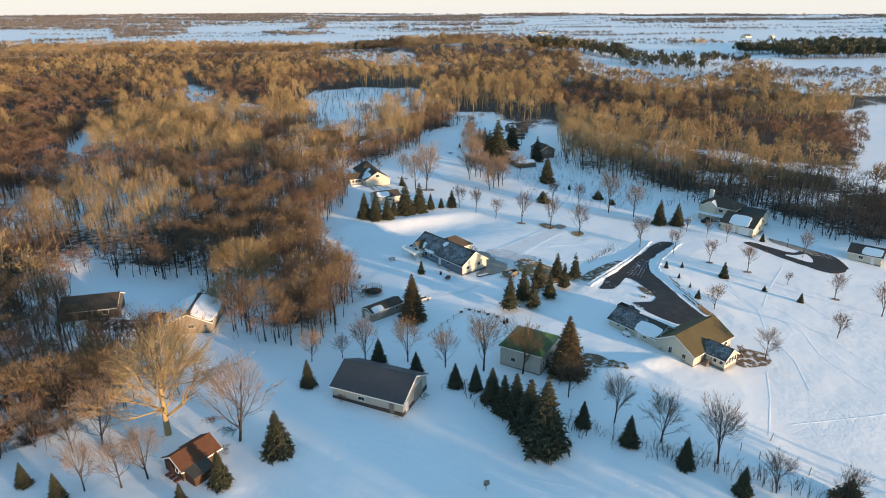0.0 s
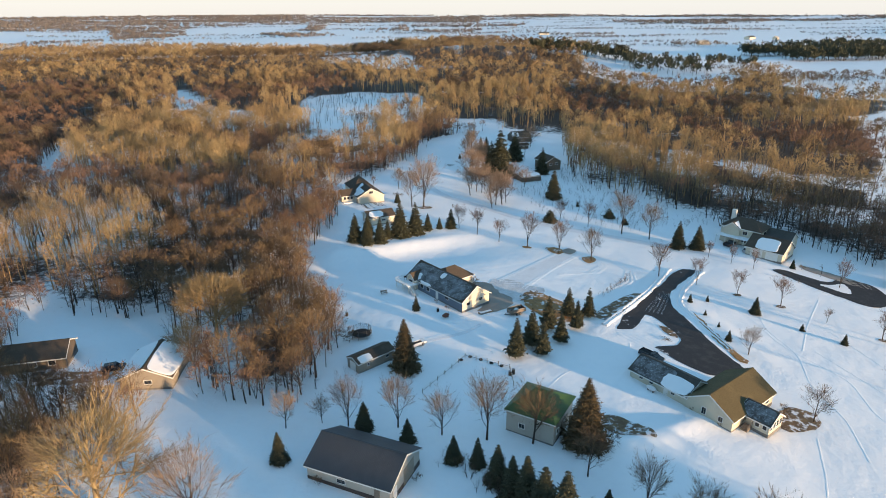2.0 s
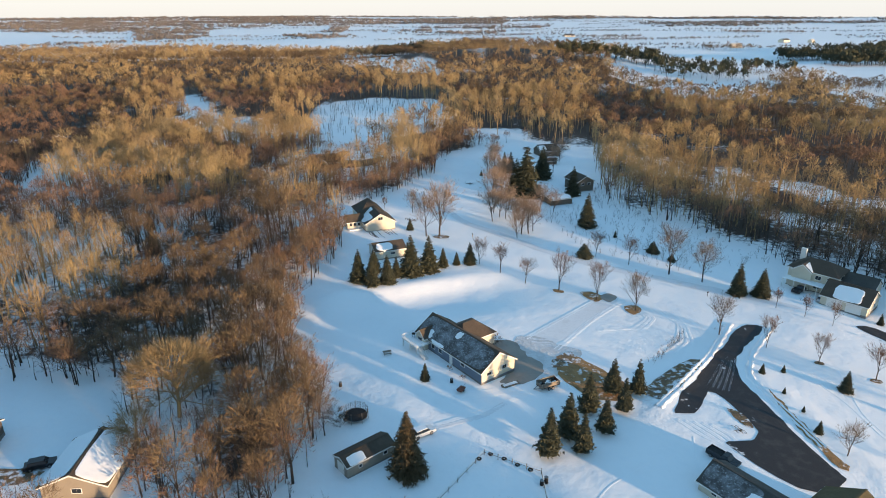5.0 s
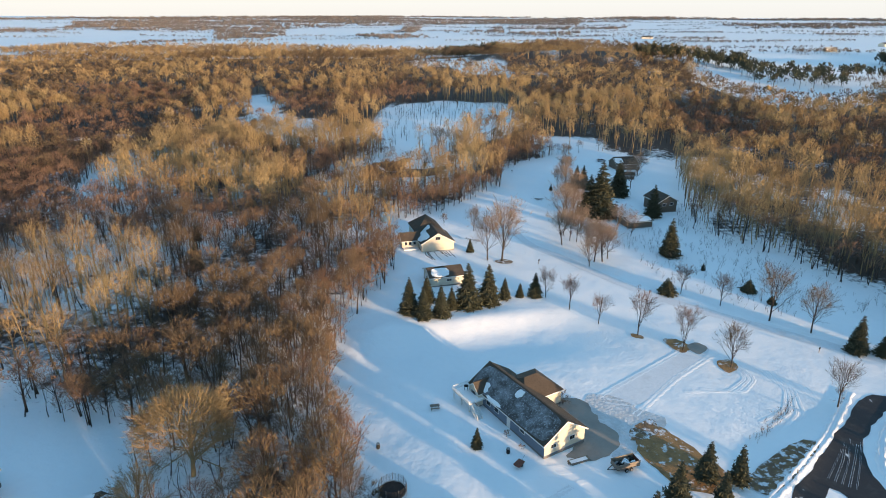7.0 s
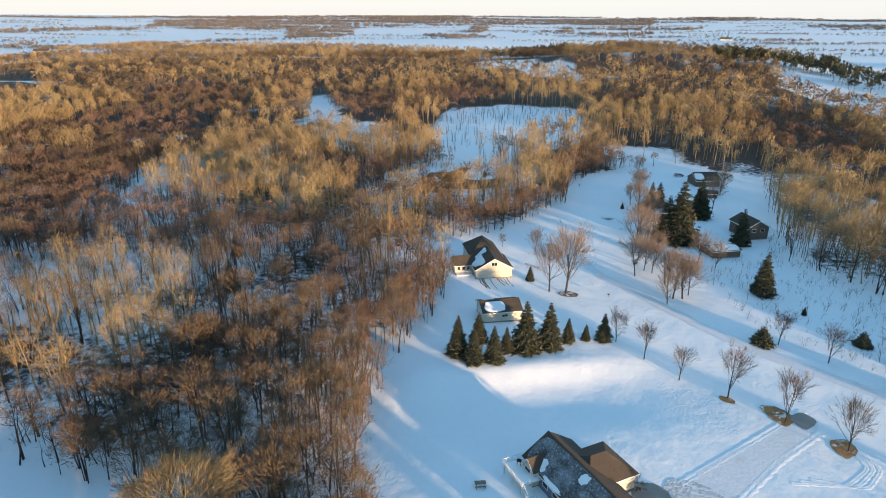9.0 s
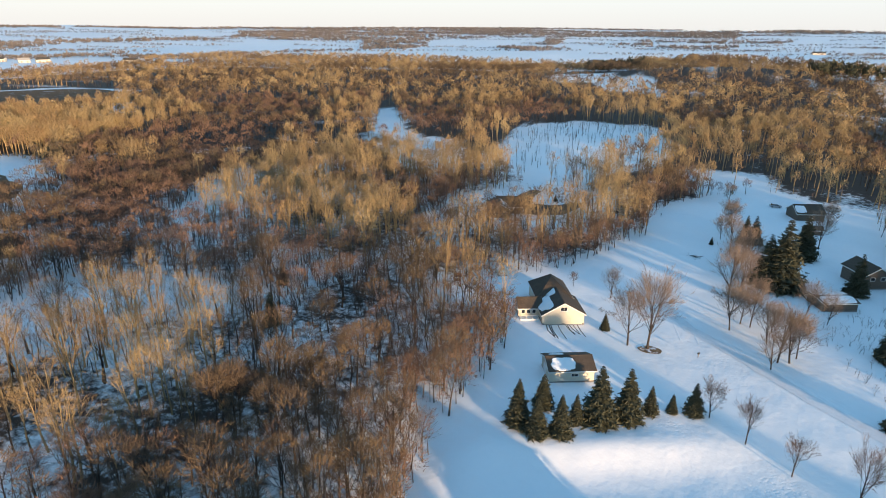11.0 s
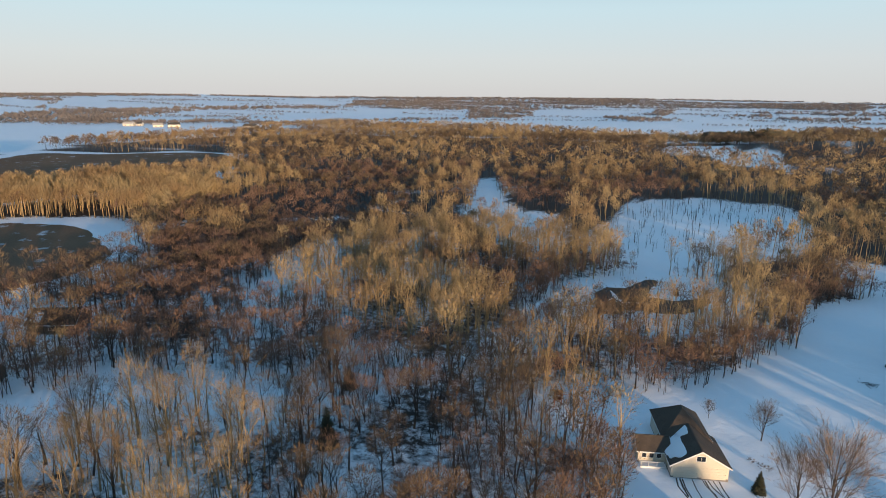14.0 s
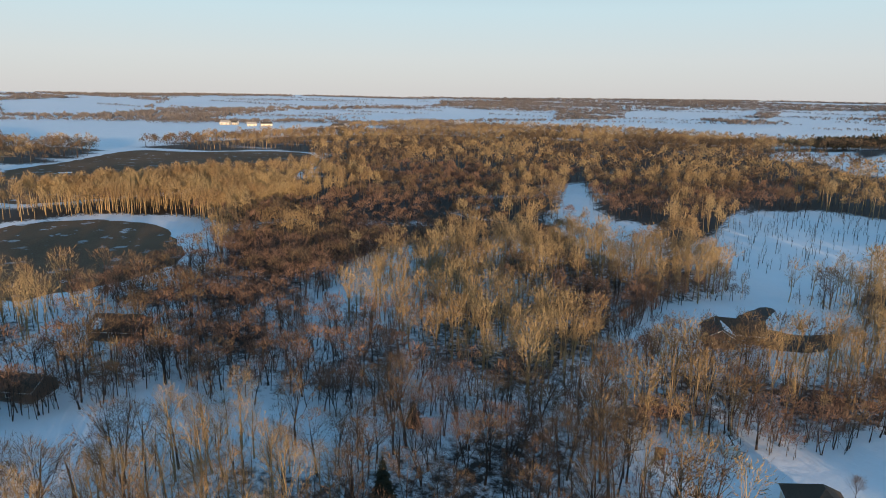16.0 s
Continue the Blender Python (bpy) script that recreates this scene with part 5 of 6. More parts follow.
sheet("slush", [(13, 185), (19, 186), (24, 182), (29, 180), (27, 174), (22, 169), (17, 165), (18, 173), (15, 176)], MIRE, "rutted slushy snow", "drive", 0.05)
sheet("thawed_lawn", [(23.5, 178), (27, 177), (33, 171), (37, 164), (33, 160), (27, 160.5), (24, 165), (21.5, 171)], GRASS, "thawed dead lawn", "lawn", 0.08)
sheet("thawed_lawn", [(21, 175), (26, 180), (27, 175), (21, 171)], DIRT, "thawed muddy patch", "lawn", 0.1)
sheet("track", [(15, 184), (42, 213), (44, 209), (22, 180)], SLUSH, "packed snow track", "drive", 0.05)
sheet("lane", [(-14, 300), (-1, 270), (9, 261), (33, 236), (60, 221), (90, 206), (91, 209), (61, 225), (34, 240), (10, 265), (0, 274), (-11, 302)], SLUSH, "packed snow lane", "road", 0.05)
sheet("thawed_ring", [(33, 213), (37, 213.5), (39.5, 210), (37, 206), (35, 208)], GRASS, "thawed grass round a tree", "lawn", 0.09)
sheet("thawed_ring", [(43, 204), (47, 206), (48, 202), (44.5, 199)], GRASS, "thawed grass round a tree", "lawn", 0.09)
sheet("thawed_ring", [(26, 215), (29, 214), (29, 212), (26.5, 212.5)], GRASS, "thawed grass round a tree", "lawn", 0.09)
for x, y, r in ((77, 215, 2.4), (83, 214, 2.2), (81, 168, 1.7), (81, 179, 1.2), (90, 173, 1.4), (89, 160, 0.9), (96, 154, 1.0), (107, 157, 1.3), (-7, 255, 3.0)):
    sheet("thawed_ring", [(x - r, y - 0.2 * r), (x - 0.2 * r, y + 0.6 * r), (x + r, y + 0.3 * r), (x + 0.9 * r, y - 0.6 * r), (x - 0.3 * r, y - 0.8 * r)], DIRT, "thawed brown ring round a tree", "lawn", 0.09)
sheet("drive_mouth", [(38, 210), (41, 213), (43.5, 210), (40, 206)], APRON, "grey bare drive mouth", "drive", 0.1)
sheet("thawed_slope", [(32, 123), (38, 119), (40, 114.5), (33, 115), (30, 119)], DIRT, "thawed earth with snow streaks behind the ranch house", "lawn", 0.08)
sheet("thawed_rim", [(63, 122), (69, 128), (74, 126), (73, 121), (66, 119)], DIRT, "thawed earth beside the ranch house", "lawn", 0.08)
sheet("lot", [(-84, 132.5), (-66, 134), (-66, 130.5), (-80, 127)], DIRT, "muddy parking strip with snow", "drive", 0.08)
MUD = mat("wet_mud", (0.085, 0.065, 0.05), 0.8, spots=[(0.3, (0.05, 0.04, 0.035), 0.42, 0.65, 0.8), (0.5, (0.7, 0.71, 0.73), 0.66, 0.72, 0.8)], bump=0.3, bump_scale=2)
sheet("pond_drive", [(-72, 366), (-67, 388), (-62, 388), (-63, 372), (-60, 365)], MUD, "brown thawed spur of the drive", "drive", 0.1)
sheet("pond_drive", [(-66, 362), (-58, 348), (-46, 354), (-41, 371), (-43, 377), (-52, 366), (-60, 366)], MUD, "brown thawed drive beside the house", "drive", 0.1)
sheet("marsh", [(-366, 264), (-356, 294), (-326, 314), (-300, 308), (-262, 294), (-246, 275), (-246, 242), (-250, 222), (-340, 206)], ICE, "brown frozen marsh with patches of snow", "marsh", 0.15, 3.0, 4.0)
sheet("marsh", [(-414, 278), (-405, 315), (-405, 362), (-416, 420), (-412, 476), (-556, 622), (-620, 585), (-655, 520), (-720, 510), (-660, 440), (-592, 368), (-580, 336), (-518, 293)], ICE, "brown frozen marsh with patches of snow", "marsh", 0.15, 3.0, 6.0)

# ---- single trees ----
trng = np.random.default_rng(77)


def tree_thing(name, shape, materials, label, category):
    v1, f1, v2, f2 = shape
    t = new(name)
    for n, v, f, m in (("trunk", v1, f1, materials[0]), ("crown", v2, f2, materials[1])):
        ob = new(n, mesh_from(n, v, f, [m]))
        ob.parent = t
    return tagged(t, label, category)


def plant(sorts, rows, group, shift=0.0):
    """Stands trees at (x, y, height), each a copy of one of the sorts of 10 m."""
    for i, (x, y, h) in enumerate(rows):
        src = sorts[int(trng.integers(len(sorts)))] if len(sorts) > 1 else sorts[0]
        s = h / 10.0
        t = src if not src.get("used") else copy_thing(src, Matrix())
        src["used"] = 1
        t.matrix_basis = pose(x, y, ground_z(x, y), 0, 0, float(trng.uniform(0, 360))) @ Matrix.Diagonal((s * trng.uniform(0.9, 1.12), s * trng.uniform(0.9, 1.12), s, 1))
        if group:
            t["group"] = group


SPRUCES = [tree_thing("spruce", spruce_tree(trng, 10, 2.8, 25, 17), [BARK, NEEDLE], "dark green spruce standing in snow", "conifer") for _ in range(4)]
SLIM = [tree_thing("spruce", spruce_tree(trng, 10, 2.3, 18, 12, 0.15), [BARK, NEEDLE], "slender spruce with a short bare stem in snow", "conifer") for _ in range(3)]
DENSE = [tree_thing("blue_spruce", spruce_tree(trng, 10, 2.9, 34, 26, 0.02), [BARK, NEEDLE_BROWN], "large dense spruce with evening sun painted into its brown needles", "conifer")]
SHRUBBY = [tree_thing("juniper", spruce_tree(trng, 10, 6.5, 12, 14, 0.0), [BARK, NEEDLE], "low spreading dark juniper in snow", "shrub") for _ in range(2)]
plant(SPRUCES, [(-26, 107, 6.1), (-27, 87, 8.4), (-34, 79, 6.6), (-13, 116, 6.2), (-5, 113, 4.9), (3, 108, 5.4), (7, 107, 5.8), (10, 103, 7.7), (14, 98, 9.6), (18, 89, 14.5), (12, 100, 8.0), (16, 94, 11.0), (26, 96, 5.4), (33, 91, 6.1), (41, 86, 5.9), (48, 80, 5.5), (-64, 78, 4.5), (-57, 75, 5.2), (-38, 74, 4.7)], "spruces by the fence row")
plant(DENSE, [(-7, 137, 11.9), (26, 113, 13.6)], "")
plant(SLIM, [(17, 143, 9.8), (21, 148, 9.7), (23, 144, 8.4), (28, 150, 7.6), (26, 156, 9.1), (32, 163, 8.2), (33, 157, 7.6), (37, 163, 8.2)], "spruce group by the drive")
plant(SPRUCES, [(-28, 214, 9.8), (-24, 212, 8.0), (-20, 214, 8.6), (-18, 219, 6.4), (-14, 221, 12.4), (-9, 224, 11.4), (-5, 228, 6.2), (-1, 230, 4.2), (3, 231, 7.1), (-25, 222, 7.3), (-18, 261, 4.5)], "spruce row above the field")
plant(SPRUCES, [(19, 349, 10.4), (22, 350, 10.4), (26, 308, 21.5), (22, 309, 15.9), (36, 340, 15.4), (46, 312, 12.8), (45, 271, 12.6), (77, 215, 9.5), (83, 214, 8.5), (-6, 165, 4.1)], "tall spruces")
plant(SPRUCES, [(66, 173, 2.6), (71, 174, 1.9), (81, 168, 5.0), (67, 165, 1.5), (68, 159, 1.4), (68, 153, 2.9), (89, 160, 2.0), (96, 154, 2.9), (107, 200, 3.3), (-53, 373, 3.3), (-94, 230, 8.8), (8, 342, 2.8), (53, 260, 2.4), (-106, 252, 6.0)], "young spruces")
plant(SHRUBBY, [(65, 80, 5.0), (39, 240, 5.0), (62, 246, 4.2), (66, 239, 2.6)], "")

YARD = [tree_thing("bare_tree", both(bare_tree(trng, 10, 3.3, 1.6, 18, 1300, 0.034, sides=5, thick=0.014, subs=6, low=0.48, twig=0.7), puff_tree(trng, 9.8, 3.2, 2.4, 700, 0.026)), [BARK, TWIG], "leafless yard tree standing in snow", "tree") for _ in range(5)]
WARM = [tree_thing("bare_tree", both(bare_tree(trng, 10, 3.3, 1.4, 20, 1700, 0.03, sides=5, thick=0.013, subs=6, low=0.48, twig=0.7), puff_tree(trng, 9.9, 3.3, 2.0, 900, 0.024)), [BARK, TWIG_TAN], "leafless brown-twigged tree in snow", "tree") for _ in range(4)]
YOUNG = [tree_thing("young_tree", both(bare_tree(trng, 10, 2.7, 1.8, 16, 850, 0.038, sides=4, thick=0.012, subs=5), puff_tree(trng, 9.8, 2.6, 2.4, 600, 0.028)), [BARK, TWIG_RED], "young leafless tree on the snowy lawn", "tree") for _ in range(4)]
COTTON = [tree_thing("cottonwood", both(bare_tree(trng, 10, 5.0, 2.4, 26, 7000, 0.026, sides=8, thick=0.022, subs=14, low=0.48, twig=0.36), puff_tree(trng, 9.8, 4.6, 3.0, 1600, 0.024, 0.65, up=0.4, long=0.6)), [BARK_PALE, TWIG_GOLD], "old cottonwood with a thick golden trunk and bare limbs", "tree")]
plant(COTTON, [(-47, 91, 20.4), (-53, 139, 9.0)], "")
ROUND = [tree_thing("round_tree", both(bare_tree(trng, 10, 6.0, 1.4, 36, 3600, 0.034, sides=8, thick=0.022, subs=12, low=0.35, twig=0.25), puff_tree(trng, 10, 6.0, 2.2, 4200, 0.05, 0.8, up=0.35, long=0.45)), [BARK_PALE, TWIG_GOLD], "broad round leafless tree with golden twigs", "tree")]
plant(ROUND, [(-51.5, 151, 15.5)], "")
plant(WARM, [(-34, 90, 16.1), (-57, 88, 12.3), (-61, 86, 7.8), (-46, 80, 10.1), (-27, 116, 8.0), (-21, 118, 5.7), (-68, 87, 9.0), (-77, 95, 10.5), (-70, 95, 10.5), (-60, 99, 10.8), (-50, 103, 7.4), (-54, 77, 9.4), (-49, 78, 9.5), (-23, 146, 9.3)], "bare trees round the cabin")
plant(YARD, [(-16, 117, 10.5), (-7, 117, 10.9), (9, 114, 12.5), (17, 113, 11.8), (1, 115, 9.3), (32, 97, 10.2), (39, 92, 10.4), (47, 87, 12.3), (54, 81, 7.7), (25, 105, 9.0), (72, 123, 7.7), (70, 147, 7.1), (95, 135, 6.7), (64, 79, 7.6)], "bare trees along the fence row")
plant(YOUNG, [(72, 185, 8.4), (81, 179, 7.5), (90, 173, 8.9), (84, 207, 5.6), (89, 202, 6.2), (94, 198, 6.8), (114, 187, 8.8), (98, 165, 4.0), (107, 157, 8.0), (114, 148, 9.5)], "young trees on the east lawn")
plant(YOUNG, [(6, 231, 8.6), (12, 225, 9.3), (19, 219, 8.1), (28, 214, 11.9), (37, 208, 11.5), (43, 241, 8.8), (52, 235, 9.5)], "avenue of young trees along the lane")
plant(YARD, [(46, 202, 10.8), (70, 223, 12.8), (63, 190, 10.5), (-19, 281, 9.2), (62, 228, 15.5), (-30, 285, 4.7)], "")
plant(WARM, [(-7, 255, 20.2), (-12, 255, 15.0), (21, 260, 13.9), (23, 261, 13.9), (11, 273, 12.3), (12, 297, 15.4), (14, 278, 10.7)], "tall bare trees by the lane")
plant(WARM, [(16, 402, 9.0), (15, 372, 10.5), (15, 360, 12.0), (17, 326, 13.0), (18, 312, 13.5), (12, 283, 10.0), (21, 276, 9.0), (14, 340, 12.7), (14, 315, 12.2), (14, 294, 10.3), (16, 277, 10.7), (19, 269, 10.9), (11, 350, 9.3), (16, 305, 12.1), (18, 288, 10.2), (19, 256, 9.7), (25, 264, 10.7), (30, 288, 11.0), (35, 287, 9.1), (43, 354, 12.7), (49, 378, 12.3)], "bare trees beside the north lane")

EDGE_OAK = [tree_thing("woodland_tree", both(bare_tree(trng, 10, 2.7, 2.6, 12, 480, 0.05, sides=4, subs=5, thick=0.013, twig=0.7), puff_tree(trng, 10.1, 2.8, 4.6, 380, 0.06, fill=0.6, up=0.45, long=0.6)), [BARK, TWIG], "bare brown tree at the wood's edge", "tree") for _ in range(6)]
EDGE_RED = [tree_thing("woodland_tree", both(bare_tree(trng, 10, 3.0, 1.6, 12, 480, 0.05, sides=4, stems=2, subs=5, thick=0.012, twig=0.7), puff_tree(trng, 10.2, 3.1, 3.4, 400, 0.06, fill=0.6, up=0.5, long=0.6)), [BARK, TWIG_RED], "bare reddish tree at the wood's edge", "tree") for _ in range(6)]
EDGE_GOLD = [tree_thing("woodland_tree", both(bare_tree(trng, 10, 1.8, 3.6, 10, 420, 0.045, sides=4, subs=5, thick=0.011, twig=0.8), puff_tree(trng, 10.2, 2.0, 5.0, 330, 0.05, up=0.7, long=0.7)), [BARK_PALE, TWIG_GOLD], "bare pale-stemmed aspen at the wood's edge", "tree") for _ in range(5)]
singles = singles[np.hypot(singles[:, 0] + 50, singles[:, 1] - 147.5) > 11]
which = sort(singles, 15)
for kind_at, sorts, tall in ((0, EDGE_OAK, 13.0), (1, EDGE_RED, 10.5), (2, EDGE_GOLD, 15.0)):
    plant(sorts, [(float(x), float(y), float(tall * trng.uniform(0.7, 1.2))) for x, y in singles[which == kind_at]], "trees at the wood's edge")

# ---- vehicles ----
def wheel(parent, x, y, r=0.36, w=0.24):
    bm = bmesh.new()
    q = bmesh.ops.create_cone(bm, cap_ends=True, segments=16, radius1=r, radius2=r, depth=w)
    bmesh.ops.transform(bm, matrix=pose(x, y, r, 90), verts=q["verts"])
    bmesh.ops.bevel(bm, geom=[e for e in bm.edges if e.calc_length() < 0.3 and abs(e.verts[0].co.y - e.verts[1].co.y) < 0.01], offset=0.04, segments=1, affect='EDGES')
    wh = part("wheel", bm, BLACK, parent)
    bm = bmesh.new()
    q = bmesh.ops.create_cone(bm, cap_ends=True, segments=12, radius1=r * 0.58, radius2=r * 0.58, depth=w + 0.02)
    bmesh.ops.transform(bm, matrix=pose(x, y, r, 90), verts=q["verts"])
    part("rim", bm, STEEL, wh)


def car(name, x, y, turn, paint, label, pickup=False, snowy=False):
    c = thing(name, x, y, turn, label, "car")
    L, W = (5.6, 1.95) if pickup else (4.7, 1.82)
    l, w = L / 2, W / 2
    side = [(-l, 0.35), (l - 0.1, 0.35), (l, 0.6), (l - 0.05, 0.88), (l - 1.25, 1.02), (-l + 0.1, 1.05), (-l, 0.9)]
    bm = loft(bmesh.new(), [[Vector((px, s * w * k, pz)) for px, pz in side] for s, k in ((-1, 0.94), (-1, 1.0), (1, 1.0), (1, 0.94))][:1] + [[Vector((px, -w, 0.35 + (pz - 0.35) * 0.93)) for px, pz in side], [Vector((px, w, 0.35 + (pz - 0.35) * 0.93)) for px, pz in side]])
    bmesh.ops.bevel(bm, geom=bm.edges[:], offset=0.05, segments=1, affect='EDGES')
    part("body", bm, paint, c)
    a, b = (-0.2, 1.5) if pickup else (-l + 0.5, 1.2)
    for nm, m, g, z0, z1 in (("glasshouse", GLASS, 0.0, 1.0, 1.5), ("roof", SNOW if snowy else paint, 0.03, 1.48, 1.6)):
        k = 0.3 if nm == "roof" else 0.0
        bm = loft(bmesh.new(), [[Vector((a + k, -w * 0.9 + k * 0.3, z0)), Vector((b - k * 1.6, -w * 0.9 + k * 0.3, z0)), Vector((b - k * 1.6, w * 0.9 - k * 0.3, z0)), Vector((a + k, w * 0.9 - k * 0.3, z0))],
                                [Vector((a + 0.3, -w * 0.78, z1)), Vector((b - 0.5, -w * 0.78, z1)), Vector((b - 0.5, w * 0.78, z1)), Vector((a + 0.3, w * 0.78, z1))]])
        part(nm, bm, m, c)
    if pickup:
        box("load_bed", -l + 0.12, -0.3, -w * 0.82, w * 0.82, 0.7, 1.06, BLACK, c)
        for s in (-1, 1):
            box("bed_side", -l + 0.05, -0.25, s * w * 0.84, s * w * 0.98, 0.9, 1.25, paint, c)
        box("tailgate", -l, -l + 0.08, -w * 0.9, w * 0.9, 0.6, 1.25, paint, c)
    for px in (-l + 0.95, l - 0.95):
        for s in (-1, 1):
            wheel(c, px, s * (w - 0.1))
    for s in (-1, 1):
        box("headlight", l - 0.12, l + 0.01, s * w * 0.55, s * w * 0.85, 0.62, 0.78, TRIM, c)
        box("tail_light", -l - 0.01, -l + 0.1, s * w * 0.7, s * w * 0.9, 0.7, 0.9, RED_WOOD, c)
    return c


car("pickup_truck", -79.0, 130.8, 8, PAINT_SILVER, "silver pickup parked on the muddy strip", True)
car("parked_car", -67.2, 134.2, 25, PAINT_BLACK, "dark car beside the snow-roofed house")
car("pickup_truck", 47.0, 143.6, -50, PAINT_BLACK, "black pickup at the end of the garage wing", True)
car("parked_car", -5.2, 147.0, 35, PAINT_WHITE, "white car behind the large spruce", snowy=True)
car("parked_car", 34.5, 407.0, 5, PAINT_SILVER, "grey car on the far lane", snowy=True)
car("pickup_truck", 95.5, 218.5, 40, PAINT_BLACK, "dark pickup before the large house", True)
car("parked_car", 98.8, 212.6, 45, PAINT_SILVER, "snow-dusted car before the large house", snowy=True)


def camper():
    c = thing("camper_trailer", 56.3, 411.5, -8, "white camper trailer parked on snow", "trailer")
    bm = loft(bmesh.new(), [[Vector((x, s * 1.15, z)) for x, z in ((-3.2, 0.6), (3.0, 0.6), (3.3, 1.6), (2.8, 2.7), (-2.9, 2.8), (-3.3, 2.2))] for s in (-1, 1)])
    part("shell", bm, PAINT_WHITE, c)
    window(c, -1.2, -1.15, 1.9, -90, 1.4, 0.7)
    window(c, 1.6, -1.15, 1.9, -90, 1.0, 0.7)
    for x in (-0.5, 0.5):
        for s in (-1, 1):
            wheel(c, x, s * 1.05, 0.34)
    box("roof_snow", -2.8, 2.7, -1.0, 1.0, 2.78, 2.9, SNOW, c)


def dump_trailer():
    c = thing("dump_trailer", 19.2, 164.2, 28, "dark dump trailer full of junk and snow", "trailer")
    bm = block(bmesh.new(), -2.2, 2.2, -1.05, 1.05, 0.65, 0.78)
    part("bed", bm, BLACK, c)
    for s in (-1, 1):
        box("side_board", -2.2, 2.2, s * 0.99, s * 1.05, 0.78, 1.6, GREY_WOOD, c)
        box("side_rail", -2.25, 2.25, s * 1.0, s * 1.08, 1.6, 1.68, TAUPE, c)
    for s in (-1, 1):
        box("end_board", s * 2.14, s * 2.2, -0.99, 0.99, 0.78, 1.5, RED_WOOD if s > 0 else GREY_WOOD, c)
    r = np.random.default_rng(9)
    for i in range(16):
        px, py = r.uniform(-1.8, 1.8), r.uniform(-0.7, 0.7)
        a, b, h = r.uniform(0.2, 0.5, 3)
        m = pose(px, py, 0.85 + h / 2, *r.uniform(-25, 25, 2), r.uniform(0, 180))
        box("junk", -a, a, -b / 2, b / 2, -h / 2, h / 2, (SNOW, STEEL, GREY_WOOD, BLACK, SNOW)[i % 5], c, m=m, bevel=0.03)
    for x in (-0.45, 0.45):
        for s in (-1, 1):
            wheel(c, x, s * 1.15, 0.36, 0.2)
    bm = bmesh.new()
    rod(bm, (-2.2, 0.6, 0.6), (-3.5, 0, 0.5), 0.06)
    rod(bm, (-2.2, -0.6, 0.6), (-3.5, 0, 0.5), 0.06)
    part("drawbar", bm, BLACK, c)


def trampoline():
    c = thing("trampoline", -18.0, 151.5, 0, "round trampoline with a dark safety net", "trampoline")
    bm = bmesh.new()
    n, R = 28, 2.2
    ring = [Vector((R * math.cos(2 * math.pi * i / n), R * math.sin(2 * math.pi * i / n), 0.85)) for i in range(n)]
    for i in range(n):
        rod(bm, ring[i], ring[(i + 1) % n], 0.05, 5)
    part("frame_ring", bm, STEEL, c)
    bm = bmesh.new()
    q = bmesh.ops.create_cone(bm, cap_ends=True, segments=n, radius1=R - 0.1, radius2=R - 0.1, depth=0.03)
    bmesh.ops.transform(bm, matrix=pose(0, 0, 0.84), verts=q["verts"])
    part("mat", bm, BLACK, c)
    for i in range(0, n, 4):
        a = 2 * math.pi * i / n
        bm = bmesh.new()
        rod(bm, (R * 1.04 * math.cos(a), R * 1.04 * math.sin(a), -0.2), (R * 1.04 * math.cos(a), R * 1.04 * math.sin(a), 2.5), 0.035, 5)
        part("net_pole", bm, STEEL, c)
    bm = bmesh.new()
    for k in range(7):
        z = 0.95 + 0.22 * k
        for i in range(n):
            rod(bm, ring[i] + Vector((0, 0, z - 0.85)), ring[(i + 1) % n] + Vector((0, 0, z - 0.85)), 0.018, 3)
    for i in range(n):
        rod(bm, ring[i], ring[i] + Vector((0, 0, 1.5)), 0.018, 3)
    part("net", bm, BLACK, c)


def playset():
    c = thing("swing_set", -61.2, 272.8, 25, "wooden play tower with a swing beam", "playset")
    for x in (-0.8, 0.8):
        for y in (-0.8, 0.8):
            box("post", x - 0.07, x + 0.07, y - 0.07, y + 0.07, -0.3, 3.0, RED_WOOD, c)
    box("platform", -0.9, 0.9, -0.9, 0.9, 1.3, 1.42, RED_WOOD, c)
    bm = loft(bmesh.new(), [[Vector((x, -1.0, 2.6)), Vector((x, 0, 3.5)), Vector((x, 1.0, 2.6)), Vector((x, 0.95, 2.5)), Vector((x, 0, 3.35)), Vector((x, -0.95, 2.5))] for x in (-1, 1)])
    part("roof", bm, ROOF_RUST, c)
    box("yellow_panel", -0.85, -0.78, -0.7, 0.7, 1.42, 2.1, GRASS, c)
    bm = bmesh.new()
    rod(bm, (0.9, 0, 2.4), (4.6, 0, 2.4), 0.07)
    rod(bm, (4.6, 0, 2.4), (4.6, -1.0, -0.1), 0.06)
    rod(bm, (4.6, 0, 2.4), (4.6, 1.0, -0.1), 0.06)
    part("swing_beam", bm, RED_WOOD, c)
    for x in (2.0, 3.4):
        bm = bmesh.new()
        for d in (-0.22, 0.22):
            rod(bm, (x + d, 0, 2.4), (x + d, 0, 0.5), 0.015, 3)
        block(bm, x - 0.28, x + 0.28, -0.1, 0.1, 0.46, 0.52)
        part("swing", bm, BLACK, c)


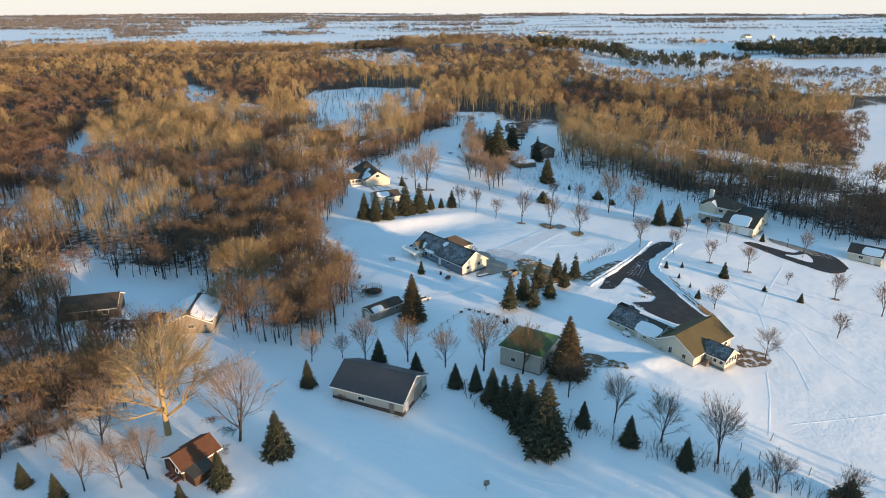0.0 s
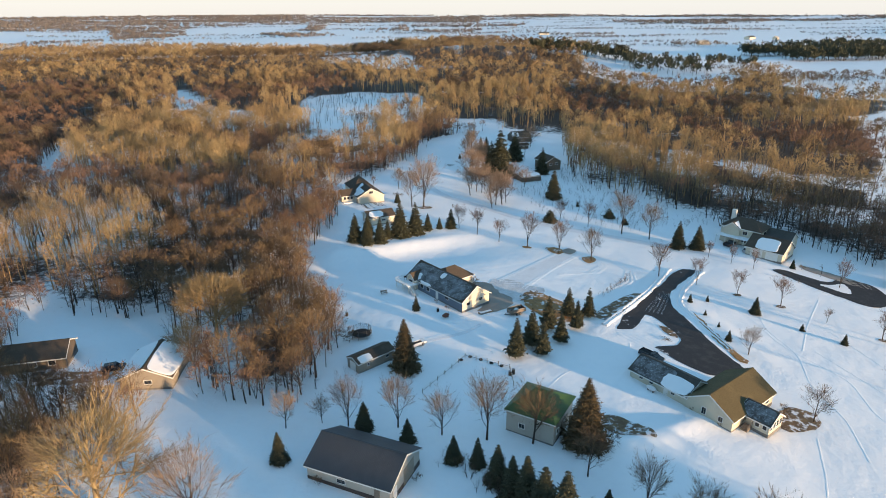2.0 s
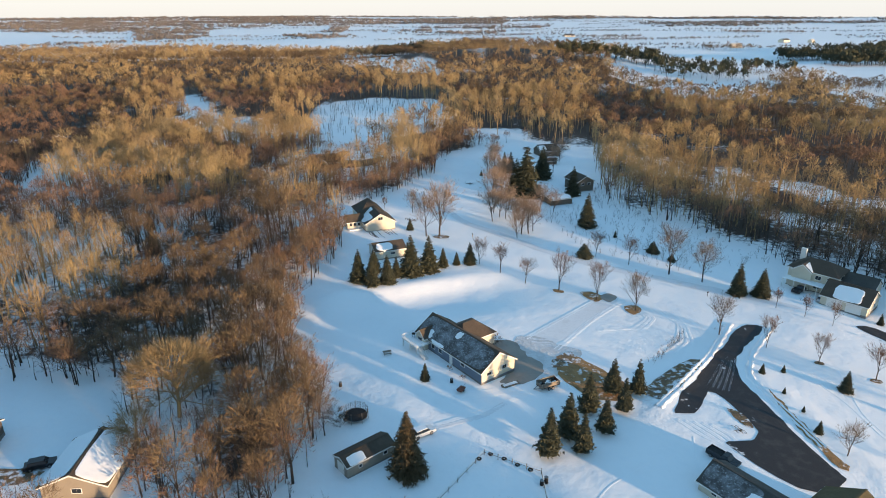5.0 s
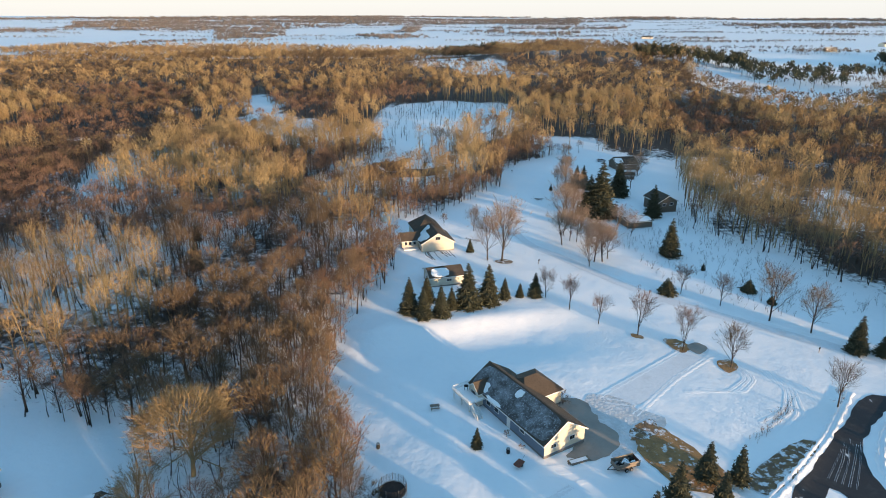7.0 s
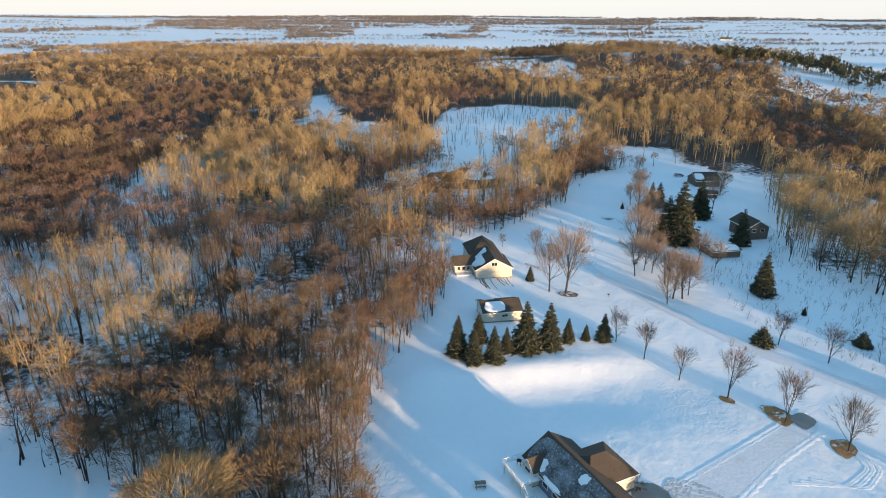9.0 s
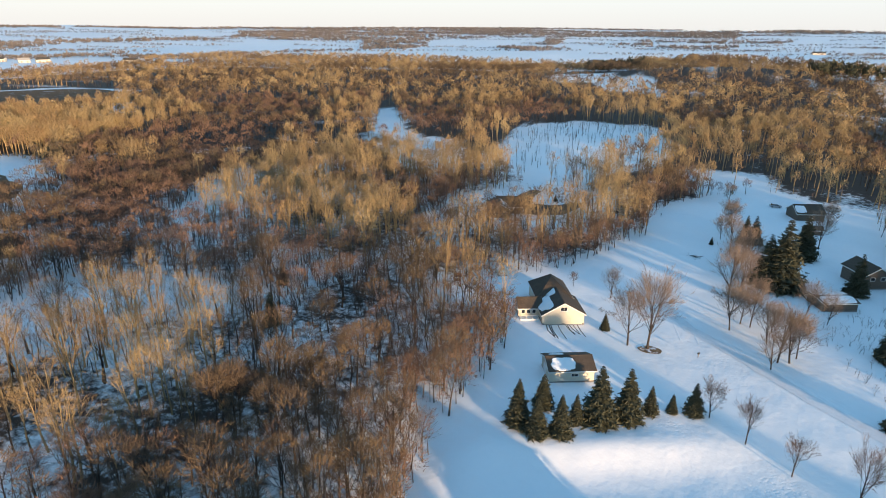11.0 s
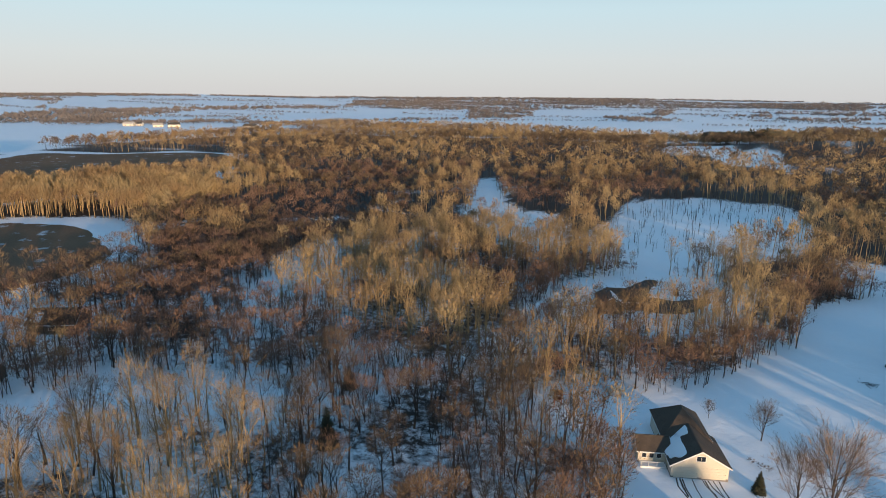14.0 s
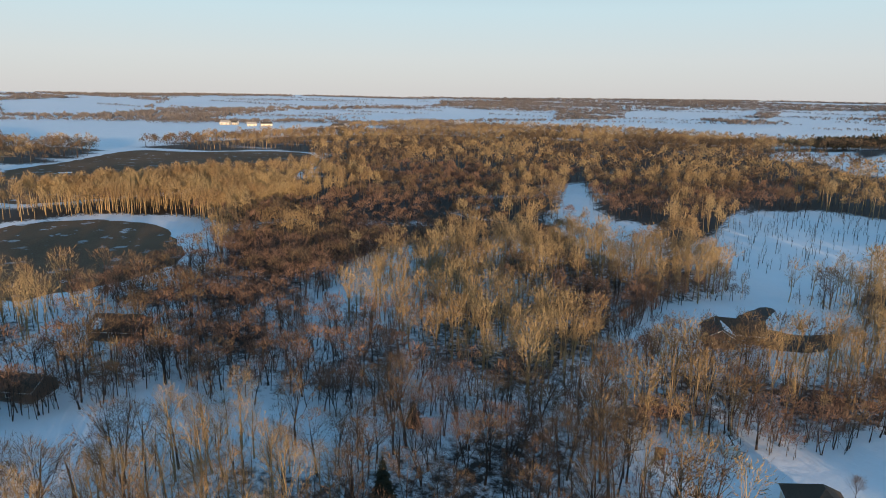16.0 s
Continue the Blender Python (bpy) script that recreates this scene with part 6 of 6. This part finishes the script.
def pen():
    c = thing("fence", 0, 0, 0, "low white-capped paddock fence half sunk in snow", "fence", z=0.0)
    corners = [(-3.0, 128.0), (5.8, 142.2), (15.2, 138.0), (15.4, 131.5)]
    for (x1, y1), (x2, y2) in zip(corners, corners[1:]):
        n = int(math.hypot(x2 - x1, y2 - y1) / 2.4)
        for i in range(n + 1):
            x, y = x1 + (x2 - x1) * i / n, y1 + (y2 - y1) * i / n
            g = ground_z(x, y)
            box("post", x - 0.06, x + 0.06, y - 0.06, y + 0.06, g - 0.3, g + 1.1, GREY_WOOD, c)
        g1, g2 = ground_z(x1, y1), ground_z(x2, y2)
        for z in (0.55, 1.0):
            bm = rod(bmesh.new(), (x1, y1, g1 + z), (x2, y2, g2 + z), 0.045, 4)
            part("rail", bm, TRIM if z > 0.9 else GREY_WOOD, c)
    tyre = None
    for x, y in ((6.9, 142.4), (9.2, 141.3), (11.4, 139.9), (13.5, 138.8), (4.9, 141.0), (15.7, 135.9)):
        if tyre is None:
            bm = bmesh.new()
            rings = []
            for i in range(18):
                a = 2 * math.pi * i / 18
                rings.append([bm.verts.new(((0.32 + 0.13 * math.cos(b)) * math.cos(a), (0.32 + 0.13 * math.cos(b)) * math.sin(a), 0.12 + 0.12 * math.sin(b))) for b in (k * math.pi / 3 for k in range(6))])
            for i in range(18):
                for k in range(6):
                    bm.faces.new((rings[i][k], rings[(i + 1) % 18][k], rings[(i + 1) % 18][(k + 1) % 6], rings[i][(k + 1) % 6]))
            me = bpy.data.meshes.new("tyre")
            bm.to_mesh(me)
            bm.free()
            me.materials.append(BLACK)
            tyre = tagged(new("tyre", me), "old black tyre lying beside the fence", "tyre", "tyres along the fence")
            tyre.matrix_basis = pose(x, y, ground_z(x, y))
        else:
            copy_thing(tyre, pose(x, y, ground_z(x, y), 0, 0, 30))


def posts():
    c = thing("basketball_hoop", 112.8, 194.8, 150, "basketball hoop on a pole beside the drive", "hoop")
    part("pole", rod(bmesh.new(), (0, 0, -0.3), (0, 0, 3.2), 0.07), BLACK, c)
    box("backboard", 0.25, 0.3, -0.65, 0.65, 2.9, 3.8, GREY_WOOD, c)
    bm = bmesh.new()
    for i in range(12):
        a, b = 2 * math.pi * i / 12, 2 * math.pi * (i + 1) / 12
        rod(bm, (0.55 + 0.23 * math.cos(a), 0.23 * math.sin(a), 3.05), (0.55 + 0.23 * math.cos(b), 0.23 * math.sin(b), 3.05), 0.02, 4)
    rod(bm, (0, 0, 2.9), (0.3, 0, 3.2), 0.04, 4)
    part("rim", bm, RED_WOOD, c)
    for x, y in ((103.5, 189.5), (68.2, 213.0), (3.8, 255.3), (-10.1, 369.8), (-155.4, 226.1)):
        m = thing("mailbox", x, y, 40, "dark mailbox on a short post in snow", "mailbox", "mailboxes")
        box("post", -0.06, 0.06, -0.06, 0.06, -0.2, 1.0, GREY_WOOD, m)
        bm = block(bmesh.new(), -0.3, 0.3, -0.14, 0.14, 1.0, 1.32, bevel=0.06)
        part("box", bm, BLACK, m)
    for x, y, lean in ((55.0, 89.0, 6), (52.6, 91.0, -4), (59.5, 94.5, 18), (49.5, 92.4, 3), (62.0, 86.0, -8)):
        p = thing("fence_post", x, y, lean * 20, "weathered wooden fence post in snow", "post", "old fence posts")
        part("stake", rod(bmesh.new(), (0, 0, -0.3), (lean * 0.02, 0, 1.6), 0.07), GREY_WOOD, p)


def clutter():
    t = thing("propane_tank", 43.0, 130.6, -52, "pale propane tank half covered in snow", "tank")
    bm = bmesh.new()
    q = bmesh.ops.create_uvsphere(bm, u_segments=14, v_segments=10, radius=0.5)
    bmesh.ops.transform(bm, matrix=Matrix.Diagonal((2.4, 1, 1, 1)), verts=q["verts"])
    bmesh.ops.transform(bm, matrix=pose(0, 0, 0.7), verts=bm.verts)
    part("tank_body", bm, PAINT_WHITE, t, smooth=True)
    for x in (-0.6, 0.6):
        box("foot", x - 0.1, x + 0.1, -0.3, 0.3, -0.2, 0.35, BASE, t)
    t = thing("lumber_pile", 11.4, 164.3, 30, "stacked weathered boards with snow on top", "lumber")
    r = np.random.default_rng(4)
    for i in range(9):
        box("board", -2.0 + r.uniform(0, 0.5), 1.8 + r.uniform(0, 0.5), -0.6 + 0.4 * (i % 3), -0.25 + 0.4 * (i % 3), 0.12 * (i // 3), 0.1 + 0.12 * (i // 3), GREY_WOOD, t, m=pose(0, 0, 0, 0, 0, r.uniform(-3, 3)))
    box("snow_cap", -1.6, 1.7, -0.5, 0.3, 0.36, 0.46, SNOW, t, bevel=0.04)
    t = thing("garden_cart", 1.5, 161.3, 60, "overturned orange garden cart in the snow", "cart")
    bm = loft(bmesh.new(), [[Vector((-0.7, -0.45, 0.3)), Vector((0.6, -0.45, 0.3)), Vector((0.6, 0.45, 0.3)), Vector((-0.7, 0.45, 0.3))], [Vector((-0.95, -0.6, 0.75)), Vector((0.9, -0.6, 0.75)), Vector((0.9, 0.6, 0.75)), Vector((-0.95, 0.6, 0.75))]])
    part("tub", bm, RED_WOOD, t)
    for s in (-1, 1):
        wheel(t, 0.2, s * 0.55, 0.25, 0.12)
    part("handle", rod(bmesh.new(), (0.8, 0, 0.6), (2.0, 0.2, 0.9), 0.03), STEEL, t)
    for x, y in ((-0.5, 164.4), (-23.2, 162.6), (15.0, 135.4), (15.8, 136.2)):
        g = thing("barrel", x, y, 0, "dark barrel standing in snow", "barrel", "dark barrels")
        bm = bmesh.new()
        q = bmesh.ops.create_cone(bm, cap_ends=True, segments=14, radius1=0.32, radius2=0.32, depth=0.95)
        bmesh.ops.transform(bm, matrix=pose(0, 0, 0.45), verts=q["verts"])
        part("drum", bm, BLACK, g)
        bm = bmesh.new()
        q = bmesh.ops.create_cone(bm, cap_ends=True, segments=14, radius1=0.34, radius2=0.34, depth=0.06)
        bmesh.ops.transform(bm, matrix=pose(0, 0, 0.93), verts=q["verts"])
        part("lid", bm, STEEL, g)
    t = thing("picnic_table", -15.2, 175.4, 20, "weathered picnic table dusted with snow", "table")
    box("tabletop", -0.9, 0.9, -0.38, 0.38, 0.7, 0.76, GREY_WOOD, t)
    for s in (-1, 1):
        box("bench", -0.9, 0.9, s * 0.65 - 0.13, s * 0.65 + 0.13, 0.42, 0.47, GREY_WOOD, t)
        bm = bmesh.new()
        rod(bm, (s * 0.7, -0.7, 0), (s * 0.7, -0.2, 0.72), 0.05, 4)
        rod(bm, (s * 0.7, 0.7, 0), (s * 0.7, 0.2, 0.72), 0.05, 4)
        part("leg", bm, GREY_WOOD, t)
    t = thing("barbecue", -9.6, 179.2, 0, "black barbecue on the deck", "grill", z=ground_z(-9.6, 179.2) + 2.1)
    part("kettle", block(bmesh.new(), -0.4, 0.4, -0.28, 0.28, 0.75, 1.15, bevel=0.1), BLACK, t)
    for x in (-0.3, 0.3):
        for y in (-0.2, 0.2):
            part("leg", rod(bmesh.new(), (x, y, 0), (x, y, 0.8), 0.03, 4), BLACK, t)
    # fallen branches and brush heaps
    for k, (x, y, n, s) in enumerate(((2.6, 325.8, 26, 2.0), (-81.2, 294.8, 30, 2.4), (-37.0, 92.5, 26, 1.5), (-41.0, 95.4, 22, 1.4), (53.0, 152.5, 16, 1.4))):
        r = np.random.default_rng(100 + k)
        pieces = []
        for _ in range(n):
            a = r.uniform(0, 6.28)
            p = np.array((*r.normal(0, s * 0.4, 2), r.uniform(0.0, 0.4)))
            d = np.array((math.cos(a), math.sin(a), r.uniform(-0.05, 0.3))) * r.uniform(0.5, 1.3) * s
            pieces.append(tube([p - d / 2, p + d / 2 + r.normal(0, 0.08, 3)], [0.05, 0.015], 4))
        v, f = join(pieces)
        ob = tagged(new("brush_pile", mesh_from("brush_pile", v, f, [BARK])), "heap of fallen branches on the snow", "branches", "brush heaps")
        ob.matrix_basis = pose(x, y, ground_z(x, y))


def shrubs():
    r = np.random.default_rng(55)
    shrub = tree_thing("shrub", bare_tree(r, 10, 7.0, 0.2, 16, 900, 0.10, sides=4, stems=4, subs=5, thick=0.012), [BARK, TWIG], "rounded leafless brown shrub by the wall", "shrub")
    spots = [(9.2, 180.8, 2.3), (64.2, 121.8, 1.6), (66.5, 123.6, 1.9), (67.5, 125.6, 1.7), (-18.6, 101.8, 1.6), (-7.4, 97.0, 1.2), (-3.0, 103.0, 1.3), (30.5, 112.0, 2.6), (29.0, 110.5, 2.2), (-21.5, 150.0, 3.0), (-20.5, 148.5, 2.4), (-1.0, 168.8, 1.2), (1.8, 165.8, 1.0), (52.6, 119.6, 0.9), (49.0, 124.5, 0.9), (-35.5, 86.2, 1.4), (-20.0, 270.5, 1.1), (-18.2, 269.5, 1.2), (-16.8, 268.9, 1.3), (109.5, 199.5, 1.4)]
    for i, (x, y, h) in enumerate(spots):
        t = shrub if i == 0 else copy_thing(shrub, Matrix())
        s = h / 10
        t.matrix_basis = pose(x, y, ground_z(x, y), 0, 0, 47 * i) @ Matrix.Diagonal((s, s, s, 1))
        t["group"] = "shrubs by the houses"


def farms():
    k = 0
    for x, y, L, W, a in ((-960, 1029, 26, 14, 20), (-1126, 947, 18, 12, 60), (-1098, 962, 22, 10, 60), (-1198, 935, 20, 12, 30), (-1185, 950, 10, 10, 30), (560, 1480, 22, 12, 10), (760, 1700, 30, 14, 40), (820, 1690, 16, 10, 40), (300, 2100, 30, 16, 0)):
        k += 1
        h = thing("farm_building", x, y, a, "distant pale farm building on a snow field", "farm building", "distant farms")
        gable(h, L, W, 5.0, 8.5, WARMWHITE, ROOF_GREY if k % 2 else TAN)
        for px in (-L * 0.25, L * 0.25):
            door(h, px, -W / 2, -90, 3.0, 3.2, TAUPE, "barn_door")
        window(h, L / 2, 0, 5.0, 0, 1.6, 1.4)


# ---- tracks in the snow ----
def trail(points, width, depth_label, material=None, lip=0.03):
    """A worn track through the snow along a smooth line."""
    pts = np.array(points, float)
    t = np.linspace(0, 1, len(pts))
    u = np.linspace(0, 1, 12 * len(pts))
    xs, ys = np.interp(u, t, pts[:, 0]), np.interp(u, t, pts[:, 1])
    for _ in range(8):
        xs[1:-1] = (xs[:-2] + xs[1:-1] * 2 + xs[2:]) / 4
        ys[1:-1] = (ys[:-2] + ys[1:-1] * 2 + ys[2:]) / 4
    dx, dy = np.gradient(xs), np.gradient(ys)
    n = np.hypot(dx, dy) + 1e-9
    ox, oy = -dy / n, dx / n
    wob = 1 + 0.25 * np.sin(u * 90)
    # two raised lips with a hollow between them
    prof = [(-1.0, -0.03), (-0.55, lip), (-0.2, lip * 0.2), (0.2, lip * 0.2), (0.55, lip), (1.0, -0.03)]
    rows = []
    for o, z in prof:
        px, py = xs + ox * o * width * wob, ys + oy * o * width * wob
        rows.append(np.column_stack([px, py, height(px, py) + z + 0.02]))
    m = len(xs)
    v = np.concatenate(rows)
    f = []
    for a in range(len(prof) - 1):
        i = np.arange(m - 1)
        f.append(np.column_stack([a * m + i, a * m + i + 1, (a + 1) * m + i + 1]))
        f.append(np.column_stack([a * m + i, (a + 1) * m + i + 1, (a + 1) * m + i]))
    ob = new("snow_track", mesh_from("snow_track", v, np.concatenate(f), [material or SNOW], smooth=True))
    return tagged(ob, depth_label, "track", kind="structure")


trail([(76, 112), (79, 124), (78, 135), (82, 148), (80, 160), (84, 176)], 0.22, "narrow trodden track across the snow field", lip=0.009)
trail([(90, 112), (86, 126), (88, 138), (80, 152), (79, 164), (74, 178)], 0.22, "narrow trodden track across the snow field", lip=0.009)
trail([(-24, 96), (-10, 90), (6, 84), (22, 80)], 0.3, "trodden path in shaded snow")
for i in range(5):
    trail([(42.5 + i * 1.5, 155 - i * 0.3), (45.5 + i * 1.4, 150.5), (49 + i * 0.8, 147.2 - i * 0.6)], 0.5, "curved plough mark in the snow")
for i in range(3):
    trail([(2 + i, 158.5 + i * 1.2), (9, 161 + i * 0.9), (15, 163.5 + i * 0.5), (24, 160 - i)], 0.55, "wheel rut in the yard snow")
for i in range(3):
    trail([(34 + i * 1.7, 190 + i), (43 + i * 1.5, 192), (48 + i, 198), (46 + i * 0.8, 204)], 0.5, "curved wheel track on the lawn snow")
trail([(16.2, 184.6), (29, 199), (41.4, 213.2)], 0.9, "ploughed snow edge along the track", lip=0.05)
trail([(22.8, 179.8), (33, 195), (44.5, 208.5)], 0.9, "ploughed snow edge along the track", lip=0.05)
# thawed wheel streaks before the garage doors of the gabled house
sr = np.random.default_rng(21)
for k in (-3.9, -3.3, -2.9, -1.2, 0.6, 1.0, 1.5, 2.4, 3.4):
    n, w = sr.uniform(0.45, 1.0), sr.uniform(0.08, 0.2)
    trail([(-28.0 + k * 0.98, 259.0 + k * 0.44), (-26.9 + k + sr.normal(0, 0.15), 259.0 + k * 0.4 - 3.0 * n), (-26.0 + k + 1.1 * n + sr.normal(0, 0.3), 259.0 + k * 0.45 - 6.4 * n)], w, "dark thawed wheel streak before the garage", MUD, lip=0.012)
# ploughed snow along the edges of the drive, and snow streaks left on its neck
trail([(40, 158.5), (49, 169), (57.5, 180), (68, 196.5)], 0.9, "ploughed snow bank along the drive", lip=0.3)
trail([(77.5, 195), (67, 181), (62.5, 171.5), (64.8, 160), (67, 149)], 0.8, "ploughed snow bank along the drive", lip=0.3)
for i in range(5):
    trail([(52.6 + i * 0.9, 167.5 - i * 0.5), (56.2 + i * 0.85, 173.0 - i * 0.2), (59.4 + i * 0.8 - 0.2 * (i % 2), 178.0 + 0.8 * (i % 3))], 0.2 + 0.07 * (i % 2), "thin snow streak on the drive", SLUSH, lip=0.05)
# footpaths and sledge lines over the lawns
for a, b, c in (((60, 96), (66, 108), (70, 118)), ((98, 118), (93, 133), (87, 150)), ((110, 125), (100, 141), (96, 160)), ((84, 150), (92, 163), (103, 178)), ((66, 100), (84, 104), (104, 110)),
                ((-20, 92), (-4, 86), (12, 75)), ((-30, 100), (-14, 94), (2, 88)), ((2, 86), (14, 80), (30, 74)), ((-34, 96), (-24, 90), (-16, 80)), ((20, 128), (26, 136), (34, 142)), ((36, 132), (42, 142), (44, 150)),
                ((-13, 250), (-7, 244), (4, 240)), ((-24, 248), (-14, 247), (-6, 250)), ((0, 262), (-4, 280), (-6, 300)), ((4, 262), (0, 282), (-2, 305))):
    trail([a, b, c], 0.2, "narrow trodden path in the snow", lip=0.007)
for i in range(4):
    trail([(46 + i * 1.6, 182 - i), (52 + i * 1.2, 187 - i * 0.4), (55 + i * 0.6, 195), (52 + i, 202)], 0.4, "curved wheel track on the lawn snow", lip=0.02)
trail([(-3, 150), (8, 156.5), (14, 161)], 0.7, "wheel rut in the yard snow")
trail([(-5, 148), (6, 153.5), (10, 158)], 0.7, "wheel rut in the yard snow", SLUSH)
trail([(-12, 304), (-0.5, 272), (9.5, 263), (33.5, 238), (60.5, 223), (90, 207.5)], 1.2, "worn wheel lane in packed snow", SLUSH)
trail([(9, 268), (34, 243), (62, 227.5), (88, 214)], 1.0, "snow bank along the lane", lip=0.1)
def feeder():
    c = thing("bird_feeder", 7.5, 78.9, 20, "small grey bird feeder on a post in snow", "feeder")
    part("post", rod(bmesh.new(), (0, 0, -0.3), (0, 0, 1.2), 0.06), GREY_WOOD, c)
    box("tray", -0.4, 0.4, -0.3, 0.3, 1.2, 1.28, GREY_WOOD, c)
    bm = loft(bmesh.new(), [[Vector((x, -0.45, 1.6)), Vector((x, 0, 1.95)), Vector((x, 0.45, 1.6)), Vector((x, 0, 1.88))] for x in (-0.45, 0.45)])
    part("roof", bm, GREY_WOOD, c)
    for x in (-0.35, 0.35):
        part("stay", rod(bmesh.new(), (x, 0, 1.25), (x, 0, 1.9), 0.03, 4), GREY_WOOD, c)


feeder()
camper()
dump_trailer()
trampoline()
playset()
pen()
posts()
clutter()
shrubs()
farms()
